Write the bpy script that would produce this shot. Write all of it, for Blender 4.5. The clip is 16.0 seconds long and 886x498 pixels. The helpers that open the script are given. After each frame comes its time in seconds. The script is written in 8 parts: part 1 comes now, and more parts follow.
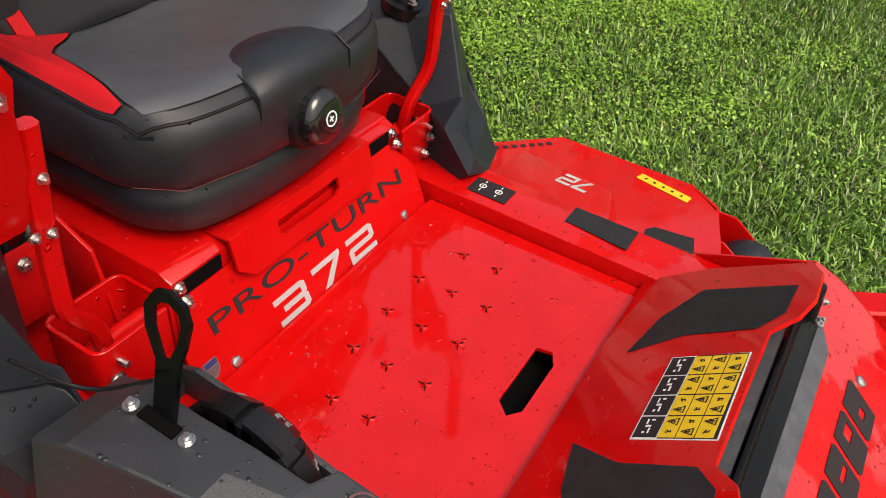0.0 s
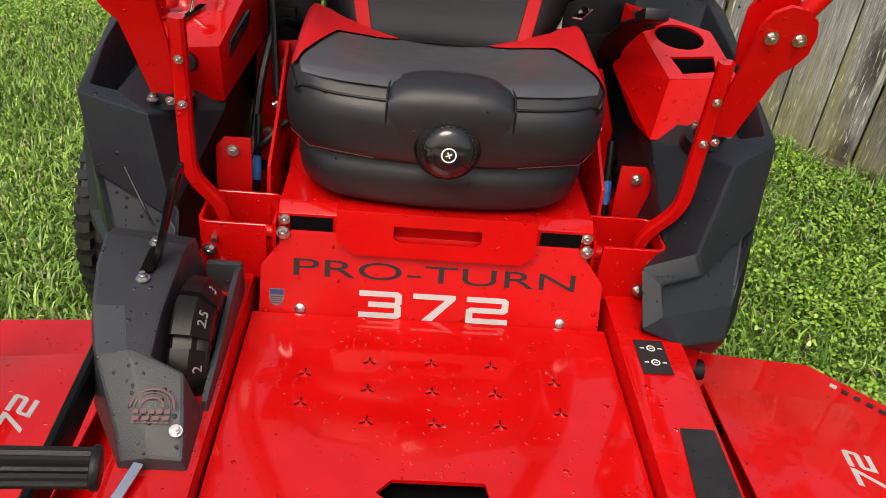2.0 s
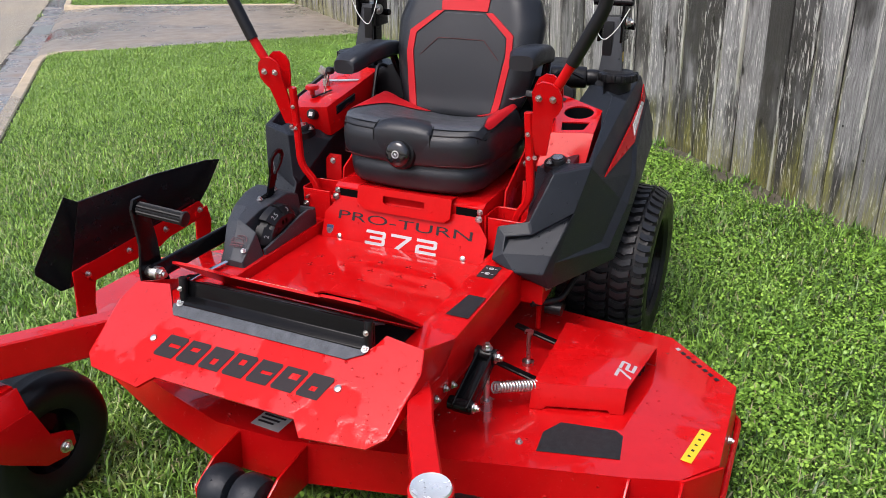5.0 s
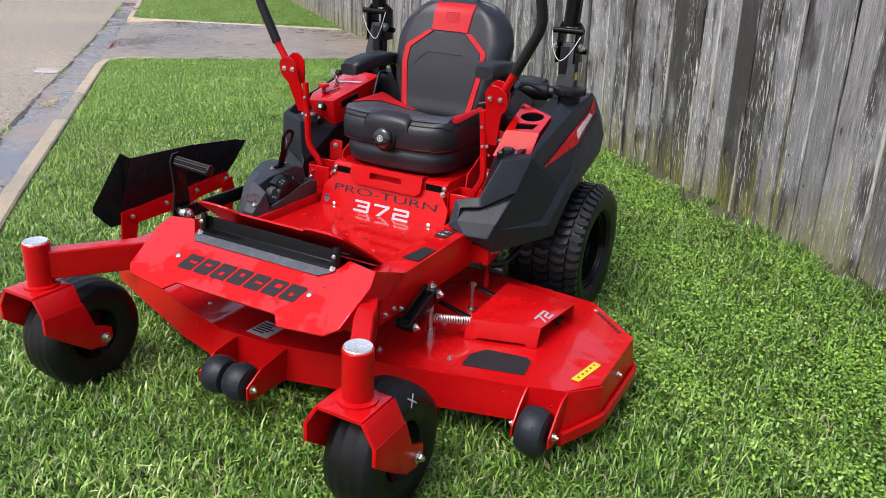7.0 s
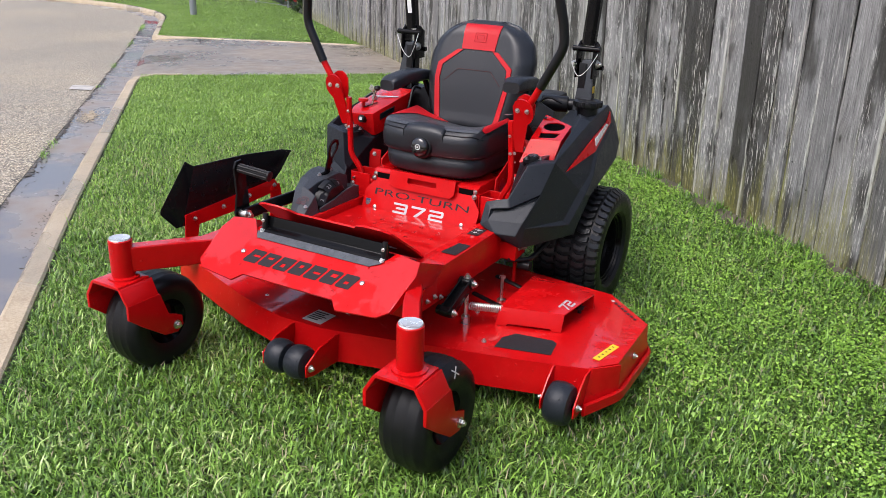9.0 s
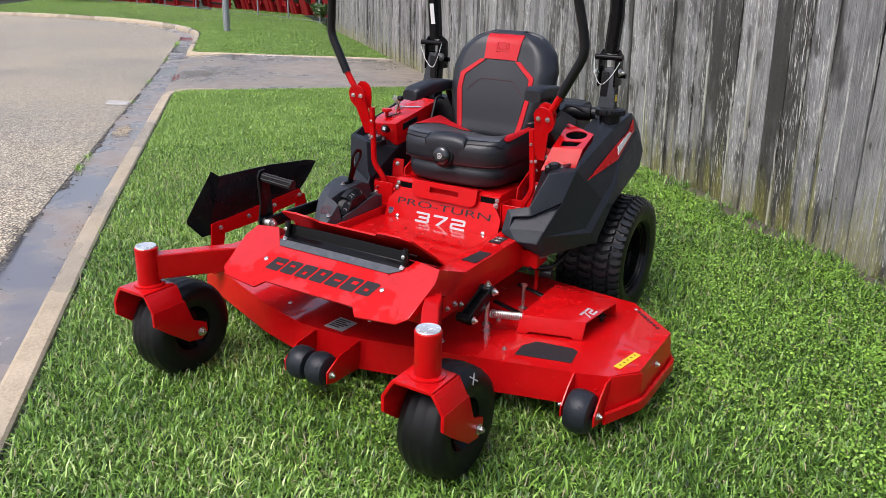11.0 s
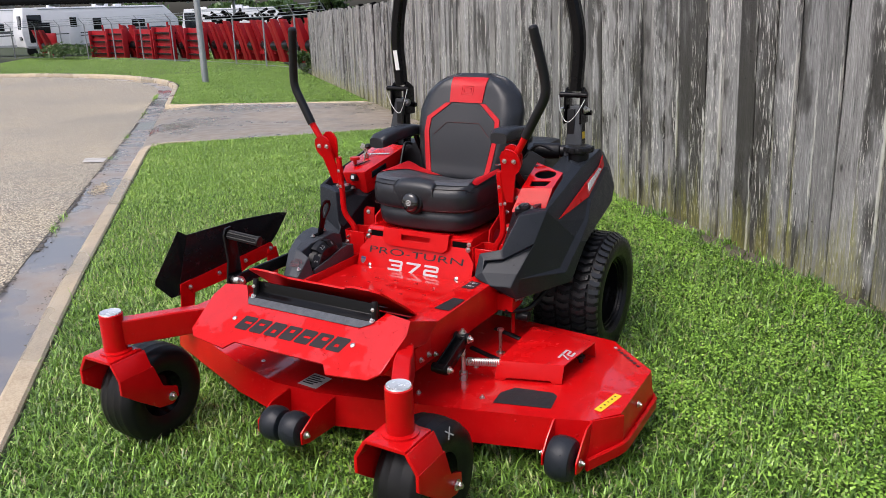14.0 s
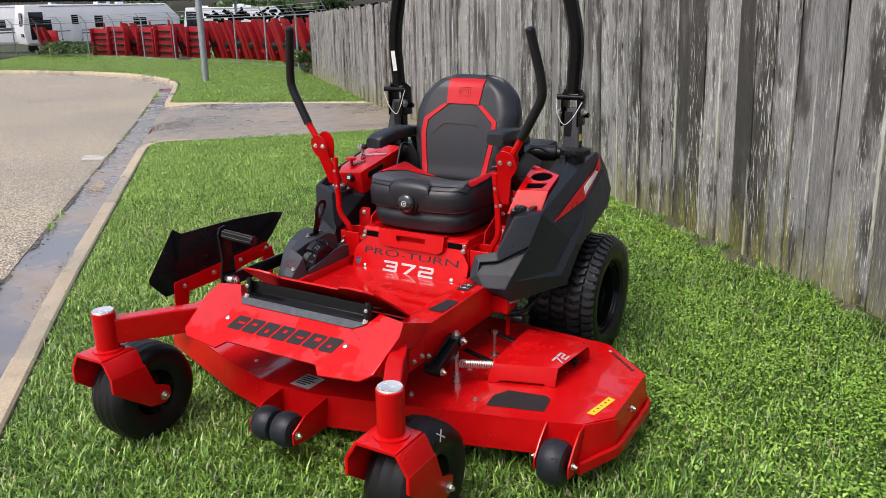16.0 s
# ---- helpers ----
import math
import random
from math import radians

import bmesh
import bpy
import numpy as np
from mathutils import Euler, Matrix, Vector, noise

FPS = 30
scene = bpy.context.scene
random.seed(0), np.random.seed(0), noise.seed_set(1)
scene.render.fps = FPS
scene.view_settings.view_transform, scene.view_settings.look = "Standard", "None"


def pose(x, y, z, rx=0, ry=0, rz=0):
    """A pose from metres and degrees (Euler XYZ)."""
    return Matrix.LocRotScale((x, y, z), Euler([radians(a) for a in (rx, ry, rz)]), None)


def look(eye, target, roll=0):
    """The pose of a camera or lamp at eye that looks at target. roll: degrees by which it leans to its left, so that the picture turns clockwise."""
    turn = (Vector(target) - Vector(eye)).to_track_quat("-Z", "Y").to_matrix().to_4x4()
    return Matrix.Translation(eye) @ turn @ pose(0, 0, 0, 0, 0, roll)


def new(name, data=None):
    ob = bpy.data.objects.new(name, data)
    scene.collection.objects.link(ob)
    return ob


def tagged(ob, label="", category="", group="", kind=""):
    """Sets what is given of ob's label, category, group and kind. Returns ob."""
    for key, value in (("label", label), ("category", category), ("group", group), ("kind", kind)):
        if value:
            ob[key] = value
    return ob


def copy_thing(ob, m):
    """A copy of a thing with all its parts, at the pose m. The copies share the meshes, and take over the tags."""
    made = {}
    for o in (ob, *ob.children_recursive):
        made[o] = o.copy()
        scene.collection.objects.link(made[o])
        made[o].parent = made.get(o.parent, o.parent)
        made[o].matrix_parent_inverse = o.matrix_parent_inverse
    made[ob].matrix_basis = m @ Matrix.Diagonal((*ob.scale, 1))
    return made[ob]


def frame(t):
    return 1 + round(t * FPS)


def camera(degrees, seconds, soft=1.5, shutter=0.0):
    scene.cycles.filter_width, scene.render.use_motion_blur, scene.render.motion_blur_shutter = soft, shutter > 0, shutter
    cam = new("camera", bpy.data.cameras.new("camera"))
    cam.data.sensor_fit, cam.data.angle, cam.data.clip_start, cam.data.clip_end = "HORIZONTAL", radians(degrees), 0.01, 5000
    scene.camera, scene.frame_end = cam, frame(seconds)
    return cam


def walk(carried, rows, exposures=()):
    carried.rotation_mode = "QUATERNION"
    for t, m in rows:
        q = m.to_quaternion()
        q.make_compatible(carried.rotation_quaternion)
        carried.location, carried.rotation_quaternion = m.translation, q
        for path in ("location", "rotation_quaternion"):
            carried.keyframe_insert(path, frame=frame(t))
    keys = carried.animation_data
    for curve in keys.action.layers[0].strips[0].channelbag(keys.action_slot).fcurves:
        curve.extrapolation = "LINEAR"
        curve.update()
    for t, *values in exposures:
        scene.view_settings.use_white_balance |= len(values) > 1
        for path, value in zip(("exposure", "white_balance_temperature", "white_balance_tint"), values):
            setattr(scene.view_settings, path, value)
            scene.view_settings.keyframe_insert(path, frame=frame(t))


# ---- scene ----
cam = camera(58.6, 16.0, soft=0.4)
PATH = [
    (0, (-0.683, 0.394, 1.209), (0.683, 1.109, -0.065), 5.9),
    (0.5, (-0.512, 0.261, 1.118), (0.502, 1.388, -0.186), 6.8),
    (1, (-0.378, 0.127, 1.086), (0.44, 1.396, -0.225), 5.3),
    (1.5, (-0.265, 0.052, 1.178), (0.322, 1.628, 0.095), 7.8),
    (2, (-0.073, -0.009, 1.162), (0.068, 1.659, 0.068), 6.4),
    (2.5, (0.035, -0.227, 1.288), (0.016, 1.476, 0.24), 5.0),
    (3, (0.219, -0.358, 1.339), (-0.083, 1.403, 0.441), 3.8),
    (3.5, (0.482, -0.48, 1.318), (-0.036, 1.253, 0.464), 0.6),
    (3.7, (0.559, -0.572, 1.315), (0.028, 1.137, 0.421), -0.6),
    (5.8, (1.135, -1.041, 1.368), (0.273, 0.594, 0.604), 0.9),
    (6, (1.157, -1.113, 1.387), (0.323, 0.538, 0.626), 1.6),
    (6.5, (1.245, -1.227, 1.389), (0.442, 0.442, 0.634), 3.4),
    (7, (1.425, -1.284, 1.348), (0.56, 0.361, 0.608), 2.9),
    (7.5, (1.526, -1.428, 1.371), (0.621, 0.194, 0.629), 1.4),
    (8, (1.495, -1.561, 1.392), (0.607, 0.069, 0.647), 1.1),
    (8.5, (1.485, -1.603, 1.405), (0.605, 0.038, 0.674), 1.7),
    (9, (1.501, -1.575, 1.398), (0.601, 0.064, 0.687), 2.3),
    (9.2, (1.499, -1.578, 1.39), (0.588, 0.055, 0.681), 2.5),
    (11.3, (1.542, -1.564, 1.385), (0.557, 0.041, 0.709), 1.1),
    (11.5, (1.542, -1.551, 1.39), (0.557, 0.056, 0.722), 0.7),
    (12, (1.55, -1.535, 1.41), (0.568, 0.085, 0.768), -0.2),
    (12.5, (1.56, -1.527, 1.415), (0.584, 0.106, 0.797), -0.8),
    (13, (1.563, -1.516, 1.413), (0.592, 0.125, 0.808), -1.2),
    (13.5, (1.568, -1.51, 1.415), (0.599, 0.134, 0.815), -1.4),
    (14, (1.568, -1.491, 1.41), (0.6, 0.155, 0.814), -1.5),
    (14.5, (1.571, -1.482, 1.417), (0.609, 0.169, 0.826), -1.4),
    (15, (1.572, -1.474, 1.412), (0.617, 0.182, 0.825), -1.3),
    (15.5, (1.582, -1.462, 1.406), (0.626, 0.194, 0.818), -1.1),
    (16, (1.578, -1.476, 1.408), (0.611, 0.171, 0.815), -0.9),
]
EXPOSURES = [(0.0, 0.42, 7600, 10), (1.5, 0.36, 7600, 10), (2.5, 0.42, 7600, 10), (3.7, 0.48, 7000, 12), (6.0, 0.48, 6350, 15), (9.0, 0.48, 6350, 15), (12.0, 0.42, 6350, 15), (16.0, 0.42, 6700, 14)]
walk(cam, [(t, look(eye, target, roll)) for t, eye, target, roll in PATH], EXPOSURES)

# ---------- sky and light: an even overcast after rain ----------
world = bpy.data.worlds.new("overcast")
scene.world = world
world.use_nodes = True
wn, wl = world.node_tree.nodes, world.node_tree.links
sky = wn.new("ShaderNodeTexSky")
sky.sky_type, sky.sun_disc = "NISHITA", False
sky.sun_elevation, sky.sun_rotation = radians(58), radians(200)
sky.air_density, sky.dust_density, sky.ozone_density = 1.0, 4.0, 1.0
grey = wn.new("ShaderNodeHueSaturation")
grey.inputs["Saturation"].default_value = 0.8
wl.new(sky.outputs["Color"], grey.inputs["Color"])
# a cloud deck: a little brighter overhead than at the horizon
way, split, rise = wn.new("ShaderNodeTexCoord"), wn.new("ShaderNodeSeparateXYZ"), wn.new("ShaderNodeMapRange")
wl.new(way.outputs["Generated"], split.inputs[0])
wl.new(split.outputs[2], rise.inputs[0])
rise.inputs[1].default_value, rise.inputs[2].default_value, rise.inputs[3].default_value, rise.inputs[4].default_value = 0.0, 1.0, 0.95, 1.25
deck_of_cloud = wn.new("ShaderNodeMix")
deck_of_cloud.data_type, deck_of_cloud.blend_type = "RGBA", "MULTIPLY"
deck_of_cloud.inputs[0].default_value = 1.0
wl.new(grey.outputs["Color"], deck_of_cloud.inputs[6])
wl.new(rise.outputs[0], deck_of_cloud.inputs[7])
wl.new(deck_of_cloud.outputs[2], wn["Background"].inputs["Color"])
wn["Background"].inputs["Strength"].default_value = 0.15
sun = new("sun", bpy.data.lights.new("sun", "SUN"))
sun.data.energy, sun.data.angle, sun.data.color = 1.4, radians(35), (0.985, 0.99, 1.0)
sun.matrix_world = look((0, 0, 0), (-math.sin(radians(200)) * math.cos(radians(58)), -math.cos(radians(200)) * math.cos(radians(58)), -math.sin(radians(58))))

# ---------- tools ----------
Z = Vector((0, 0, 1))


def bm_new():
    return bmesh.new()


def link(name, bm, material, parent=None, label="", smooth=38.0):
    me = bpy.data.meshes.new(name)
    bmesh.ops.recalc_face_normals(bm, faces=bm.faces)
    bm.to_mesh(me)
    bm.free()
    me.materials.append(material)
    me.polygons.foreach_set("use_smooth", [True] * len(me.polygons))
    me.set_sharp_from_angle(angle=radians(smooth))
    ob = new(name, me)
    if parent:
        ob.parent = parent
    if label:
        tagged(ob, label)
    return ob


def part(name, bm, material, parent, label="", smooth=38.0):
    return link(name, bm, material, parent, label, smooth)


def share(name, me, parent, m):
    ob = new(name, me)
    ob.parent = parent
    ob.matrix_basis = m
    return ob


def thing(name, label, category, group="", at=(0, 0, 0)):
    ob = new(name)
    ob.location = at
    ob.empty_display_size = 0.1
    return tagged(ob, label, category, group)


def frame_of(origin, u, v):
    """A matrix with its x along u and its y in the plane of u and v."""
    u = Vector(u).normalized()
    w = u.cross(Vector(v)).normalized()
    v = w.cross(u)
    m = Matrix.Identity(4)
    for i in range(3):
        m[i][0], m[i][1], m[i][2], m[i][3] = u[i], v[i], w[i], origin[i]
    return m


def soften(bm, faces, width, seg=2):
    if width <= 0:
        return
    edges = {e for f in faces if f.is_valid for e in f.edges if len(e.link_faces) == 2 and e.calc_face_angle(0) > 0.4}
    if edges:
        bmesh.ops.bevel(bm, geom=list(edges), offset=width, segments=seg, affect="EDGES", clamp_overlap=True, profile=0.6)


def box(bm, centre, size, rot=None, bevel=0.003):
    m = Matrix.Translation(centre) @ (rot or Matrix.Identity(4)) @ Matrix.Diagonal((*size, 1))
    geom = bmesh.ops.create_cube(bm, size=1, matrix=m)
    soften(bm, {f for v in geom["verts"] for f in v.link_faces}, min(bevel, min(size) * 0.4))
    return bm


def rod(bm, a, b, r, seg=16, r2=None, bevel=0.0):
    a, b = Vector(a), Vector(b)
    d = b - a
    m = Matrix.Translation((a + b) / 2) @ d.to_track_quat("Z", "Y").to_matrix().to_4x4()
    geom = bmesh.ops.create_cone(bm, cap_ends=True, segments=seg, radius1=r, radius2=r if r2 is None else r2, depth=d.length, matrix=m)
    soften(bm, {f for v in geom["verts"] for f in v.link_faces if len(f.verts) > 4}, bevel)
    return bm


def sheet(bm, outer, th, m, holes=(), bevel=0.0015):
    """A flat plate: outline in the matrix's x and y, its top at z = 0, th thick below; with holes."""
    verts, edges = [], []
    for loop in (outer, *holes):
        vs = [bm.verts.new(m @ Vector((x, y, 0))) for x, y in loop]
        edges += [bm.edges.new((vs[i], vs[(i + 1) % len(vs)])) for i in range(len(vs))]
        verts += vs
    if holes:
        faces = [f for f in bmesh.ops.triangle_fill(bm, use_beauty=True, use_dissolve=False, edges=edges)["geom"] if isinstance(f, bmesh.types.BMFace)]
    else:
        faces = [bm.faces.new(verts)]
    down = -(m.to_3x3() @ Z) * th
    got = bmesh.ops.extrude_face_region(bm, geom=faces)["geom"]
    bmesh.ops.translate(bm, vec=down, verts=[g for g in got if isinstance(g, bmesh.types.BMVert)])
    return bm


def plate3(bm, pts, th, bevel=0.002):
    """A plate with its outline given in space (nearly flat), th thick on both sides together."""
    pts = [Vector(p) for p in pts]
    n = Vector()
    for i, p in enumerate(pts):
        n += p.cross(pts[(i + 1) % len(pts)])
    n.normalize()
    a = [bm.verts.new(p + n * th / 2) for p in pts]
    b = [bm.verts.new(p - n * th / 2) for p in pts]
    faces = [bm.faces.new(a), bm.faces.new(b[::-1])]
    for i in range(len(pts)):
        j = (i + 1) % len(pts)
        faces.append(bm.faces.new((a[i], b[i], b[j], a[j])))
    bmesh.ops.recalc_face_normals(bm, faces=faces)
    soften(bm, faces, bevel)
    return bm


def solid(bm, verts, faces, bevel=0.004):
    vs = [bm.verts.new(v) for v in verts]
    fs = [bm.faces.new([vs[i] for i in f]) for f in faces]
    bmesh.ops.recalc_face_normals(bm, faces=fs)
    soften(bm, fs, bevel)
    return bm


def prism(bm, outline, axis, lo, hi, bevel=0.003):
    """An outline in the two other axes, drawn out from lo to hi along an axis."""
    def at(p, d):
        return {"x": (d, p[0], p[1]), "y": (p[0], d, p[1]), "z": (p[0], p[1], d)}[axis]
    n = len(outline)
    verts = [at(p, lo) for p in outline] + [at(p, hi) for p in outline]
    faces = [list(range(n)), list(range(n, 2 * n))] + [[i, (i + 1) % n, n + (i + 1) % n, n + i] for i in range(n)]
    return solid(bm, verts, faces, bevel)


def rounded(path, r, n=4):
    """A path with its inner corners rounded."""
    path = [Vector(p) for p in path]
    out = [path[0]]
    for a, b, c in zip(path, path[1:], path[2:]):
        k = min(r, (a - b).length * 0.45, (c - b).length * 0.45)
        p, q = b + (a - b).normalized() * k, b + (c - b).normalized() * k
        out += [p * (1 - t) ** 2 + b * 2 * t * (1 - t) + q * t * t for t in [i / n for i in range(n + 1)]]
    return out + [path[-1]]


def sweep(bm, path, section, cap=True, up=None, twist=0.0):
    """A section (pairs across and up) drawn along a path."""
    path = [Vector(p) for p in path]
    side = None
    rings = []
    for i, p in enumerate(path):
        d = (path[min(i + 1, len(path) - 1)] - path[max(i - 1, 0)]).normalized()
        if side is None:
            ref = Vector(up) if up else (Z if abs(d.z) < 0.9 else Vector((0, 1, 0)))
            side = d.cross(ref).normalized()
        side = (side - d * side.dot(d)).normalized()
        top = side.cross(d)
        rings.append([bm.verts.new(p + side * a + top * b) for a, b in section])
    n = len(section)
    for r, s in zip(rings, rings[1:]):
        for i in range(n):
            bm.faces.new((r[i], r[(i + 1) % n], s[(i + 1) % n], s[i]))
    if cap:
        bm.faces.new(rings[0][::-1])
        bm.faces.new(rings[-1])
    return bm


def ring(r, n=12, r2=None):
    return [(r * math.cos(a), (r2 or r) * math.sin(a)) for a in [2 * math.pi * i / n for i in range(n)]]


def rect(w, h, c=0.004):
    w, h = w / 2, h / 2
    return [(w - c, -h), (w, -h + c), (w, h - c), (w - c, h), (-w + c, h), (-w, h - c), (-w, -h + c), (-w + c, -h)]


def tube(bm, path, r, corner=0.03, seg=12):
    return sweep(bm, rounded(path, corner), ring(r, seg))


def lathe(bm, profile, m, seg=32):
    """A profile of (radius, height) turned round the matrix's z."""
    rings = []
    for r, h in profile:
        if r < 1e-5:
            rings.append([bm.verts.new(m @ Vector((0, 0, h)))])
        else:
            rings.append([bm.verts.new(m @ Vector((r * math.cos(2 * math.pi * i / seg), r * math.sin(2 * math.pi * i / seg), h))) for i in range(seg)])
    for a, b in zip(rings, rings[1:]):
        for i in range(seg):
            j = (i + 1) % seg
            if len(a) == 1 and len(b) == 1:
                continue
            if len(a) == 1:
                bm.faces.new((a[0], b[j], b[i]))
            elif len(b) == 1:
                bm.faces.new((a[i], a[j], b[0]))
            else:
                bm.faces.new((a[i], a[j], b[j], b[i]))
    return bm


def loft(bm, rings, cap=True):
    vs = [[bm.verts.new(p) for p in r] for r in rings]
    n = len(rings[0])
    for a, b in zip(vs, vs[1:]):
        for i in range(n):
            bm.faces.new((a[i], a[(i + 1) % n], b[(i + 1) % n], b[i]))
    if cap:
        bm.faces.new(vs[0][::-1])
        bm.faces.new(vs[-1])
    return bm


# ---------- materials ----------
def nodes_of(name):
    m = bpy.data.materials.new(name)
    m.use_nodes = True
    t = m.node_tree
    return m, t.nodes, t.links, t.nodes["Principled BSDF"]


def coords(n, l, scale=(1, 1, 1), kind="Object", shift=None):
    tc, mp = n.new("ShaderNodeTexCoord"), n.new("ShaderNodeMapping")
    mp.inputs["Scale"].default_value = scale
    l.new(tc.outputs[kind], mp.inputs["Vector"])
    return mp.outputs["Vector"]


def noise_of(n, l, vec, scale, detail=4.0, rough=0.6):
    x = n.new("ShaderNodeTexNoise")
    x.inputs["Scale"].default_value, x.inputs["Detail"].default_value, x.inputs["Roughness"].default_value = scale, detail, rough
    l.new(vec, x.inputs["Vector"])
    return x.outputs["Fac"]


def ramp(n, l, fac, stops):
    r = n.new("ShaderNodeValToRGB")
    while len(r.color_ramp.elements) < len(stops):
        r.color_ramp.elements.new(0.5)
    for e, (p, c) in zip(r.color_ramp.elements, stops):
        e.position, e.color = p, (*c, 1) if len(c) == 3 else c
    l.new(fac, r.inputs["Fac"])
    return r.outputs["Color"]


def mix(n, l, fac, a, b, mode="MIX"):
    x = n.new("ShaderNodeMix")
    x.data_type, x.blend_type = "RGBA", mode
    for v, k in ((fac, 0), (a, 6), (b, 7)):
        if isinstance(v, (int, float)):
            x.inputs[k].default_value = v
        elif isinstance(v, tuple):
            x.inputs[k].default_value = (*v, 1)
        else:
            l.new(v, x.inputs[k])
    return x.outputs[2]


def calc(n, l, op, a, b=None, clamp=False):
    x = n.new("ShaderNodeMath")
    x.operation, x.use_clamp = op, clamp
    for v, k in ((a, 0), (b, 1)):
        if v is None:
            continue
        if isinstance(v, (int, float)):
            x.inputs[k].default_value = v
        else:
            l.new(v, x.inputs[k])
    return x.outputs[0]


def bump(n, l, b, height, strength, distance, into=None):
    x = n.new("ShaderNodeBump")
    x.inputs["Strength"].default_value, x.inputs["Distance"].default_value = strength, distance
    l.new(height, x.inputs["Height"])
    if into is not None:
        l.new(into, x.inputs["Normal"])
    l.new(x.outputs["Normal"], b.inputs["Normal"])
    return x.outputs["Normal"]


def drops(n, l, vec, scale, share_of):
    """Rain drops: round bumps of uneven size, thinned out by a slow noise."""
    v = n.new("ShaderNodeTexVoronoi")
    v.inputs["Scale"].default_value = scale
    l.new(vec, v.inputs["Vector"])
    sep = n.new("ShaderNodeSeparateColor")
    l.new(v.outputs["Color"], sep.inputs["Color"])
    size = calc(n, l, "MULTIPLY", calc(n, l, "POWER", sep.outputs[0], 3.0), 0.42)
    thin = calc(n, l, "GREATER_THAN", sep.outputs[1], 1 - share_of)
    size = calc(n, l, "MULTIPLY", size, thin)
    h = calc(n, l, "SUBTRACT", size, v.outputs["Distance"], True)
    return calc(n, l, "POWER", h, 0.5)


def plain(name, colour, rough=0.5, metal=0.0, vary=0.12, scale=30.0, bumps=0.15, coat=0.0, wet=0.0, spec=0.5, fine=400.0, drop_scale=190.0):
    m, n, l, b = nodes_of(name)
    vec = coords(n, l)
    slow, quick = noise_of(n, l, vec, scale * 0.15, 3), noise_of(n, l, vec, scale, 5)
    both = calc(n, l, "ADD", calc(n, l, "MULTIPLY", slow, 0.5), calc(n, l, "MULTIPLY", quick, 0.5))
    lo = tuple(c * (1 - vary) for c in colour)
    hi = tuple(min(1, c * (1 + vary)) for c in colour)
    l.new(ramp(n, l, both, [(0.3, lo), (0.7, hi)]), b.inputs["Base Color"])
    l.new(ramp(n, l, quick, [(0.3, (rough * 0.8,) * 3), (0.7, (min(1, rough * 1.2),) * 3)]), b.inputs["Roughness"])
    b.inputs["Metallic"].default_value = metal
    b.inputs["Specular IOR Level"].default_value = spec
    if coat:
        b.inputs["Coat Weight"].default_value, b.inputs["Coat Roughness"].default_value = coat, 0.06
    nrm = None
    if bumps:
        nrm = bump(n, l, b, noise_of(n, l, vec, fine, 3), bumps, 0.001)
    if wet:
        nrm = bump(n, l, b, drops(n, l, vec, drop_scale, wet), 0.8, 0.006, nrm)
    return m

def wet_paint():
    """Gloss paint with drops and patches of standing water film."""
    m, n, l, b = nodes_of("red_paint")
    vec = coords(n, l)
    slow, quick = noise_of(n, l, vec, 3.0, 4), noise_of(n, l, vec, 14, 5)
    l.new(ramp(n, l, quick, [(0.3, (0.47, 0.003, 0.0035)), (0.7, (0.54, 0.005, 0.006))]), b.inputs["Base Color"])
    # water stands on the level faces only
    geo, up = n.new("ShaderNodeNewGeometry"), n.new("ShaderNodeSeparateXYZ")
    l.new(geo.outputs["Normal"], up.inputs[0])
    level = ramp(n, l, up.outputs[2], [(0.55, (0, 0, 0)), (0.8, (1, 1, 1))])
    ragged = calc(n, l, "ADD", calc(n, l, "MULTIPLY", slow, 0.9), calc(n, l, "MULTIPLY", noise_of(n, l, vec, 45, 3), 0.1))
    film = calc(n, l, "MULTIPLY", ramp(n, l, ragged, [(0.425, (0, 0, 0)), (0.45, (1, 1, 1))]), level)
    l.new(mix(n, l, film, (0.30,) * 3, (0.14,) * 3), b.inputs["Roughness"])
    b.inputs["Specular IOR Level"].default_value = 0.11
    l.new(mix(n, l, film, (0.12,) * 3, (0.95,) * 3), b.inputs["Coat Weight"])
    l.new(mix(n, l, film, (0.10,) * 3, (0.05,) * 3), b.inputs["Coat Roughness"])
    peel = bump(n, l, b, noise_of(n, l, vec, 160, 3), 0.02, 0.001)
    edge = bump(n, l, b, film, 0.25, 0.002, peel)
    small = bump(n, l, b, drops(n, l, vec, 190, 0.4), 0.9, 0.004, edge)
    # larger, ragged beads
    shift = n.new("ShaderNodeVectorMath")
    shift.operation = "MULTIPLY_ADD"
    wob = n.new("ShaderNodeTexNoise")
    wob.inputs["Scale"].default_value = 110.0
    l.new(vec, wob.inputs["Vector"])
    l.new(wob.outputs["Color"], shift.inputs[0])
    shift.inputs[1].default_value = (0.009, 0.009, 0.009)
    l.new(vec, shift.inputs[2])
    last = bump(n, l, b, drops(n, l, shift.outputs[0], 95, 0.3), 0.9, 0.006, small)
    l.new(last, b.inputs["Coat Normal"])
    return m


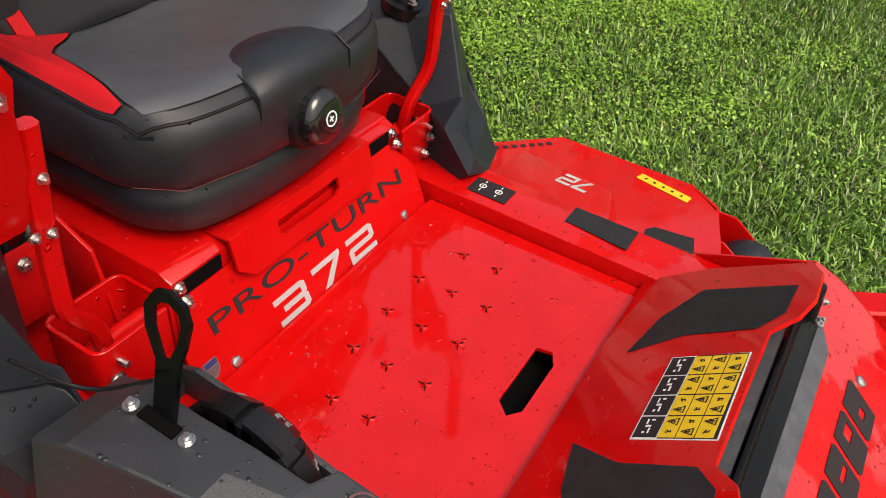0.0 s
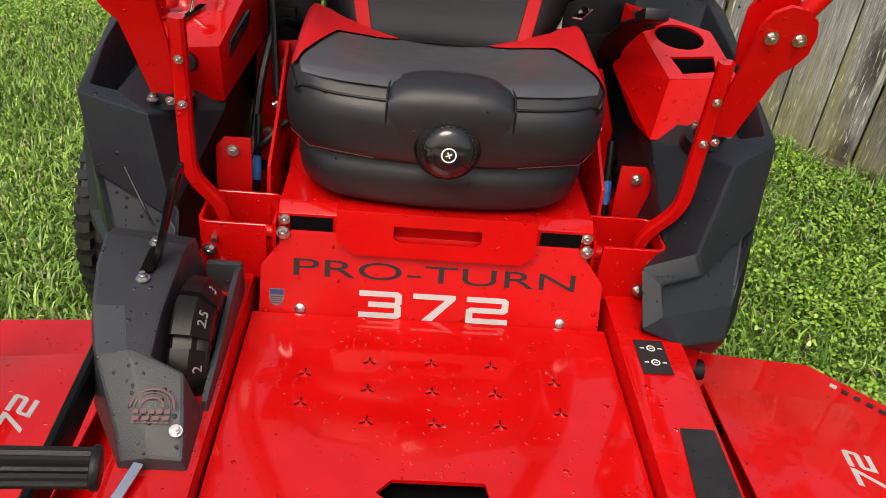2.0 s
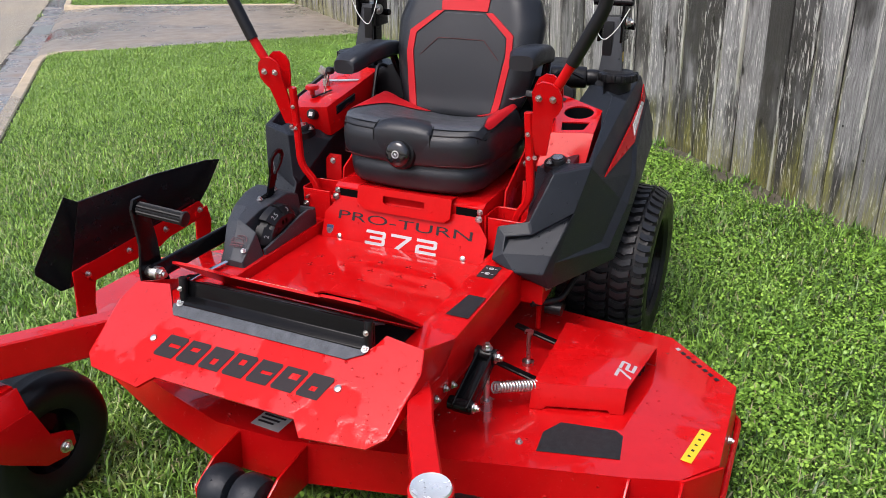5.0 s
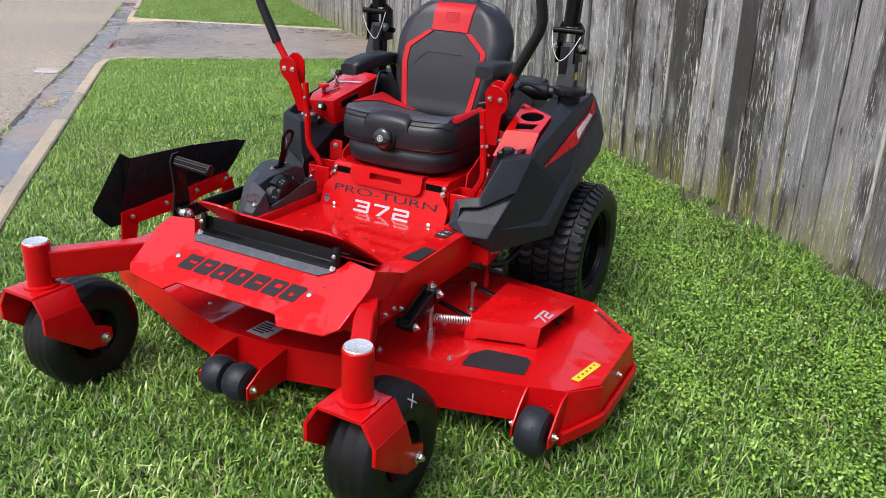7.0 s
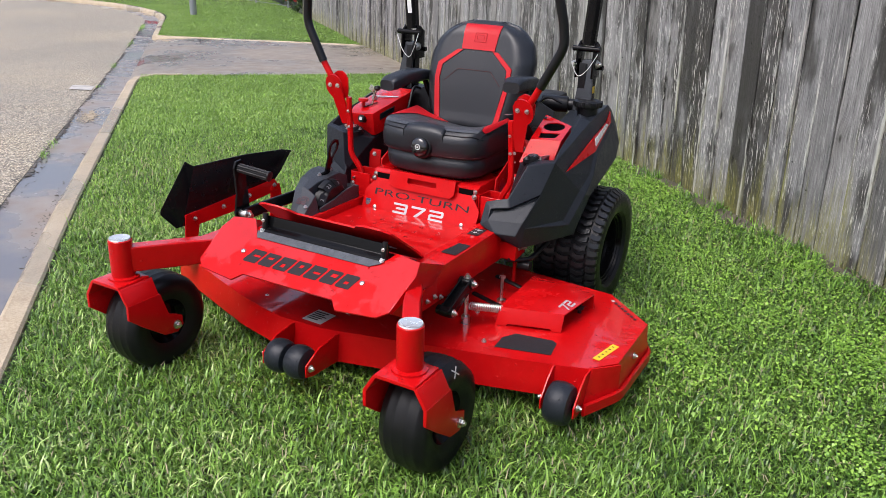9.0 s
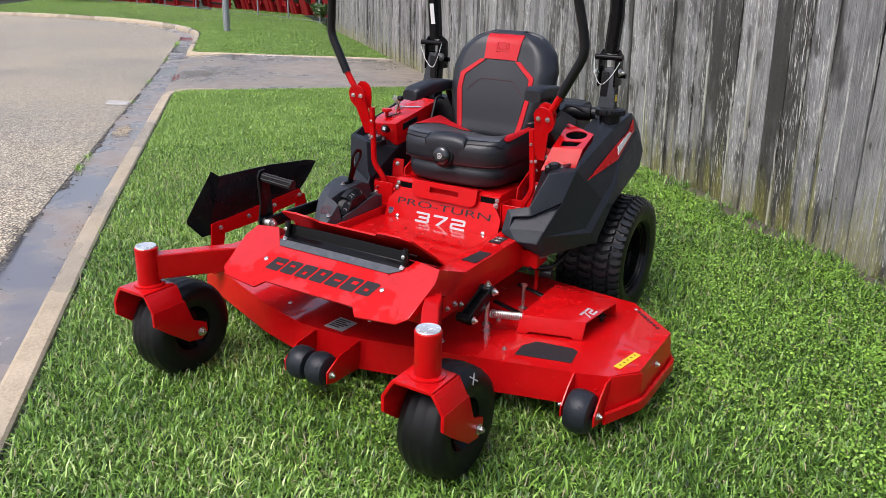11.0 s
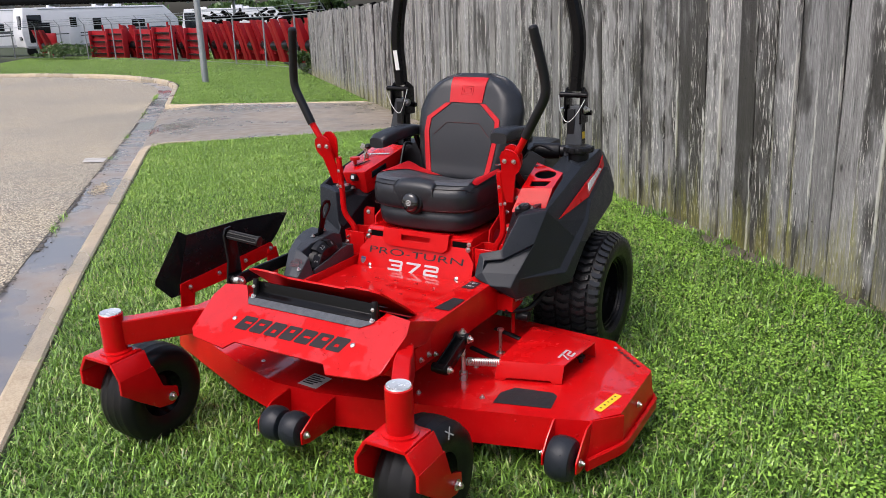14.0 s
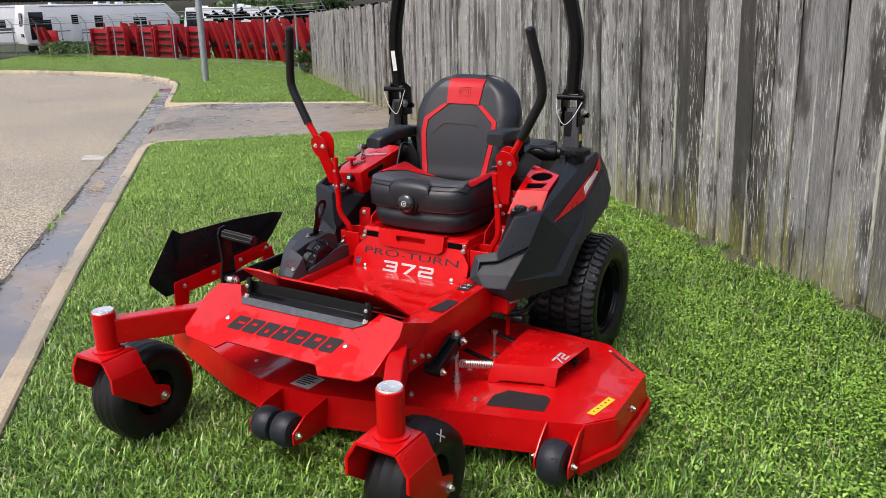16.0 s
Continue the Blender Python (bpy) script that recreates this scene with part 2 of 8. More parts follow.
RED = wet_paint()
RED_DRY = plain("red_paint_dry", (0.5, 0.005, 0.006), 0.3, 0, 0.08, 14, 0.04, 0.08, 0, 0.22)
BLACK = plain("black_paint", (0.004, 0.004, 0.0045), 0.2, 0, 0.2, 20, 0.05, 0.0, 0.35, 0.16)
PLASTIC = plain("black_moulded_plastic", (0.0150, 0.0180, 0.0232), 0.36, 0, 0.25, 18, 0.5, 0.0, 0.6, 0.27, 700, 130)
# paler copy of the black plastic, sky reflection put into the colour
PLASTIC_LIT = plain("black_plastic_sky_lit", (0.027, 0.030, 0.035), 0.42, 0, 0.25, 18, 0.5, 0.0, 0.75, 0.5, 700, 120)
DARK_PLASTIC = plain("dark_plastic", (0.006, 0.006, 0.007), 0.36, 0, 0.2, 20, 0.3, 0, 0, 0.3)
RUBBER = plain("tyre_rubber", (0.0065, 0.0065, 0.007), 0.42, 0, 0.3, 25, 0.4, 0, 0, 0.25)
# tread copy of the rubber, paler for wet sheen, leaving the grooves dark
TREAD = plain("tread_rubber_sheen", (0.012, 0.0128, 0.0142), 0.34, 0, 0.3, 25, 0.5, 0, 0.2, 0.5)
# grey lifted to paint the sky's reflection on wet grit and steel
STEP_PAD = plain("wet_sheen_grey", (0.075, 0.082, 0.093), 0.45, 0, 0.5, 300, 0.8, 0, 0.3, 0.25, 700)
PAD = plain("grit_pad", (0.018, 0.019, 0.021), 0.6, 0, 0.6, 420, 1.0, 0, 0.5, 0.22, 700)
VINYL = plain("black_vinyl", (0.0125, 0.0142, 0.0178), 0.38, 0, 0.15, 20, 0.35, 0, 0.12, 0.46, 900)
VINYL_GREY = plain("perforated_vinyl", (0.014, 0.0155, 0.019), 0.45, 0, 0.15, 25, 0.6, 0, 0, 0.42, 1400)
# vinyl made paler for the cushion top, painting the sky's sheen on it
VINYL_TOP = plain("seat_top_sheen_vinyl", (0.050, 0.054, 0.062), 0.42, 0, 0.15, 25, 0.5, 0, 0, 0.6, 1400)
VINYL_RED = plain("red_vinyl", (0.46, 0.008, 0.013), 0.42, 0, 0.1, 20, 0.35, 0, 0, 0.25, 900)
THREAD = plain("red_thread", (0.07, 0.015, 0.015), 0.7, 0, 0.1)
STEEL = plain("zinc_steel", (0.6, 0.6, 0.58), 0.3, 1.0, 0.15, 60, 0.2)
CHROME = plain("bright_steel", (0.8, 0.8, 0.8), 0.12, 1.0, 0.05, 40, 0.05)
CAPMETAL = plain("post_cap", (0.75, 0.78, 0.78), 0.25, 0.6, 0.1, 60, 0.2, 0, 0.4)
WHITE = plain("white_decal", (0.72, 0.72, 0.7), 0.4, 0, 0.05)
SILVER = plain("silver_decal", (0.46, 0.455, 0.45), 0.4, 0.2, 0.06)
SHIELD = plain("tinted_decal", (0.16, 0.14, 0.15), 0.4, 0, 0.2)
DIALGREY = plain("dull_numerals", (0.22, 0.22, 0.22), 0.5, 0, 0.2)
CHARCOAL = plain("charcoal_decal", (0.026, 0.021, 0.023), 0.5, 0, 0.1, spec=0.12)
YELLOW = plain("yellow_decal", (0.75, 0.5, 0.02), 0.4, 0, 0.06)
BLUE = plain("blue_plastic", (0.02, 0.16, 0.5), 0.4, 0, 0.1)
DULLRED = plain("faded_emblem", (0.095, 0.026, 0.03), 0.5, 0, 0.4, 120)
# near-black painting the dark of slots and hollows, and black steel
SHADOW = plain("shade_and_steel_black", (0.003, 0.003, 0.003), 0.9, 0, 0.2, 30, 0, 0, 0, 0.05)


def board_material():
    """Grey weathered boards: open grain, knots, tall water stains, pale flaking, moss at the foot."""
    m, n, l, b = nodes_of("weathered_boards")
    tc, info = n.new("ShaderNodeTexCoord"), n.new("ShaderNodeObjectInfo")
    far = n.new("ShaderNodeCombineXYZ")
    l.new(calc(n, l, "MULTIPLY", info.outputs["Random"], 37.0), far.inputs[0])
    l.new(calc(n, l, "MULTIPLY", info.outputs["Random"], 9.1), far.inputs[2])
    own = n.new("ShaderNodeVectorMath")
    own.operation = "ADD"
    l.new(tc.outputs["Object"], own.inputs[0])
    l.new(far.outputs[0], own.inputs[1])
    xyz = n.new("ShaderNodeSeparateXYZ")
    l.new(tc.outputs["Object"], xyz.inputs[0])
    height = xyz.outputs[2]
    # knots: few, round, and the grain flows round them
    vk = n.new("ShaderNodeVectorMath")
    vk.operation = "MULTIPLY"
    l.new(own.outputs[0], vk.inputs[0])
    vk.inputs[1].default_value = (6.5, 0.0, 3.2)
    kn = n.new("ShaderNodeTexVoronoi")
    kn.inputs["Scale"].default_value = 1.0
    l.new(vk.outputs[0], kn.inputs["Vector"])
    pick = n.new("ShaderNodeSeparateColor")
    l.new(kn.outputs["Color"], pick.inputs["Color"])
    some = calc(n, l, "GREATER_THAN", pick.outputs[0], 0.62)
    near = calc(n, l, "MULTIPLY", ramp(n, l, kn.outputs["Distance"], [(0.0, (1, 1, 1)), (0.42, (0, 0, 0))]), some)
    heart = calc(n, l, "MULTIPLY", ramp(n, l, kn.outputs["Distance"], [(0.055, (1, 1, 1)), (0.10, (0, 0, 0))]), some)
    bend = n.new("ShaderNodeCombineXYZ")
    l.new(calc(n, l, "MULTIPLY", near, 0.03), bend.inputs[0])
    warped = n.new("ShaderNodeVectorMath")
    warped.operation = "ADD"
    l.new(own.outputs[0], warped.inputs[0])
    l.new(bend.outputs[0], warped.inputs[1])

    def stretched(sx, sz):
        k = n.new("ShaderNodeVectorMath")
        k.operation = "MULTIPLY"
        k.inputs[1].default_value = (sx, sx, sz)
        l.new(warped.outputs[0], k.inputs[0])
        return k.outputs[0]
    grain = noise_of(n, l, stretched(170, 7.5), 1.0, 8, 0.72)
    band = noise_of(n, l, stretched(30, 2.6), 1.0, 5, 0.62)
    streak = noise_of(n, l, stretched(15, 0.8), 1.0, 5, 0.6)
    blotch = noise_of(n, l, stretched(8.5, 2.6), 1.0, 4, 0.55)
    odd = calc(n, l, "SINE", calc(n, l, "MULTIPLY", info.outputs["Random"], 91.0))
    flake = noise_of(n, l, stretched(125, 12), 1.0, 4, 0.62)
    where = noise_of(n, l, stretched(8, 1.2), 1.0, 3, 0.5)
    fine = noise_of(n, l, stretched(300, 14), 1.0, 3, 0.65)
    body = calc(n, l, "ADD", calc(n, l, "MULTIPLY", grain, 0.74), calc(n, l, "MULTIPLY", band, 0.26))
    col = ramp(n, l, body, [(0.34, (0.055, 0.054, 0.053)), (0.43, (0.185, 0.183, 0.180)), (0.55, (0.315, 0.311, 0.305)), (0.67, (0.53, 0.522, 0.51))])
    tone = ramp(n, l, info.outputs["Random"], [(0, (0.55, 0.54, 0.53)), (0.2, (0.98, 0.98, 0.99)), (0.45, (0.74, 0.73, 0.73)), (0.7, (1.10, 1.09, 1.09)), (0.85, (0.76, 0.74, 0.72)), (1, (1.22, 1.20, 1.15))])
    col = mix(n, l, 1.0, col, tone, "MULTIPLY")
    # soft-topped dark water stains running down some boards
    stain = calc(n, l, "ADD", calc(n, l, "MULTIPLY", streak, 0.28), calc(n, l, "MULTIPLY", blotch, 0.72))
    stain = calc(n, l, "ADD", stain, calc(n, l, "MULTIPLY", odd, 0.11))
    stain = calc(n, l, "ADD", stain, calc(n, l, "MULTIPLY", near, 0.10))
    # some stretches of the fence are far wetter than others
    geo, run = n.new("ShaderNodeNewGeometry"), n.new("ShaderNodeVectorMath")
    run.operation = "DOT_PRODUCT"
    l.new(geo.outputs["Position"], run.inputs[0])
    run.inputs[1].default_value = (-0.722, 0.691, 0.0)
    stretch = calc(n, l, "MULTIPLY", calc(n, l, "SUBTRACT", run.outputs["Value"], 0.28), 1 / 3.0)
    damp = ramp(n, l, stretch, [(0.0, (0.3,) * 3), (0.26, (0.2,) * 3), (0.30, (0.85,) * 3), (0.44, (0.85,) * 3), (0.48, (0.3,) * 3), (0.54, (0.4,) * 3), (0.57, (0.8,) * 3), (0.64, (0.7,) * 3), (0.68, (0.3,) * 3), (1.0, (0.4,) * 3)])
    stain = calc(n, l, "ADD", stain, calc(n, l, "MULTIPLY", calc(n, l, "SUBTRACT", damp, 0.45), 0.28))
    stain = calc(n, l, "ADD", stain, calc(n, l, "MULTIPLY", calc(n, l, "SUBTRACT", grain, 0.5), 0.16))
    wet = ramp(n, l, stain, [(0.53, (0, 0, 0)), (0.56, (0.6, 0.6, 0.6)), (0.63, (1, 1, 1))])
    col = mix(n, l, calc(n, l, "MULTIPLY", wet, 0.93), col, mix(n, l, body, (0.012, 0.011, 0.010), (0.075, 0.069, 0.064)))
    # pale flaking fibres in patches
    spots = ramp(n, l, flake, [(0.55, (0, 0, 0)), (0.64, (1, 1, 1))])
    zone = ramp(n, l, calc(n, l, "ADD", where, calc(n, l, "MULTIPLY", calc(n, l, "SINE", calc(n, l, "MULTIPLY", info.outputs["Random"], 57.0)), 0.13)), [(0.47, (0, 0, 0)), (0.60, (1, 1, 1))])
    col = mix(n, l, calc(n, l, "MULTIPLY", calc(n, l, "MULTIPLY", spots, zone), 0.75), col, (0.78, 0.76, 0.71))
    col = mix(n, l, calc(n, l, "MULTIPLY", near, 0.4), col, (0.06, 0.05, 0.042))
    col = mix(n, l, calc(n, l, "MULTIPLY", heart, 0.9), col, (0.02, 0.017, 0.014))
    # small dark nail holes and pin knots
    vh = n.new("ShaderNodeVectorMath")
    vh.operation = "MULTIPLY"
    l.new(own.outputs[0], vh.inputs[0])
    vh.inputs[1].default_value = (9.0, 0.0, 9.0)
    hole = n.new("ShaderNodeTexVoronoi")
    hole.inputs["Scale"].default_value = 1.0
    l.new(vh.outputs[0], hole.inputs["Vector"])
    ph = n.new("ShaderNodeSeparateColor")
    l.new(hole.outputs["Color"], ph.inputs["Color"])
    pin = calc(n, l, "MULTIPLY", ramp(n, l, hole.outputs["Distance"], [(0.03, (1, 1, 1)), (0.055, (0, 0, 0))]), calc(n, l, "GREATER_THAN", ph.outputs[1], 0.72))
    col = mix(n, l, calc(n, l, "MULTIPLY", pin, 0.92), col, (0.012, 0.011, 0.010))
    # moss: a ragged tide at the foot and threads along some edges, with bleached flakes among it
    tide = calc(n, l, "ADD", height, calc(n, l, "MULTIPLY", calc(n, l, "SUBTRACT", streak, 0.5), 1.5))
    low = ramp(n, l, tide, [(0.05, (1, 1, 1)), (0.34, (0, 0, 0))])
    speck = ramp(n, l, flake, [(0.38, (0, 0, 0)), (0.56, (1, 1, 1))])
    moss = mix(n, l, fine, (0.075, 0.075, 0.012), (0.40, 0.38, 0.09))
    col = mix(n, l, calc(n, l, "MULTIPLY", low, calc(n, l, "ADD", calc(n, l, "MULTIPLY", speck, 0.62), 0.16)), col, moss)
    bleach = calc(n, l, "MULTIPLY", ramp(n, l, tide, [(0.0, (1, 1, 1)), (0.6, (0, 0, 0))]), ramp(n, l, flake, [(0.60, (0, 0, 0)), (0.66, (1, 1, 1))]))
    col = mix(n, l, calc(n, l, "MULTIPLY", bleach, 0.7), col, (0.70, 0.68, 0.58))
    edge = ramp(n, l, calc(n, l, "ABSOLUTE", xyz.outputs[0]), [(0.056, (0, 0, 0)), (0.068, (1, 1, 1))])
    worn = ramp(n, l, calc(n, l, "ADD", calc(n, l, "MULTIPLY", where, 0.6), calc(n, l, "MULTIPLY", flake, 0.4)), [(0.49, (0, 0, 0)), (0.55, (1, 1, 1))])
    rim = ramp(n, l, calc(n, l, "ADD", xyz.outputs[0], calc(n, l, "MULTIPLY", odd, 0.006)), [(0.054, (0, 0, 0)), (0.062, (1, 1, 1))])
    col = mix(n, l, calc(n, l, "MULTIPLY", calc(n, l, "MULTIPLY", rim, worn), 0.7), col, (0.66, 0.65, 0.60))
    thread = ramp(n, l, where, [(0.54, (0, 0, 0)), (0.62, (1, 1, 1))])
    low2 = ramp(n, l, height, [(0.3, (1, 1, 1)), (0.9, (0, 0, 0))])
    col = mix(n, l, calc(n, l, "MULTIPLY", calc(n, l, "MULTIPLY", edge, thread), calc(n, l, "MULTIPLY", low2, 0.55)), col, (0.30, 0.30, 0.05))
    l.new(col, b.inputs["Base Color"])
    l.new(mix(n, l, wet, (0.8,) * 3, (0.5,) * 3), b.inputs["Roughness"])
    b.inputs["Specular IOR Level"].default_value = 0.3
    relief = calc(n, l, "ADD", grain, calc(n, l, "MULTIPLY", flake, 0.6))
    bump(n, l, b, calc(n, l, "SUBTRACT", relief, calc(n, l, "ADD", heart, pin)), 0.8, 0.007)
    return m


BOARD = board_material()


def grass_material(name, dark, light, straw):
    m, n, l, b = nodes_of(name)
    geo = n.new("ShaderNodeNewGeometry")
    vec = coords(n, l)
    patch = noise_of(n, l, vec, 1.6, 3)
    f = calc(n, l, "ADD", calc(n, l, "MULTIPLY", geo.outputs["Random Per Island"], 0.72), calc(n, l, "MULTIPLY", calc(n, l, "SUBTRACT", patch, 0.3), 0.65))
    # blade tone slides paler towards the kerb and darker towards the fence
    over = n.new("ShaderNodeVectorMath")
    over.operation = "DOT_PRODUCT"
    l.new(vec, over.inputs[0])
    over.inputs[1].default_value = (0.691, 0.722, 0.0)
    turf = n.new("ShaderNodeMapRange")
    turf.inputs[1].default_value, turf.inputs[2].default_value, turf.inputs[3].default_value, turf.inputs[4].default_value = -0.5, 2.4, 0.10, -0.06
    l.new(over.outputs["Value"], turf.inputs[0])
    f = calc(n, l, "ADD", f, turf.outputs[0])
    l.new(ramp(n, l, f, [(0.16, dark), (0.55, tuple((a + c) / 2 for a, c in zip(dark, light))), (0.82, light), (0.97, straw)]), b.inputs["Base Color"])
    b.inputs["Roughness"].default_value = 0.36
    b.inputs["Specular IOR Level"].default_value = 0.5
    tr = n.new("ShaderNodeBsdfTranslucent")
    tr.inputs["Color"].default_value = (light[0] * 1.3, light[1] * 1.4, light[2], 1)
    ad = n.new("ShaderNodeMixShader")
    ad.inputs[0].default_value = 0.10
    l.new(b.outputs[0], ad.inputs[1])
    l.new(tr.outputs[0], ad.inputs[2])
    l.new(ad.outputs[0], n["Material Output"].inputs["Surface"])
    return m


# darker copy of the lawn blades, painting the shade low in the sward
SHADEGRASS = grass_material("lawn_shade_blades", (0.010, 0.028, 0.005), (0.150, 0.272, 0.040), (0.28, 0.35, 0.11))
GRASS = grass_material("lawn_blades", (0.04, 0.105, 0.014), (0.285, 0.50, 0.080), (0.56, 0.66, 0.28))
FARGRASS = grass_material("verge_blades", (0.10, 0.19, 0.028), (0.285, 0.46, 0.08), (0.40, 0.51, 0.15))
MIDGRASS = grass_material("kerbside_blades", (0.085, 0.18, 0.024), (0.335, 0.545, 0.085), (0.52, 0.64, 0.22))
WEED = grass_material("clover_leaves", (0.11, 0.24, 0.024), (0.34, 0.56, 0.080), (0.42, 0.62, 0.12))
STRAW = plain("dry_straw", (0.33, 0.29, 0.17), 0.6, 0, 0.3, 30, 0)
BUSH = grass_material("shrub_leaves", (0.03, 0.065, 0.018), (0.10, 0.17, 0.05), (0.16, 0.19, 0.07))


def ground_material(name, a, b_, c, rough, scale, fine, bumpy, wet=0.0):
    m, n, l, b = nodes_of(name)
    vec = coords(n, l)
    slow, mid, quick = noise_of(n, l, vec, scale * 0.12, 3), noise_of(n, l, vec, scale, 5), noise_of(n, l, vec, fine, 4, 0.7)
    col = ramp(n, l, calc(n, l, "ADD", calc(n, l, "MULTIPLY", quick, 0.6), calc(n, l, "MULTIPLY", mid, 0.4)), [(0.35, a), (0.5, b_), (0.66, c)])
    if wet:
        damp = ramp(n, l, slow, [(0.45, (0, 0, 0)), (0.6, (1, 1, 1))])
        col = mix(n, l, calc(n, l, "MULTIPLY", damp, wet), col, tuple(x * 0.4 for x in b_))
        r = mix(n, l, damp, (rough,) * 3, (0.12,) * 3)
        l.new(r, b.inputs["Roughness"])
    else:
        b.inputs["Roughness"].default_value = rough
    l.new(col, b.inputs["Base Color"])
    bump(n, l, b, quick, bumpy, 0.004)
    return m


SOIL = ground_material("lawn_soil", (0.014, 0.018, 0.007), (0.03, 0.042, 0.013), (0.06, 0.075, 0.026), 0.9, 6, 90, 0.8)


def stony_material(name):
    """Worn chip-seal: pale stones of many tones set in dark binder."""
    m, n, l, b = nodes_of(name)
    vec = coords(n, l)
    v = n.new("ShaderNodeTexVoronoi")
    v.inputs["Scale"].default_value = 80.0
    l.new(vec, v.inputs["Vector"])
    pick = n.new("ShaderNodeSeparateColor")
    l.new(v.outputs["Color"], pick.inputs["Color"])
    stone = ramp(n, l, pick.outputs[0], [(0.0, (0.17, 0.147, 0.112)), (0.35, (0.41, 0.358, 0.268)), (0.7, (0.56, 0.50, 0.385)), (1.0, (0.75, 0.70, 0.565))])
    gap = ramp(n, l, v.outputs["Distance"], [(0.42, (0, 0, 0)), (0.62, (1, 1, 1))])
    col = mix(n, l, calc(n, l, "MULTIPLY", gap, 0.8), stone, (0.05, 0.045, 0.04))
    slow, mid = noise_of(n, l, vec, 0.35, 4), noise_of(n, l, vec, 3.0, 5)
    both = calc(n, l, "ADD", calc(n, l, "MULTIPLY", slow, 0.6), calc(n, l, "MULTIPLY", mid, 0.4))
    col = mix(n, l, 1.0, col, ramp(n, l, both, [(0.35, (0.78, 0.77, 0.75)), (0.5, (1.0, 0.98, 0.95)), (0.65, (1.18, 1.14, 1.06))]), "MULTIPLY")
    l.new(col, b.inputs["Base Color"])
    l.new(ramp(n, l, both, [(0.4, (0.5,) * 3), (0.6, (0.75,) * 3)]), b.inputs["Roughness"])
    bump(n, l, b, calc(n, l, "SUBTRACT", 1.0, v.outputs["Distance"]), 0.8, 0.006)
    return m


ASPHALT = stony_material("worn_asphalt")
EARTH = plain("wet_silt", (0.085, 0.072, 0.055), 0.5, 0, 0.5, 40, 0.5)
ROADPAINT = plain("worn_road_paint", (0.42, 0.40, 0.37), 0.6, 0, 0.5, 25, 0.3)
CONCRETE = ground_material("kerb_concrete", (0.28, 0.215, 0.14), (0.44, 0.36, 0.245), (0.56, 0.47, 0.335), 0.7, 5, 120, 0.4, 0.4)


def puddled(name, dry_a, dry_b, wet_col, lo, hi, scale):
    """Concrete under a thin, patchy film of water."""
    m, n, l, b = nodes_of(name)
    vec = coords(n, l)
    slow, mid, quick = noise_of(n, l, vec, scale, 4, 0.6), noise_of(n, l, vec, 5.0, 5), noise_of(n, l, vec, 90, 3)
    col = ramp(n, l, calc(n, l, "ADD", calc(n, l, "MULTIPLY", mid, 0.65), calc(n, l, "MULTIPLY", quick, 0.35)), [(0.36, dry_a), (0.64, dry_b)])
    film = ramp(n, l, calc(n, l, "ADD", calc(n, l, "MULTIPLY", slow, 0.8), calc(n, l, "MULTIPLY", mid, 0.2)), [(lo, (0, 0, 0)), (hi, (1, 1, 1))])
    l.new(mix(n, l, film, col, wet_col), b.inputs["Base Color"])
    l.new(mix(n, l, film, (0.55,) * 3, (0.05,) * 3), b.inputs["Roughness"])
    bump(n, l, b, calc(n, l, "MULTIPLY", quick, calc(n, l, "SUBTRACT", 1.0, film)), 0.3, 0.003)
    return m


WETCON = puddled("wet_concrete", (0.24, 0.19, 0.15), (0.33, 0.29, 0.25), (0.15, 0.15, 0.16), 0.40, 0.56, 0.9)
DRIVE = puddled("drive_concrete", (0.195, 0.160, 0.123), (0.32, 0.272, 0.215), (0.125, 0.108, 0.090), 0.42, 0.60, 0.5)
GALV = plain("galvanised_steel", (0.36, 0.38, 0.4), 0.45, 0.7, 0.12, 30, 0.1)
TRAILER_WHITE = plain("white_panel", (0.75, 0.76, 0.78), 0.35, 0, 0.04, 5, 0)
FAR_RED = plain("red_steel", (0.34, 0.008, 0.014), 0.45, 0, 0.25, 6, 0.1)
GLASS_DARK = plain("dark_glass", (0.01, 0.012, 0.014), 0.08, 0, 0.1)

# ---------- lie of the land: s runs along the wooden fence, c across towards it ----------
ALONG, ACROSS, START = Vector((-0.722, 0.691, 0)), Vector((0.691, 0.722, 0)), Vector((1.05, 2.95, 0))
START = START - ACROSS * START.dot(ACROSS)
FENCE_C, KERB_C, GUTTER_C, ROAD_C = 2.855, -0.80, -0.94, -1.28
DRIVE_S = (7.0, 12.9)
BEND, BEND_R = (17.5, -15.0), 14.2


def fall(s):
    s = np.asarray(s, float)
    return -0.034 * np.clip(s - 0.9, 0, 9) - 0.020 * np.clip(s - 9.9, 0, 90)


def place(s, c, h=0.0):
    p = START + ALONG * float(s) + ACROSS * float(c)
    return Vector((p.x, p.y, float(fall(s)) + h))


def sc(x, y):
    d = Vector((x, y, 0)) - START
    return d.dot(ALONG), d.dot(ACROSS)


def kerb_line(off, steps=26):
    """Points (s, c) of a line beside the kerb, off to its lawn side; straight, then round the bend."""
    pts = [(s, KERB_C + off) for s in (-8, -4, -2, 0, 2, 4, 6, 8, 10, 12, 14, 16, 17.5)]
    for i in range(1, steps + 1):
        a = radians(90 - i * 95 / steps)
        pts.append((BEND[0] + (BEND_R + off) * math.cos(a), BEND[1] + (BEND_R + off) * math.sin(a)))
    return pts


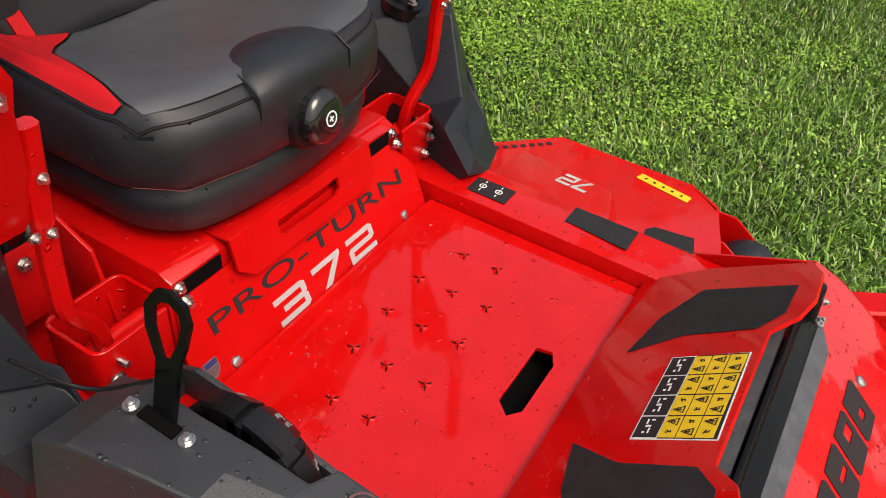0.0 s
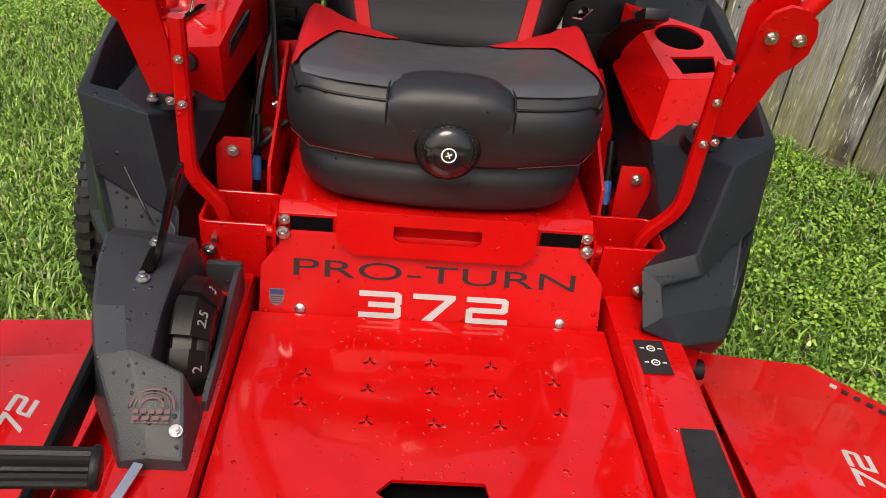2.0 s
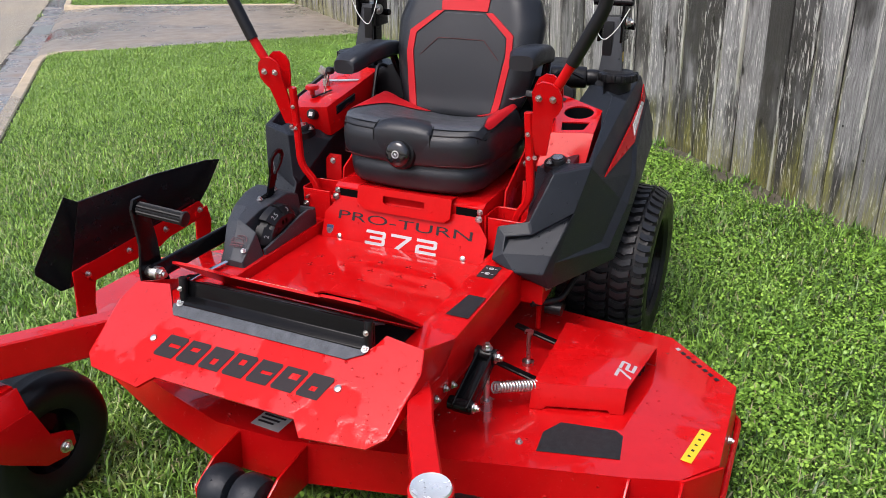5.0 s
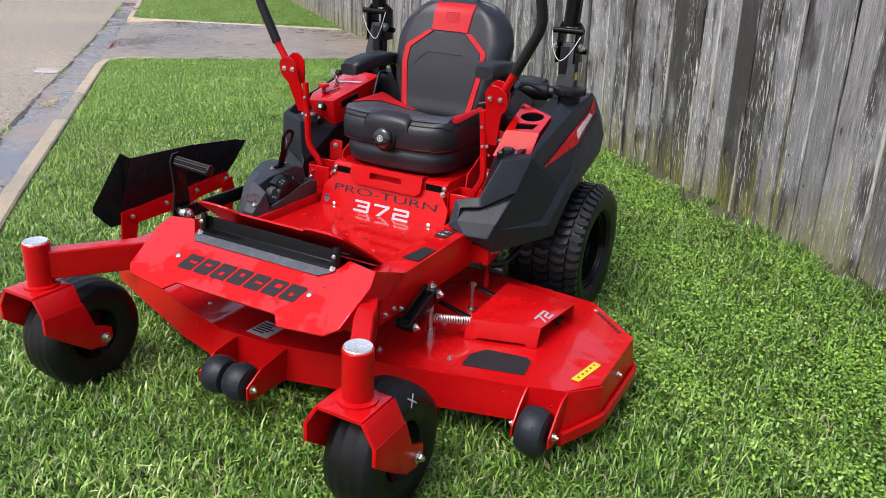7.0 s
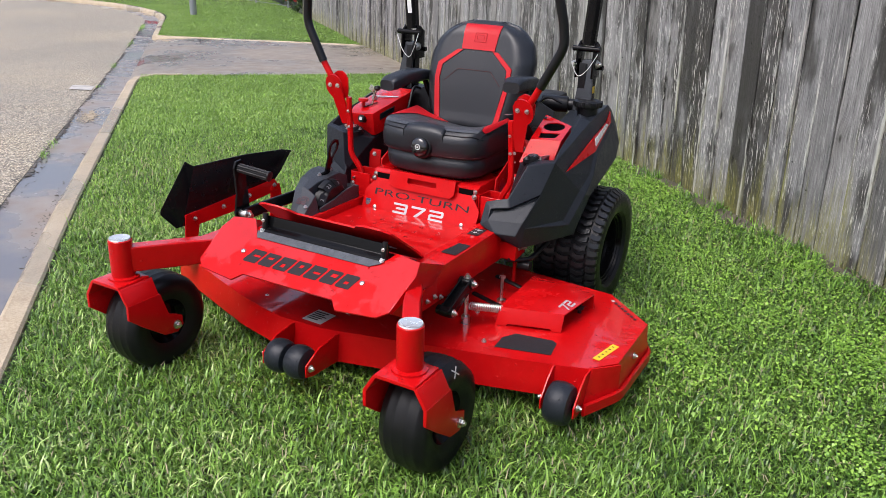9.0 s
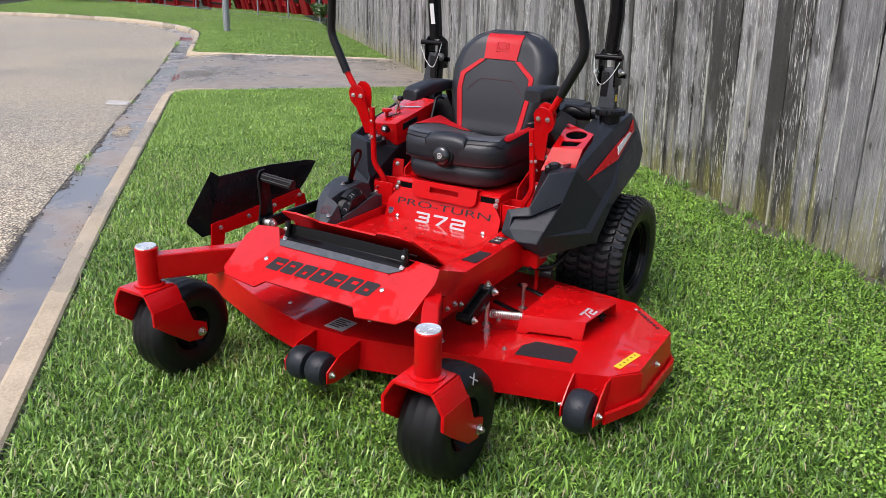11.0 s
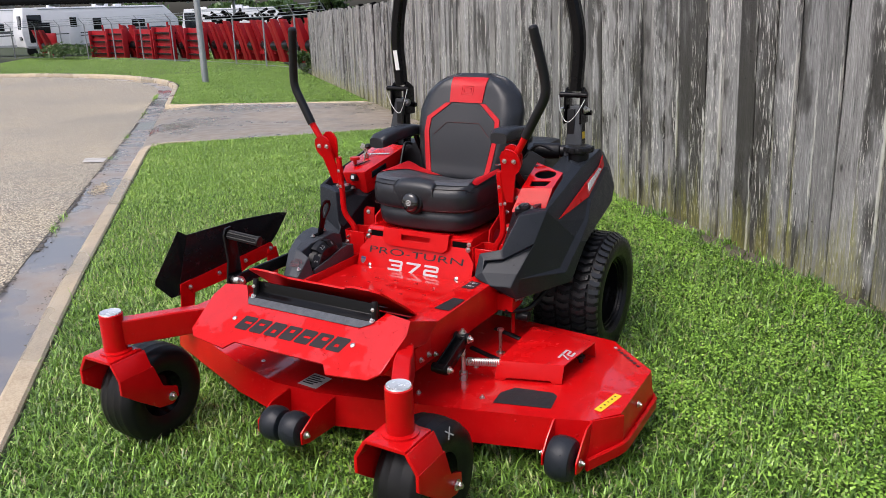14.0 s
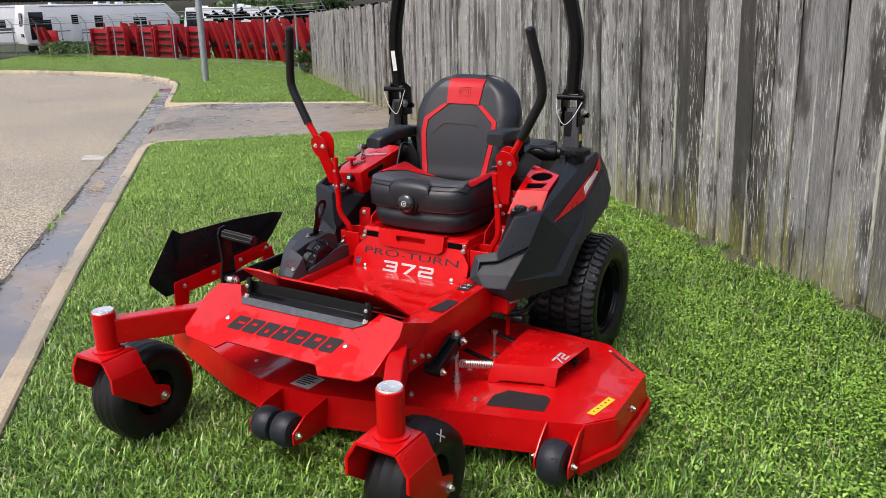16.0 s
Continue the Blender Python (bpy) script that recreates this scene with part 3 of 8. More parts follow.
def ribbon(name, off_a, off_b, h_a, h_b, material, deep=0.0):
    bm = bm_new()
    a = [bm.verts.new(place(*p, h_a)) for p in kerb_line(off_a)]
    b = [bm.verts.new(place(*p, h_b)) for p in kerb_line(off_b)]
    for i in range(len(a) - 1):
        bm.faces.new((a[i], a[i + 1], b[i + 1], b[i]))
    return bm


def sheet_ground(name, s_lo, s_hi, c_lo, c_hi, step, h, material, keep):
    """A sheet of squares over s and c where keep(s, c)."""
    ss, cs = np.arange(s_lo, s_hi + 1e-6, step), np.arange(c_lo, c_hi + 1e-6, step)
    bm = bm_new()
    grid = {}
    for i, s in enumerate(ss):
        for j, c in enumerate(cs):
            if keep(s + step / 2, c + step / 2):
                for di, dj in ((0, 0), (1, 0), (1, 1), (0, 1)):
                    if (i + di, j + dj) not in grid:
                        grid[i + di, j + dj] = bm.verts.new(place(s_lo + (i + di) * step, c_lo + (j + dj) * step, h))
                bm.faces.new([grid[i + di, j + dj] for di, dj in ((0, 0), (1, 0), (1, 1), (0, 1))])
    return bm


# one sheet to the horizon, under everything
bm = bm_new()
cols = [-300, -120, -60, -30, -12, -6, -3, 0, 3, 6, 9, 12, 20, 35, 60, 120, 300]
vs = [[bm.verts.new(place(a, b, -0.14)) for b in cols] for a in cols]
for i in range(len(cols) - 1):
    for j in range(len(cols) - 1):
        bm.faces.new((vs[i][j], vs[i + 1][j], vs[i + 1][j + 1], vs[i][j + 1]))
tagged(link("ground", bm, SOIL), "green open ground reaching to the horizon", "ground", kind="structure")


def on_road(s, c):
    if s < BEND[0]:
        return c < KERB_C
    return (s - BEND[0]) ** 2 + (c - BEND[1]) ** 2 < BEND_R**2 and c < KERB_C


def drive_end(c):
    """Where the drive's far edge lies: it runs slantwise to the fence."""
    return DRIVE_S[1] - 0.5 * (c - KERB_C) * 0.9


def in_drive(s, c):
    return DRIVE_S[0] < s < drive_end(c) and not on_road(s, c)


# the lawn: closed strips between kerb and fence, and the verge beyond the drive
bm = bm_new()
edge = kerb_line(0.0)
first = [p for p in edge if p[0] < DRIVE_S[0]] + [(DRIVE_S[0], KERB_C)]
for strip in ([(s, KERB_C) for s in np.linspace(-8, DRIVE_S[0], 30)],):
    a = [bm.verts.new(place(s, c, 0.0)) for s, c in strip]
    b = [bm.verts.new(place(s, 4.2, 0.0)) for s, c in strip]
    for i in range(len(a) - 1):
        bm.faces.new((a[i], a[i + 1], b[i + 1], b[i]))
tagged(link("ground", bm, SOIL), "dense mown lawn strip between kerb and wooden fence", "lawn", kind="structure")
bm = bm_new()
line = [-8 + 0.25 * i for i in range(int((DRIVE_S[0] + 8) / 0.25) + 1)]
rows = [[bm.verts.new(place(s, FENCE_C - w - (0.03 * math.sin(s * 5.1) if w > 0.1 else 0), h + 0.006 * math.sin(s * 11.0 + w * 40))) for s in line] for w, h in ((-0.03, 0.016), (0.06, 0.014), (0.2, -0.012))]
for r, q in zip(rows, rows[1:]):
    for i in range(len(line) - 1):
        bm.faces.new((r[i], r[i + 1], q[i + 1], q[i]))
tagged(link("ground", bm, EARTH), "bare brown earth along the foot of the fence", "earth", kind="structure")
bm = bm_new()
strip = [(DRIVE_S[1] + 0.05, KERB_C)] + [p for p in edge if p[0] > DRIVE_S[1]]
a = [bm.verts.new(place(s, c, 0.0)) for s, c in strip]
far_side = [(10.5, 5.0)] + [(14 + 3.2 * i, 5.5 - 0.022 * (3.2 * i) ** 2) for i in range(len(strip) - 1)]
b = [bm.verts.new(place(s, c, 0.0)) for s, c in far_side]
for i in range(len(a) - 1):
    bm.faces.new((a[i], a[i + 1], b[i + 1], b[i]))
tagged(link("ground", bm, SOIL), "mown grass verge round the bend of the road", "lawn", kind="structure")

# drive: level slab, and an apron falling to the gutter
bm = bm_new()
rows = []
for c_, h_, more in ((KERB_C - 0.17, -0.094, 0.25), (KERB_C - 0.02, -0.05, 0.2), (KERB_C + 0.6, 0.008, 0.0), (1.0, 0.008, 0.0), (4.2, 0.008, 0.0)):
    rows.append([bm.verts.new(place(DRIVE_S[0] - more + (drive_end(c_) + 2 * more - DRIVE_S[0]) * i / 12, c_, h_)) for i in range(13)])
for r, q in zip(rows, rows[1:]):
    for i in range(12):
        bm.faces.new((r[i], r[i + 1], q[i + 1], q[i]))
tagged(link("pavement", bm, DRIVE), "wet grey-tan concrete driveway crossing the lawn", "driveway", kind="structure")

# kerb with a real step, in two runs with a gap at the drive
def kerb_run(pts, name):
    bm = bm_new()
    prof = [(0.0, 0.012), (-0.010, 0.022), (-0.085, 0.02), (-0.108, 0.0), (-0.128, -0.095), (-0.128, -0.14), (0.0, -0.14)]
    rings = []
    for i, (s, c) in enumerate(pts):
        p, q = pts[max(i - 1, 0)], pts[min(i + 1, len(pts) - 1)]
        d = Vector((q[0] - p[0], q[1] - p[1])).normalized()
        n = Vector((-d.y, d.x))
        rings.append([place(s + n.x * o, c + n.y * o, h) for o, h in prof])
    loft(bm, rings)
    return tagged(link(name, bm, CONCRETE), "tan concrete kerb along the lawn, damp and stained", "kerb", kind="structure")


kerb_run([(s, KERB_C) for s in np.linspace(-8, DRIVE_S[0] - 0.5, 20)] + [(DRIVE_S[0] - 0.2, KERB_C + 0.03), (DRIVE_S[0] + 0.05, KERB_C + 0.2), (DRIVE_S[0] + 0.06, KERB_C + 0.5)], "kerb")
kerb_run([(drive_end(c) + 0.03, c) for c in (2.8, 1.8, 0.8, 0.0, -0.4)] + [(DRIVE_S[1] - 0.06, KERB_C + 0.18), (DRIVE_S[1] + 0.06, KERB_C + 0.05), (DRIVE_S[1] + 0.22, KERB_C)] + [p for p in kerb_line(0.0) if p[0] > DRIVE_S[1] + 0.4], "kerb")

tagged(link("pavement", ribbon("gutter", -0.115, -0.48, -0.1, -0.095, WETCON), WETCON), "wet concrete gutter beside the kerb", "gutter", kind="structure")
bm = bm_new()
line = kerb_line(-0.48)
a = [bm.verts.new(place(*p, -0.09)) for p in line]
b = [bm.verts.new(place(min(s, 17.5), -9.0 if s < 17.5 else -15.0, -0.05)) for s, c in line]
c2 = [bm.verts.new(place(min(s, 17.5), -26.0, -0.05)) for s, c in line]
for r, q in ((a, b), (b, c2)):
    for i in range(len(r) - 1):
        try:
            bm.faces.new((r[i], r[i + 1], q[i + 1], q[i]))
        except ValueError:
            pass
bmesh.ops.remove_doubles(bm, verts=bm.verts, dist=1e-4)
tagged(link("road", bm, ASPHALT), "worn pale asphalt road with exposed aggregate, damp", "road", kind="structure")


# ---------- wooden fence ----------
def wooden_fence():
    top = thing("wooden_fence", "tall weathered grey board fence, mossy and water-stained", "fence", at=tuple(place(0, FENCE_C)))
    base = top.location.copy()
    meshes = []
    rnd = random.Random(5)
    for k in range(8):
        bm = bm_new()
        w, h, t = 0.1395 + rnd.uniform(-0.003, 0.003), 1.74 + rnd.uniform(-0.03, 0.03), 0.018
        nz = 6
        rows = []
        cup, ph = rnd.uniform(-0.003, 0.003), rnd.uniform(0, 6)
        for i in range(nz + 1):
            z = h * i / nz
            wob = 0.002 * math.sin(ph + z * 3)
            wl_, wr = -w / 2 + wob + rnd.uniform(-0.0015, 0.0015), w / 2 + wob + rnd.uniform(-0.0015, 0.0015)
            zz = z + (rnd.uniform(-0.006, 0.006) if i == nz else 0)
            rows.append([(wl_, -t / 2 + cup, zz), (wr, -t / 2 + cup, zz), (wr, t / 2, zz), (wl_, t / 2, zz)])
        loft(bm, rows)
        soften(bm, list(bm.faces), 0.0055, 2)
        me = link("board", bm, BOARD)
        meshes.append(me.data)
        bpy.data.objects.remove(me)
    yaw = math.atan2(ALONG.y, ALONG.x)
    s = -5.0
    while s < 20.2:
        me = meshes[rnd.randrange(8)]
        lean = 2.6 * max(0.0, min(1.0, (5.0 - s) / 3.5)) + rnd.uniform(-0.35, 0.35)
        p = place(s, FENCE_C + rnd.uniform(-0.012, 0.012), rnd.uniform(-0.05, 0.0)) - base
        m = Matrix.Translation(p) @ Matrix.Rotation(yaw + math.pi, 4, "Z") @ Matrix.Rotation(radians(lean), 4, "X") @ Matrix.Rotation(radians(rnd.uniform(-0.5, 0.5)), 4, "Y") @ Matrix.Rotation(radians(rnd.uniform(-0.8, 0.8)), 4, "Z")
        share("board", me, top, m)
        s += 0.1475 + rnd.uniform(0, 0.0065)
    # wider unseen boards added behind the rails to keep light out of gaps
    bm = bm_new()
    box(bm, (0, 0, 0.85), (0.315, 0.018, 1.7), bevel=0.003)
    back = link("back_board", bm, BOARD)
    me = back.data
    bpy.data.objects.remove(back)
    for k in range(80):
        q = -4.9 + k * 0.318
        lean = 2.6 * max(0.0, min(1.0, (5.0 - q) / 3.5))
        share("back_board", me, top, Matrix.Translation(place(q, FENCE_C + 0.075, -0.03) - base) @ Matrix.Rotation(yaw + math.pi, 4, "Z") @ Matrix.Rotation(radians(lean), 4, "X"))
    for h in (0.35, 0.95, 1.5):
        bm = bm_new()
        pts = [place(q, FENCE_C + 0.035 - (0.045 * h * max(0.0, min(1.0, (5.0 - q) / 3.5))), h) - base for q in (-5, -2, 1, 3, 5, 7, 10, 15, 20.2)]
        sweep(bm, pts, rect(0.04, 0.085))
        part("rail", bm, BOARD, top)
    for q in np.arange(-4.5, 20.3, 2.4):
        bm = bm_new()
        lean = 0.045 * max(0.0, min(1.0, (5.0 - q) / 3.5))
        sweep(bm, [place(q, FENCE_C + 0.13, -0.1) - base, place(q, FENCE_C + 0.13 - lean * 1.7, 1.7) - base], rect(0.09, 0.09))
        part("post", bm, BOARD, top)


wooden_fence()

# painted dash on the road and debris in the gutter
bm = bm_new()
v_ = [bm.verts.new(place(a, b, -0.082)) for a, b in ((6.54, -1.55), (6.92, -1.56), (6.78, -1.30), (6.42, -1.30))]
bm.faces.new(v_)
tagged(link("road_marking", bm, ROADPAINT), "short worn white paint dash on the road", "road marking", kind="structure")
bm = bm_new()
rd = random.Random(8)
heaps = [(rd.uniform(-1, 15), ROAD_C + rd.gauss(0.0, 0.03), rd.uniform(0.05, 0.5)) for _ in range(16)] + [(rd.uniform(0, 14), KERB_C - 0.19, rd.uniform(0.1, 0.5)) for _ in range(6)]
for i in range(900):
    hs, hc, hw = heaps[int(rd.random() ** 1.6 * len(heaps))]
    s_, c_ = rd.gauss(hs, hw), hc + rd.gauss(0, 0.018 + 0.02 * (hc < -1.1))
    p = place(s_, min(c_, KERB_C - 0.17), -0.09)
    r_ = rd.uniform(0.003, 0.008) * (2.2 if rd.random() < 0.12 else 1)
    m = Matrix.Translation(p) @ Matrix.Rotation(rd.uniform(0, 6), 4, "Z") @ Matrix.Diagonal((r_, r_ * rd.uniform(0.3, 1), r_ * 0.35, 1))
    bmesh.ops.create_icosphere(bm, subdivisions=1, radius=1, matrix=m)
tagged(link("gutter_debris", bm, EARTH), "small dark leaves and grit lying in the gutter", "debris", kind="stuff")
bm = bm_new()
for i in range(1500):
    s_ = rd.uniform(-1.5, 17.0)
    if math.sin(s_ * 2.1) + math.sin(s_ * 5.3 + 1) < -0.6:
        continue
    p = place(s_, ROAD_C + 0.012 + 0.012 * math.sin(s_ * 3.7) + rd.gauss(0, 0.009), -0.0915)
    r_ = rd.uniform(0.004, 0.011)
    m = Matrix.Translation(p) @ Matrix.Rotation(rd.uniform(0, 6), 4, "Z") @ Matrix.Diagonal((r_ * 1.8, r_, r_ * 0.4, 1))
    bmesh.ops.create_icosphere(bm, subdivisions=1, radius=1, matrix=m)
tagged(link("gutter_debris", bm, EARTH), "dark silt and crumbs in the joint between gutter and road", "debris", kind="stuff")
bm = bm_new()
for i in range(420):
    p = place(rd.gauss(4.62, 0.16), rd.gauss(-1.13, 0.045), -0.088)
    r_ = rd.uniform(0.004, 0.013)
    m = Matrix.Translation(p) @ Matrix.Rotation(rd.uniform(0, 6), 4, "Z") @ Matrix.Diagonal((r_, r_ * 0.5, r_ * 0.3, 1))
    bmesh.ops.create_icosphere(bm, subdivisions=1, radius=1, matrix=m)
tagged(link("leaf_litter", bm, CONCRETE), "small tan heap of washed-up leaf litter in the gutter", "debris", kind="stuff")

# ---------- the mower: x to its left, y to its rear, z up; wheels on z = 0 ----------
mower = thing("lawn_mower", "red zero-turn riding mower with black fenders, wet from rain", "lawn mower")


def hexbolt_mesh():
    bm = bm_new()
    rod(bm, (0, 0, 0), (0, 0, 0.0022), 0.0105, 16)
    rod(bm, (0, 0, 0.002), (0, 0, 0.0085), 0.0072, 6, bevel=0.0008)
    rod(bm, (0, 0, 0.008), (0, 0, 0.0125), 0.0042, 10)
    ob = link("bolt", bm, STEEL)
    me = ob.data
    bpy.data.objects.remove(ob)
    return me


def round_bolt_mesh():
    bm = bm_new()
    lathe(bm, [(0.0001, 0.0045), (0.004, 0.0042), (0.0075, 0.0028), (0.009, 0.0), (0.009, -0.002)], Matrix.Identity(4), 16)
    ob = link("bolt", bm, STEEL)
    me = ob.data
    bpy.data.objects.remove(ob)
    return me


HEX, DOME = hexbolt_mesh(), round_bolt_mesh()


def bolt(parent, at, to=(0, 0, 1), size=1.0, me=None):
    q = Vector(to).to_track_quat("Z", "Y").to_matrix().to_4x4()
    return share("bolt", me or HEX, parent, Matrix.Translation(at) @ q @ Matrix.Scale(size, 4))


def words(text, size, m, material, parent, name="lettering", wide=1.0, thick=0.0006, slant=0.0, bold=0.0):
    cu = bpy.data.curves.new(name, "FONT")
    cu.body, cu.size, cu.align_x, cu.align_y, cu.extrude, cu.shear = text, size, "CENTER", "CENTER", thick, slant
    cu.offset = bold
    ob = bpy.data.objects.new(name, cu)
    me = bpy.data.meshes.new_from_object(ob)
    bpy.data.objects.remove(ob)
    me.transform(m @ Matrix.Diagonal((wide, 1, 1, 1)))
    me.materials.append(material)
    ob = new(name, me)
    ob.parent = parent
    return ob


GLYPHS = {
    "2": [(0, .8), (0, 1), (.9, 1), (1, .9), (1, .5), (.9, .4), (.16, .4), (.16, .2), (1, .2), (1, 0), (0, 0), (0, .5), (.1, .6), (.84, .6), (.84, .8)],
    "3": [(0, 1), (.9, 1), (1, .9), (1, .56), (.95, .5), (1, .44), (1, .1), (.9, 0), (0, 0), (0, .2), (.84, .2), (.84, .4), (.22, .4), (.22, .6), (.84, .6), (.84, .8), (0, .8)],
    "7": [(0, 1), (1, 1), (1, .84), (.47, 0), (.22, 0), (.76, .8), (0, .8)]}


def numerals(parent, m):
    """The slim slanted numerals on the deck covers."""
    for i, ch in enumerate("72"):
        bm = bm_new()
        thin = [(x, 0.5 + (y - 0.5)) for x, y in GLYPHS[ch]]
        sheet(bm, [(-0.036 + i * 0.038 + x * 0.034 + (y - 0.5) * 0.012, -0.021 + y * 0.042) for x, y in thin], 0.0006, m)
        part("digit", bm, SILVER, parent)


# --- cutting deck: a shallow shell with its swept front ---
FRONT = [(-0.87, 0.53), (-0.72, 0.475), (-0.37, 0.345), (-0.15, 0.29), (0.04, 0.30), (0.336, 0.377), (0.77, 0.497), (0.87, 0.532)]
BACK = [(0.94, 0.62), (0.94, 0.945), (0.75, 1.125), (0.36, 1.16), (-0.36, 1.16), (-0.75, 1.125), (-0.94, 0.945), (-0.94, 0.60)]
TOPZ, LOWZ = 0.205, 0.095
deck_bm = bm_new()
outline = FRONT + BACK
n = len(outline)


def swell(k):
    return [(x * (1 + k), 0.72 + (y - 0.72) * (1 + 1.6 * k)) for x, y in outline]


loft(deck_bm, [[(x, y, TOPZ) for x, y in outline], [(x, y, LOWZ + 0.045) for x, y in swell(0.006)], [(x, y, LOWZ + 0.034) for x, y in swell(0.010)], [(x, y, LOWZ) for x, y in swell(0.010)]])
soften(deck_bm, list(deck_bm.faces), 0.004)
deck = part("cutting_deck", deck_bm, RED, mower, "wide red pressed steel cutting deck", 30)

# --- belt cover with its number ---
def belt_cover(sx, label):
    """Bent sheet: a level top, a front flange with two feet and a rear flange; open at its ends."""
    q = lambda pts: [(sx * x, y, z) for x, y, z in pts]
    bm = bm_new()
    plate3(bm, q([(0.497, 0.668, 0.262), (0.709, 0.735, 0.262), (0.735, 0.955, 0.262), (0.485, 0.99, 0.262)]), 0.005, 0.002)
    e = lambda u, z: (0.497 + 0.212 * u, 0.668 + 0.067 * u - 0.4 * (0.262 - z), z)
    plate3(bm, q([e(0, 0.263), e(1, 0.263), e(1.0, 0.2055), e(0.86, 0.2055), e(0.83, 0.213), e(0.18, 0.213), e(0.15, 0.2055), e(0.0, 0.2055)]), 0.005, 0.001)
    plate3(bm, q([(0.485, 0.99, 0.263), (0.735, 0.955, 0.263), (0.737, 0.96, 0.207), (0.483, 0.995, 0.207)]), 0.005, 0.001)
    body = part("belt_cover", bm, RED, mower, label)
    bm = bm_new()
    rod(bm, (sx * 0.60, 0.84, 0.206), (sx * 0.60, 0.84, 0.245), 0.05, 24)
    part("pulley", bm, BLACK, body, "black belt pulley under the cover")
    bm = bm_new()
    rod(bm, (sx * 0.705, 0.90, 0.206), (sx * 0.705, 0.90, 0.24), 0.007, 10)
    rod(bm, (sx * 0.705, 0.90, 0.222), (sx * 0.705, 0.90, 0.23), 0.016, 6)
    part("hold_down_stud", bm, DARK_PLASTIC, body)
    return body


cover = belt_cover(1, "red steel belt cover lettered 72")
numerals(cover, frame_of((0.688, 0.81, 0.2656), (0.05, 1.0, 0), (-1.0, 0.05, 0)))
cover2 = belt_cover(-1, "red steel belt cover beside the chute")
numerals(cover2, frame_of((-0.60, 0.84, 0.2656), (0.05, 1.0, 0), (-1.0, 0.05, 0)))

# --- casters ---
def caster(sx):
    x0 = 0.55 * sx
    bm = bm_new()
    lathe(bm, [(0.0, 0.362), (0.036, 0.362), (0.037, 0.366), (0.037, 0.486), (0.034, 0.489), (0.0, 0.489)], Matrix.Translation((x0, 0, 0)), 28)
    sweep(bm, [Vector((x0, 0.0, 0.420)), Vector((0.437 * sx, 0.19, 0.412)), Vector((0.40 * sx, 0.265, 0.405)), Vector((0.345 * sx, 0.35, 0.40))], rect(0.05, 0.085))
    post = part("caster_arm", bm, RED, mower, "red welded caster arm and post")
    bm = bm_new()
    lathe(bm, [(0.0, 0.4915), (0.029, 0.4915), (0.0325, 0.493), (0.034, 0.489), (0.033, 0.486)], Matrix.Translation((x0, 0, 0)), 28)
    part("post_cap", bm, CAPMETAL, post, "bright metal post cap")
    bm = bm_new()
    w = 0.094
    cut = [(-w, 0.17), (-w, 0.30), (-0.06, 0.352), (0.06, 0.352), (w, 0.30), (w, 0.17)]
    for (xa, za), (xb, zb) in (((-w, 0.297), (-0.062, 0.350)), ((-0.062, 0.351), (0.062, 0.351)), ((0.062, 0.350), (w, 0.297))):
        plate3(bm, [(x0 + xa, -0.075, za), (x0 + xb, -0.075, zb), (x0 + xb, 0.05, zb), (x0 + xa, 0.055, za)], 0.011, 0.003)
    for k in (-w, w):
        plate3(bm, [(x0 + k, -0.075, 0.30), (x0 + k, 0.055, 0.30), (x0 + k, 0.085, 0.215), (x0 + k, 0.14, 0.19), (x0 + k, 0.142, 0.155), (x0 + k, 0.115, 0.135), (x0 + k, 0.06, 0.145), (x0 + k, -0.02, 0.205), (x0 + k, -0.075, 0.25)], 0.011, 0.003)
    fork = part("caster_fork", bm, RED, mower, "red bent steel caster fork")
    bm = bm_new()
    lathe(bm, [(0.0, 0.352), (0.05, 0.352), (0.05, 0.362), (0.03, 0.366), (0.0, 0.366)], Matrix.Translation((x0, 0.0, 0)), 24)
    part("collar", bm, RED, fork)
    for k in (-1, 1):
        bolt(fork, (x0 + k * (w + 0.006), 0.112, 0.165), (k, 0, 0), 1.5)
    m = Matrix.Translation((x0, 0.112, 0.165)) @ Matrix.Rotation(radians(90), 4, "Y")
    bm = bm_new()
    prof = [(0.078, -0.058), (0.10, -0.07), (0.135, -0.078), (0.152, -0.07), (0.161, -0.05), (0.164, -0.046), (0.1635, -0.042), (0.1665, -0.02), (0.1675, -0.017), (0.1665, -0.014), (0.168, 0.0)]
    prof += [(r, -h) for r, h in prof[-2::-1]]
    lathe(bm, prof, m, 48)
    wheel = part("caster_tyre", bm, RUBBER, mower, "smooth black rubber caster tyre", 70)
    bm = bm_new()
    lathe(bm, [(0.0, -0.075), (0.022, -0.075), (0.022, -0.04), (0.06, -0.03), (0.078, -0.05), (0.084, -0.06), (0.084, 0.06), (0.078, 0.05), (0.06, 0.03), (0.022, 0.04), (0.022, 0.075), (0.0, 0.075)], m, 32)
    part("rim", bm, BLACK, wheel, "black steel rim")


caster(1)
caster(-1)
bm = bm_new()
for a_ in (-0.75, 0.8):
    box(bm, (0.6235, 0.122, 0.310), (0.0016, 0.036, 0.0035), Matrix.Rotation(radians(-25), 4, "Y") @ Matrix.Rotation(a_, 4, "X"), 0)
part("chalk_cross", bm, SILVER, mower, "white chalk cross on the caster tyre")

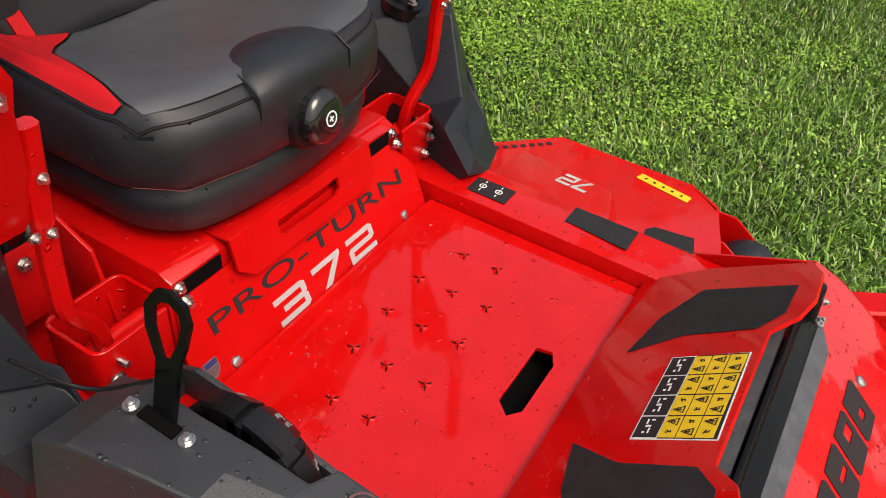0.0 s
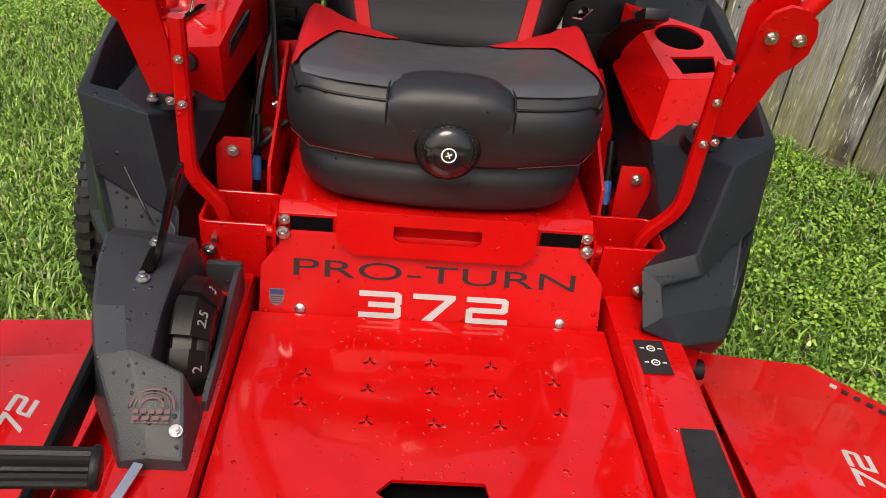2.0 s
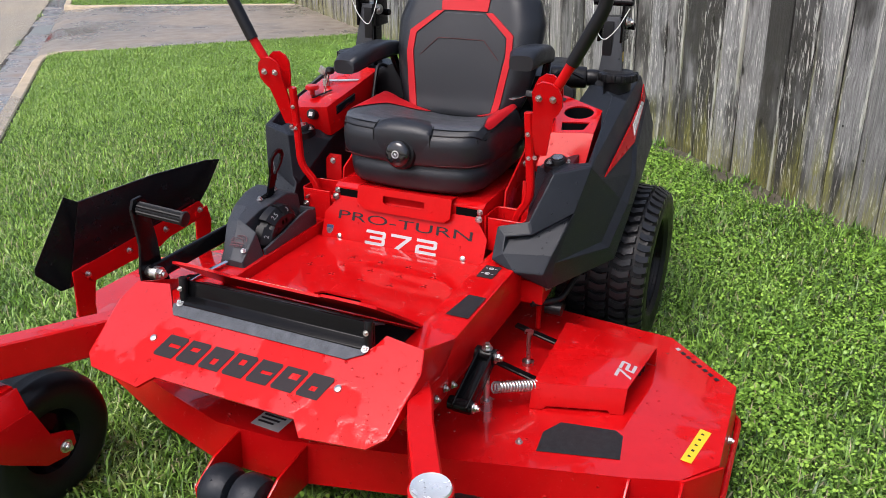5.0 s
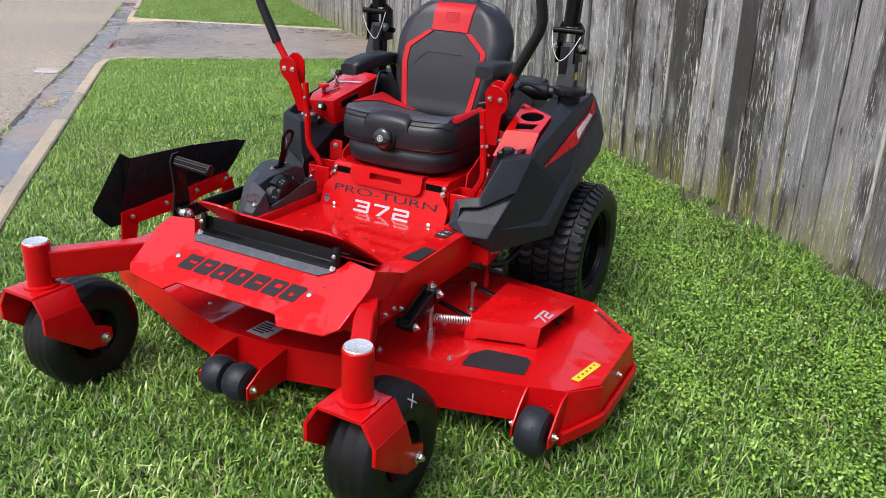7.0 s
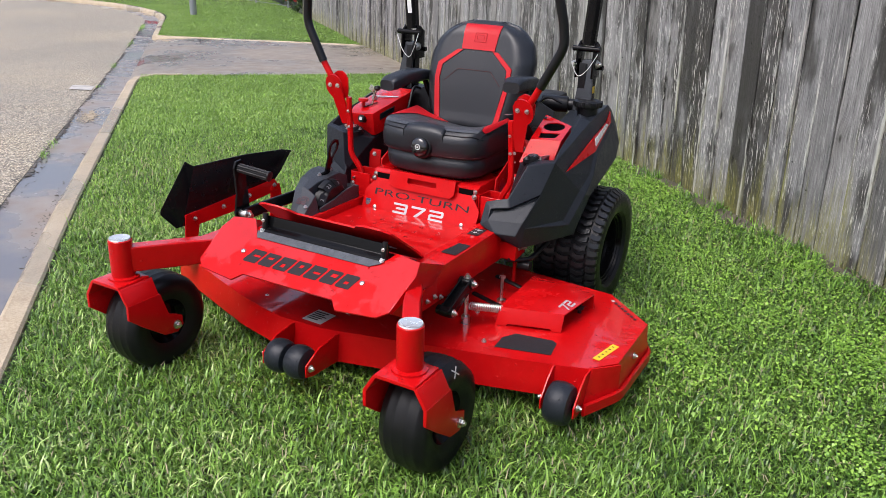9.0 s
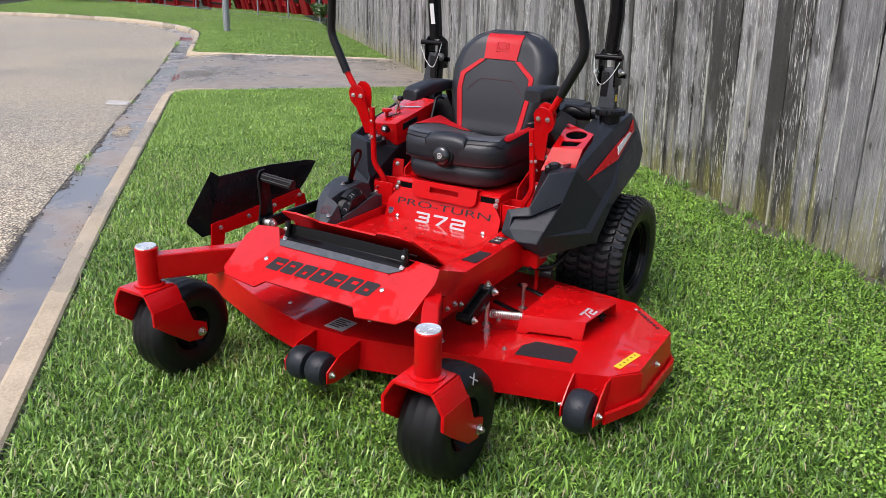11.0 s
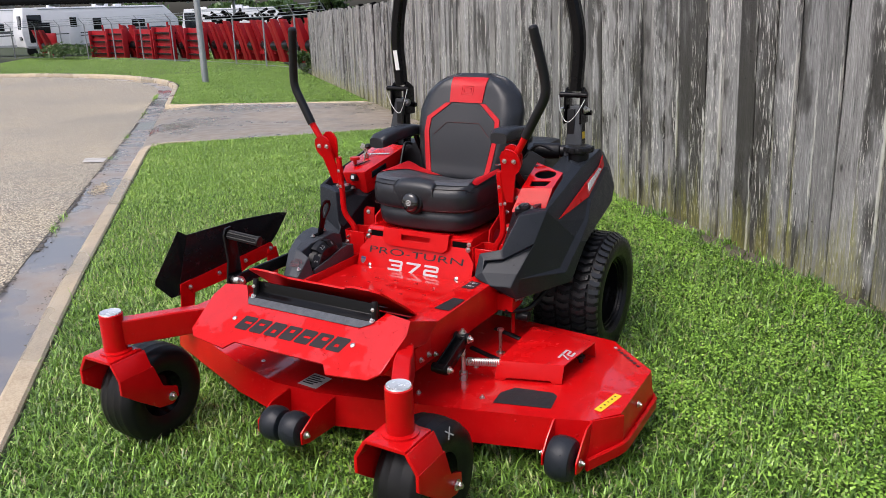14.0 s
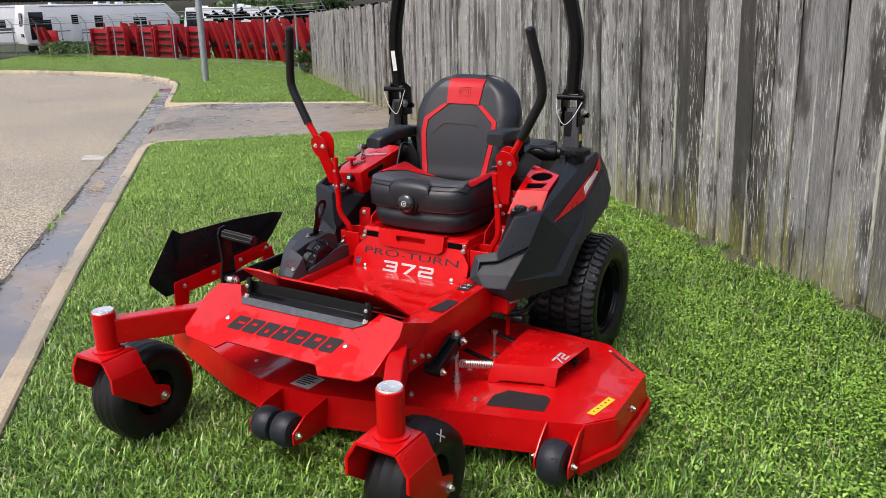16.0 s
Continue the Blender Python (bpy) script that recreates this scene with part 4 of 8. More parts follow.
# --- drive wheels: chevron blocks round a carcass ---
def drive_wheel(sx):
    yc, r, x0 = 1.48, 0.25, 0.505 if sx > 0 else -0.524
    m = Matrix.Translation((x0, yc, r)) @ Matrix.Rotation(radians(90), 4, "Y")
    bm = bm_new()
    prof = [(0.150, -0.112), (0.163, -0.130), (0.195, -0.138), (0.222, -0.134), (0.236, -0.122), (0.240, -0.06), (0.2405, 0.0)]
    prof += [(a, -b) for a, b in prof[-2::-1]]
    lathe(bm, prof, m, 72)
    tyre = part("drive_tyre", bm, RUBBER, mower, "wide black turf tyre with wavy block tread")
    bm = bm_new()
    count = 46
    step = 2 * math.pi / count
    lanes = ((-0.137, -0.094, 0.0), (-0.092, -0.033, 0.5), (-0.030, 0.030, 0.0), (0.033, 0.092, 0.5), (0.094, 0.137, 0.0))
    for i in range(count):
        for lo, hi, ph in lanes:
            mid, g = (lo + hi) / 2, 0.0028
            wave = 0.24 if abs(mid) < 0.1 else 0.12
            pts = [(-0.42, lo + g), (-0.42 + wave, mid - 0.007), (-0.42 + wave, mid + 0.007), (-0.42, hi - g), (0.18, hi - g), (0.30, hi - 0.3 * (hi - lo)), (0.22 + wave, mid), (0.30, lo + 0.3 * (hi - lo)), (0.18, lo + g)]
            low, top_ = [], []
            for ka, h in pts:
                shoulder = max(0.0, abs(h) - 0.1)
                rb, rt = 0.236 - shoulder * 0.5, 0.2535 - shoulder * 0.55
                a = (i + ph + ka) * step
                low.append(m @ Vector((rb * math.cos(a), rb * math.sin(a), h)))
                a = (i + ph + ka * 0.93) * step
                top_.append(m @ Vector((rt * math.cos(a), rt * math.sin(a), mid + (h - mid) * 0.93)))
            va, vb = [bm.verts.new(p) for p in low], [bm.verts.new(p) for p in top_]
            bm.faces.new(vb)
            for j in range(len(pts)):
                k = (j + 1) % len(pts)
                bm.faces.new((va[j], va[k], vb[k], vb[j]))
    part("tread", bm, TREAD, tyre, "raised wavy tread blocks")
    bm = bm_new()
    prof = [(0.0, 0.02), (0.05, 0.02), (0.058, 0.008), (0.098, 0.0), (0.108, 0.012), (0.114, 0.06), (0.124, 0.066), (0.128, 0.098), (0.146, 0.106), (0.153, 0.118), (0.157, 0.112), (0.150, -0.1), (0.0, -0.1)]
    lathe(bm, [(a, b * sx) for a, b in prof], m, 48)
    for r_, h_ in ((0.118, 0.064), (0.134, 0.102), (0.148, 0.110)):
        lathe(bm, [(r_ - 0.003, (h_ - 0.004) * sx), (r_ - 0.001, (h_ + 0.004) * sx), (r_ + 0.002, (h_ + 0.004) * sx), (r_ + 0.004, (h_ - 0.002) * sx)], m, 48)
    rim = part("rim", bm, BLACK, tyre, "black steel rim")
    for i in range(5):
        a = 2 * math.pi * i / 5
        bolt(rim, (x0 + 0.02 * sx, yc + 0.035 * math.cos(a), r + 0.035 * math.sin(a)), (sx, 0, 0), 1.4)


drive_wheel(1)
drive_wheel(-1)

# --- main frame rails and floor ---
RAILS = {}
for sx in (1, -1):
    bm = bm_new()
    prism(bm, [(0.30, 0.325), (0.30, 0.425), (0.36, 0.442), (0.88, 0.447), (1.02, 0.447), (1.7, 0.43), (1.7, 0.33), (0.9, 0.32)], "x", 0.270 * sx, 0.368 * sx, 0.008)
    RAILS[sx] = part("frame_rail", bm, RED, mower, "red rectangular steel frame rail")
bm = bm_new()
tri = []
holes = [[(-0.068, 0.602), (-0.05, 0.622), (0.062, 0.622), (0.066, 0.600), (0.045, 0.588), (-0.05, 0.588)]]
sheet(bm, [(-0.266, 0.545), (0.266, 0.545), (0.266, 0.925), (-0.266, 0.925)], 0.006, Matrix.Translation((0, 0, 0.4175)), holes)
floor_plate = part("foot_plate", bm, RED, mower, "red steel foot plate with raised grip nibs")
nib = bm_new()
for k in range(3):
    a = 2 * math.pi * k / 3 + 0.5
    d, e = Vector((math.cos(a), math.sin(a), 0)), Vector((-math.sin(a), math.cos(a), 0))
    vs_ = [nib.verts.new(p) for p in (d * 0.001 - e * 0.002, d * 0.010 - e * 0.0055, d * 0.010 + e * 0.0055, d * 0.001 + e * 0.002, d * 0.0015 + Vector((0, 0, 0.0035)), d * 0.006 + Vector((0, 0, 0.0008)))]
    for f_ in ((0, 1, 5), (0, 5, 4), (1, 2, 5), (2, 3, 4), (2, 4, 5), (3, 0, 4)):
        nib.faces.new([vs_[i] for i in f_])
nib_ob = part("grip_nib", nib, RED_DRY, floor_plate, smooth=10)
spots = [(-0.173, 0.797), (-0.087, 0.827), (-0.001, 0.83), (0.084, 0.831), (0.171, 0.803), (-0.172, 0.741), (-0.087, 0.772), (0.0, 0.773), (0.086, 0.774), (0.172, 0.745), (-0.085, 0.713), (0.002, 0.715), (0.088, 0.717)]
nib_ob.matrix_basis = Matrix.Translation((*spots[0], 0.4176)) @ Matrix.Scale(0.85, 4)
# black strips laid on the plate paint the dark of the cut slits
hole_bm = bm_new()
for k in range(3):
    a = 2 * math.pi * k / 3 + 0.5 + math.pi / 3
    box(hole_bm, (0.0065 * math.cos(a), 0.0065 * math.sin(a), 0.0004), (0.013, 0.0025, 0.0008), Matrix.Rotation(a, 4, "Z"), 0)
slit = part("slit", hole_bm, SHADOW, floor_plate)
slit.matrix_basis = Matrix.Translation((*spots[0], 0.4178)) @ Matrix.Scale(0.75, 4)
for p in spots[1:]:
    share("grip_nib", nib_ob.data, floor_plate, Matrix.Translation((*p, 0.4176)) @ Matrix.Scale(0.85, 4))
    share("slit", slit.data, floor_plate, Matrix.Translation((*p, 0.4178)) @ Matrix.Scale(0.75, 4))
# black sheet painting the shade below the foot plate's hole
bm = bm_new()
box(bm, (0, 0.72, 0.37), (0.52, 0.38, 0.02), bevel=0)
part("underfloor_shade", bm, SHADOW, floor_plate)

# --- front hood, its raised toe board, and the black step between ---
def hood_z(y):
    return 0.444 + 0.6 * (y - 0.228)


def toe_z(y):
    return 0.499 - 0.74 * (y - 0.449)


HM = frame_of((0, 0.228, 0.444), (1, 0, 0), (0, 1, 0.6))
k = math.hypot(1, 0.6)
half = [(0.177, 0.157), (0.205, 0.130), (0.345, 0.143), (0.372, 0.165), (0.385, 0.29), (0.372, 0.335), (0.285, 0.345), (0.272, 0.322), (0.245, 0.293)]
shape = half + [(-x + (0.01 if y > 0.3 and x < 0.28 or x == 0.245 else 0), y) for x, y in half[::-1]]
bm = bm_new()
sheet(bm, [(x, (y - 0.228) * k) for x, y in shape], 0.006, HM)
for sx in (1, -1):
    plate3(bm, [(sx * 0.372, 0.165, hood_z(0.165)), (sx * 0.385, 0.29, hood_z(0.29)), (sx * 0.372, 0.335, hood_z(0.335)), (sx * 0.368, 0.50, 0.445), (sx * 0.372, 0.42, 0.40), (sx * 0.385, 0.29, hood_z(0.29) - 0.05), (sx * 0.372, 0.18, hood_z(0.18) - 0.02)], 0.005, 0.002)
hood = part("front_hood", bm, RED, mower, "sloped red front hood with dark cut-out mark", 25)
for sx in (1, -1):
    bolt(hood, (sx * 0.237, 0.228, 0.4445), (0, -0.6, 1), 1.0, DOME)
# the mark: seven slanted dark blocks, each with a small slit
for i, (u0, v0, uw, vw) in enumerate(((0.25, 0.1, 0.55, 0.16), (-0.05, 0.25, 0.4, 0.18), (0.0, -0.25, 0.28, 0.26), (0.0, 0.3, 0.28, 0.24), (0.2, 0.0, 0.5, 0.14), (0.2, 0.3, 0.42, 0.26), (0.0, -0.2, 0.3, 0.2))):
    xc, wd, ht, sh = -0.185 + i * 0.0615, 0.0265, 0.027, 0.0095
    bm = bm_new()
    spot = lambda u, v: (xc + u * wd + v * sh, v * ht - 0.008)
    sheet(bm, [spot(*q) for q in ((-1, -0.8), (-0.8, -1), (1, -1), (1, 0.8), (0.8, 1), (-1, 1))], 0.0008, HM @ Matrix.Translation((0.004, 0.0, 0.0012)), [[spot(u0 + a * uw, v0 + b * vw) for a, b in ((-1, -1), (1, -1), (1, 1), (-1, 1))]])
    part("mark_shape", bm, CHARCOAL, hood, "dark slanted block of the maker's mark")

# toe board
TM = frame_of((0, 0.449, 0.499), (1, 0, 0), (0, 1, -0.74))
kt = math.hypot(1, 0.74)


def toe(p):
    return (p[0], (p[1] - 0.449) * kt)


half = [(0.276, 0.545), (0.285, 0.46), (0.265, 0.345), (0.235, 0.33), (0.175, 0.328), (0.14, 0.338), (0.115, 0.362)]
bm = bm_new()
sheet(bm, [toe(p) for p in half + [(-x, y) for x, y in half[::-1]]], 0.006, TM)
toe_board = part("toe_board", bm, RED, mower, "red raised toe board with grip pads and labels", 25)
for sx in (1, -1):
    bm = bm_new()
    pts = [(0.088, 0.507), (0.165, 0.49), (0.225, 0.455), (0.21, 0.35), (0.15, 0.352), (0.12, 0.375), (0.118, 0.45)]
    sheet(bm, [toe((sx * x, y)) for x, y in pts], 0.0012, TM @ Matrix.Translation((0, 0, 0.0016)))
    part("grip_pad", bm, PAD, toe_board, "dark gritty grip pad")
bm = bm_new()
sheet(bm, [toe(p) for p in ((-0.08, 0.45), (0.07, 0.45), (0.072, 0.370), (-0.08, 0.367))], 0.0006, TM @ Matrix.Translation((0, 0, 0.0010)))
label_plate = part("warning_label", bm, WHITE, toe_board, "yellow and black warning label, white edged")
bm = bm_new()
sheet(bm, [toe(p) for p in ((-0.0785, 0.4235), (0.0705, 0.4235), (0.0712, 0.3715), (-0.0785, 0.3685))], 0.0003, TM @ Matrix.Translation((0, 0, 0.0013)))
part("black_field", bm, CHARCOAL, label_plate)
for i in range(4):
    x0, x1 = -0.077 + i * 0.0369, -0.077 + i * 0.0369 + 0.0345
    bm = bm_new()
    sheet(bm, [toe(p) for p in ((x0, 0.4485), (x1, 0.4485), (x1, 0.425), (x0, 0.425))], 0.0004, TM @ Matrix.Translation((0, 0, 0.0016)))
    part("black_field", bm, CHARCOAL, label_plate)
    bm = bm_new()
    for u, v, du, dv in ((0.30, 0.42, 0.26, 0.07), (0.52, 0.52, 0.10, 0.22), (0.22, 0.62, 0.10, 0.10), (0.74, 0.62, 0.24, 0.07), (0.82, 0.40, 0.08, 0.14)):
        xa, ya = x0 + (x1 - x0) * u, 0.425 + 0.0235 * v
        sheet(bm, [toe((xa + a * du * 0.0165, ya + b * dv * 0.012)) for a, b in ((-1, -1), (1, -1), (1, 1), (-1, 1))], 0.0003, TM @ Matrix.Translation((0, 0, 0.0022)))
    part("pictogram", bm, WHITE, label_plate)
    for j in range(3):
        ya, yb = 0.372 + j * 0.0176, 0.372 + j * 0.0176 + 0.0165
        bm = bm_new()
        sheet(bm, [toe(p) for p in ((x0, yb), (x1, yb), (x1, ya), (x0, ya))], 0.0004, TM @ Matrix.Translation((0, 0, 0.0016)))
        part("yellow_field", bm, YELLOW, label_plate)
        bm = bm_new()
        for q in range(2):
            xa = x0 + 0.009 + q * 0.0165
            if (i + j + q) % 2:
                sheet(bm, [toe((xa + a * 0.0062, (ya + yb) / 2 + b * 0.006)) for a, b in ((-1, -1), (1, -1), (0.1, 1))], 0.0003, TM @ Matrix.Translation((0, 0, 0.0022)), [[toe((xa + a * 0.0047, (ya + yb) / 2 - 0.0006 + b * 0.0043)) for a, b in ((-1, -1), (1, -1), (0.1, 1))]])
            for du, dv, su, sv in ((-0.2, 0.1, 0.0018, 0.0007), (0.15, -0.15, 0.0009, 0.0016), (0.35, 0.25, 0.0012, 0.0006), (-0.1, -0.4, 0.002, 0.0005)):
                xc, yc_ = xa + du * 0.005 * (1 if q else -1), (ya + yb) / 2 + dv * 0.006
                sheet(bm, [toe((xc + a * su, yc_ + b * sv + a * 0.0006 * (j - 1))) for a, b in ((-1, -1), (1, -1), (1, 1), (-1, 1))], 0.0003, TM @ Matrix.Translation((0, 0, 0.0024 + 0.0001 * (du > 0))))
        part("pictogram", bm, CHARCOAL, label_plate)

# black step: an angle bar with a textured ledge and two posts
bm = bm_new()
prism(bm, [(0.3045, 0.470), (0.3045, 0.4965), (0.316, 0.5025), (0.328, 0.508), (0.334, 0.541), (0.340, 0.541), (0.338, 0.47)], "x", -0.228, 0.262, 0.002)
step = part("front_step", bm, BLACK, mower, "black steel front step bar")
bm = bm_new()
sheet(bm, [(-0.222, -0.009), (-0.234, 0.004), (-0.240, 0.019), (0.262, 0.019), (0.256, 0.010), (0.224, -0.009)], 0.002, frame_of((0, 0.288, hood_z(0.288) + 0.004), (1, 0, 0), (0, 1, 0.6)))
part("grip_pad", bm, STEP_PAD, step, "grey gritty grip pad, wet")
for xx in (-0.222, 0.256):
    bm = bm_new()
    rod(bm, (xx, 0.318, 0.49), (xx, 0.325, 0.553), 0.0095, 14, bevel=0.002)
    part("rubber_stop", bm, DARK_PLASTIC, step)
    bolt(step, (xx, 0.306, 0.496), (0, -0.6, 1), 0.8)
    bolt(step, (xx, 0.312, 0.53), (0, -1, 0.2), 0.6)
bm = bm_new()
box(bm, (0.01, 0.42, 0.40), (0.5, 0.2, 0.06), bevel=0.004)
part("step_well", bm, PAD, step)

bm = bm_new()
plate3(bm, [(-0.22, 0.343, 0.532), (0.25, 0.343, 0.532), (0.25, 0.40, 0.505), (-0.22, 0.40, 0.505)], 0.004, 0.001)
part("step_channel", bm, STEP_PAD, step, "dull dark steel behind the step bar")

# --- seat box with its named plate ---
PY, PZ, LEANY = 0.925, 0.405, 0.44


def plate_frame(x, z, out=0.0):
    m = frame_of((x, PY + LEANY * (z - PZ), z), (1, 0, 0), (0, LEANY, 1))
    return m @ Matrix.Translation((0, 0, out))


up_len = math.hypot(1, LEANY)
bm = bm_new()
sheet(bm, [(-0.257, 0.0), (0.257, 0.0), (0.257, 0.075 * up_len), (0.215, 0.125 * up_len), (-0.215, 0.125 * up_len), (-0.257, 0.075 * up_len)], 0.005, plate_frame(0, PZ, 0))
name_plate = part("name_plate", bm, RED, mower, "leaning red front plate numbered 372 in silver")
for sx in (1, -1):
    bolt(name_plate, (sx * 0.197, PY + LEANY * 0.017, 0.422), (0, -1, LEANY), 1.0, DOME)
for i, ch in enumerate("372"):
    bm = bm_new()
    sheet(bm, [(-0.112 + i * 0.081 + x * 0.064, -0.0205 + y * 0.041) for x, y in GLYPHS[ch]], 0.0006, plate_frame(0.002, 0.434, 0.0014))
    part("digit", bm, SILVER, name_plate, "silver numeral " + ch)
words("PRO-TURN", 0.037, plate_frame(0.003, 0.479, 0.0012), CHARCOAL, name_plate, wide=2.38, bold=-0.0001)
bm = bm_new()
sheet(bm, [(-0.011, 0.012), (0.011, 0.012), (0.011, -0.004), (0.006, -0.012), (0, -0.0145), (-0.006, -0.012), (-0.011, -0.004)], 0.0005, plate_frame(-0.232, 0.437, 0.001))
shield = part("shield_decal", bm, SHIELD, name_plate, "small shield sticker with stripes")
for i in range(4):
    bm = bm_new()
    sheet(bm, [(-0.0095, -0.001 - i * 0.0032), (0.0095 - i * 0.001, -0.001 - i * 0.0032), (0.0095 - i * 0.001, 0.0006 - i * 0.0032), (-0.0095, 0.0006 - i * 0.0032)], 0.0003, plate_frame(-0.232, 0.437, 0.0016))
    part("stripe", bm, DULLRED, shield)
bm = bm_new()
sheet(bm, [(-0.01, 0.011), (0.01, 0.011), (0.01, 0.003), (-0.01, 0.003)], 0.0003, plate_frame(-0.232, 0.437, 0.0016))
part("blue_field", bm, plain("navy_decal", (0.02, 0.03, 0.12), 0.4), shield)
# seat box behind and above
bm = bm_new()
prism(bm, [(0.985, 0.45), (0.985, 0.555), (1.005, 0.565), (1.45, 0.565), (1.45, 0.40), (1.0, 0.40)], "x", -0.235, 0.235, 0.004)
seat_box = part("seat_box", bm, RED, mower, "red steel seat pan box")
bm = bm_new()
m = frame_of((0, 0.972, 0.572), (1, 0, 0), (0, 0.25, 1))
sheet(bm, [(-0.148, 0.0), (0.146, 0.0), (0.146, -0.052), (0.128, -0.066), (-0.122, -0.066), (-0.148, -0.045)], 0.005, m, [[(-0.065, -0.018), (0.065, -0.018), (0.065, -0.036), (0.055, -0.042), (-0.055, -0.042), (-0.065, -0.036)]])
plate3(bm, [(-0.148, 0.972, 0.571), (0.146, 0.972, 0.571), (0.146, 1.02, 0.567), (-0.148, 1.02, 0.567)], 0.005, 0.002)
part("pull_lip", bm, RED, seat_box, "red lip with a slotted hand hold")
# black backing paints the shade inside the hand-hold slot
bm = bm_new()
box(bm, (0, 0.992, 0.545), (0.14, 0.008, 0.03), bevel=0)
part("slot_shade", bm, SHADOW, seat_box)
# black slabs paint the shade of two openings; no hole is cut
for sx in (1, -1):
    bm = bm_new()
    box(bm, (sx * 0.186, 0.9845, 0.538), (0.062, 0.004, 0.026), bevel=0)
    part("opening", bm, SHADOW, seat_box, "black slab painting a dark opening beside the lip")
    bolt(seat_box, (sx * 0.225, 0.9845, 0.545), (0, -1, 0), 0.85)

# --- seat ---
def oval(cx, cy, cz, hw, hh, e=3.2, n=40, tilt=0.0):
    """A rounded-rectangle ring in x and z round a centre."""
    out = []
    for i in range(n):
        a = 2 * math.pi * i / n
        ca, sa = math.cos(a), math.sin(a)
        k = (abs(ca) ** e + abs(sa) ** e) ** (-1 / e)
        out.append((cx + hw * k * ca, cy + tilt * hh * k * sa, cz + hh * k * sa))
    return out


def cushion_top(x, y):
    """Height of the cushion's upper face: edges level, the middle dished towards the back."""
    t = min(max((y - 0.99) / 0.30, 0.0), 1.0)
    u = min(abs(x) / 0.225, 1.0)
    dish = 0.058 * t * t * (3 - 2 * t) * (1 - u**2.2)
    return 0.766 + 0.026 * t * u**2 - dish - 0.012 * max(0.0, (u - 0.92) / 0.08) ** 2


seat = part("seat_base", prism(bm_new(), [(1.06, 0.566), (1.06, 0.60), (1.07, 0.625), (1.40, 0.625), (1.40, 0.566)], "x", -0.16, 0.16, 0.012), DARK_PLASTIC, mower, "black moulded seat base")
NX, NY = 36, 26


def cushion_point(u, v, lift=0.0):
    """A point of the cushion's upper face: u across from -1 to 1, v from front to back; the front corners are rounded in plan."""
    fx = abs(u)
    hw = 0.228 - 0.02 * max(0.0, v - 0.6) - 0.014 * max(0.0, 1 - v / 0.2) ** 2
    y = 0.964 + 0.43 * v + (0.030 * fx**2 + 0.034 * fx**10) * (1 - v) ** 3
    x = hw * u
    z = cushion_top(x, y) - 0.026 * max(0.0, 1 - v / 0.10) ** 2 - 0.018 * max(0.0, (fx - 0.88) / 0.12) ** 2 - 0.45 * max(0.0, v - 0.82 + 0.13 * fx**2) * fx
    return (x * (1 + lift * 1.5), y - lift * 0.7 * max(0.0, 1 - v * 5), z + lift)


bm = bm_new()
top_rows = [[cushion_point(2 * i / NX - 1, j / NY) for i in range(NX + 1)] for j in range(NY + 1)]
grid = [[bm.verts.new(p) for p in row] for row in top_rows]
for a, b in zip(grid, grid[1:]):
    for i in range(NX):
        bm.faces.new((a[i], a[i + 1], b[i + 1], b[i]))
rim_v = grid[0] + [r[-1] for r in grid[1:]] + grid[-1][-2::-1] + [r[0] for r in grid[-2:0:-1]]
levels = [(0.732, 1.012), (0.715, 1.02), (0.685, 1.018), (0.668, 1.004), (0.659, 0.975), (0.654, 0.915), (0.648, 0.915), (0.643, 0.943), (0.62, 0.945), (0.592, 0.925), (0.580, 0.88), (0.574, 0.80)]
prev = rim_v
cx_, cy_ = 0.0, 1.18
for z_, k_ in levels:
    cur = []
    for v_ in rim_v:
        front = max(0.0, 1 - (v_.co.y - 0.95) / 0.1)
        cur.append(bm.verts.new((v_.co.x * k_, cy_ + (v_.co.y - cy_) * k_ - 0.004 * front, z_)))
    for i in range(len(prev)):
        j = (i + 1) % len(prev)
        bm.faces.new((prev[i], prev[j], cur[j], cur[i]))
    prev = cur
bm.faces.new(prev)
cushion = part("seat_cushion", bm, VINYL, mower, "black vinyl seat cushion with red side panels, wet", 60)


def on_cushion(name, left_of, right_of, v0, v1, material, lift=0.003, label=""):
    """A panel on the cushion between two curves u(v)."""
    bm = bm_new()
    rows = []
    for j in range(25):
        v = v0 + (v1 - v0) * j / 24
        rows.append([bm.verts.new(cushion_point(left_of(v) + (right_of(v) - left_of(v)) * i / 14, v, lift)) for i in range(15)])
    for a, b in zip(rows, rows[1:]):
        for i in range(14):
            bm.faces.new((a[i], a[i + 1], b[i + 1], b[i]))
    return part(name, bm, material, cushion, label, 60)


def inner_edge(v):
    return float(np.interp(v, [0.10, 0.25, 0.42, 0.55, 0.66, 0.757, 0.82], [0.94, 0.87, 0.80, 0.75, 0.60, 0.40, 0.28]))


on_cushion("side_panel", inner_edge, lambda v: 0.975, 0.10, 0.82, VINYL_RED, 0.0045, "red vinyl side panel")
on_cushion("side_panel", lambda v: -0.975, lambda v: -inner_edge(v), 0.10, 0.82, VINYL_RED, 0.0045, "red vinyl side panel")
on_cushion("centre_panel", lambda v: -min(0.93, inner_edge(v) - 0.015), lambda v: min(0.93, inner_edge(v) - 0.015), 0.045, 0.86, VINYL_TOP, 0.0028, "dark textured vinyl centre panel")
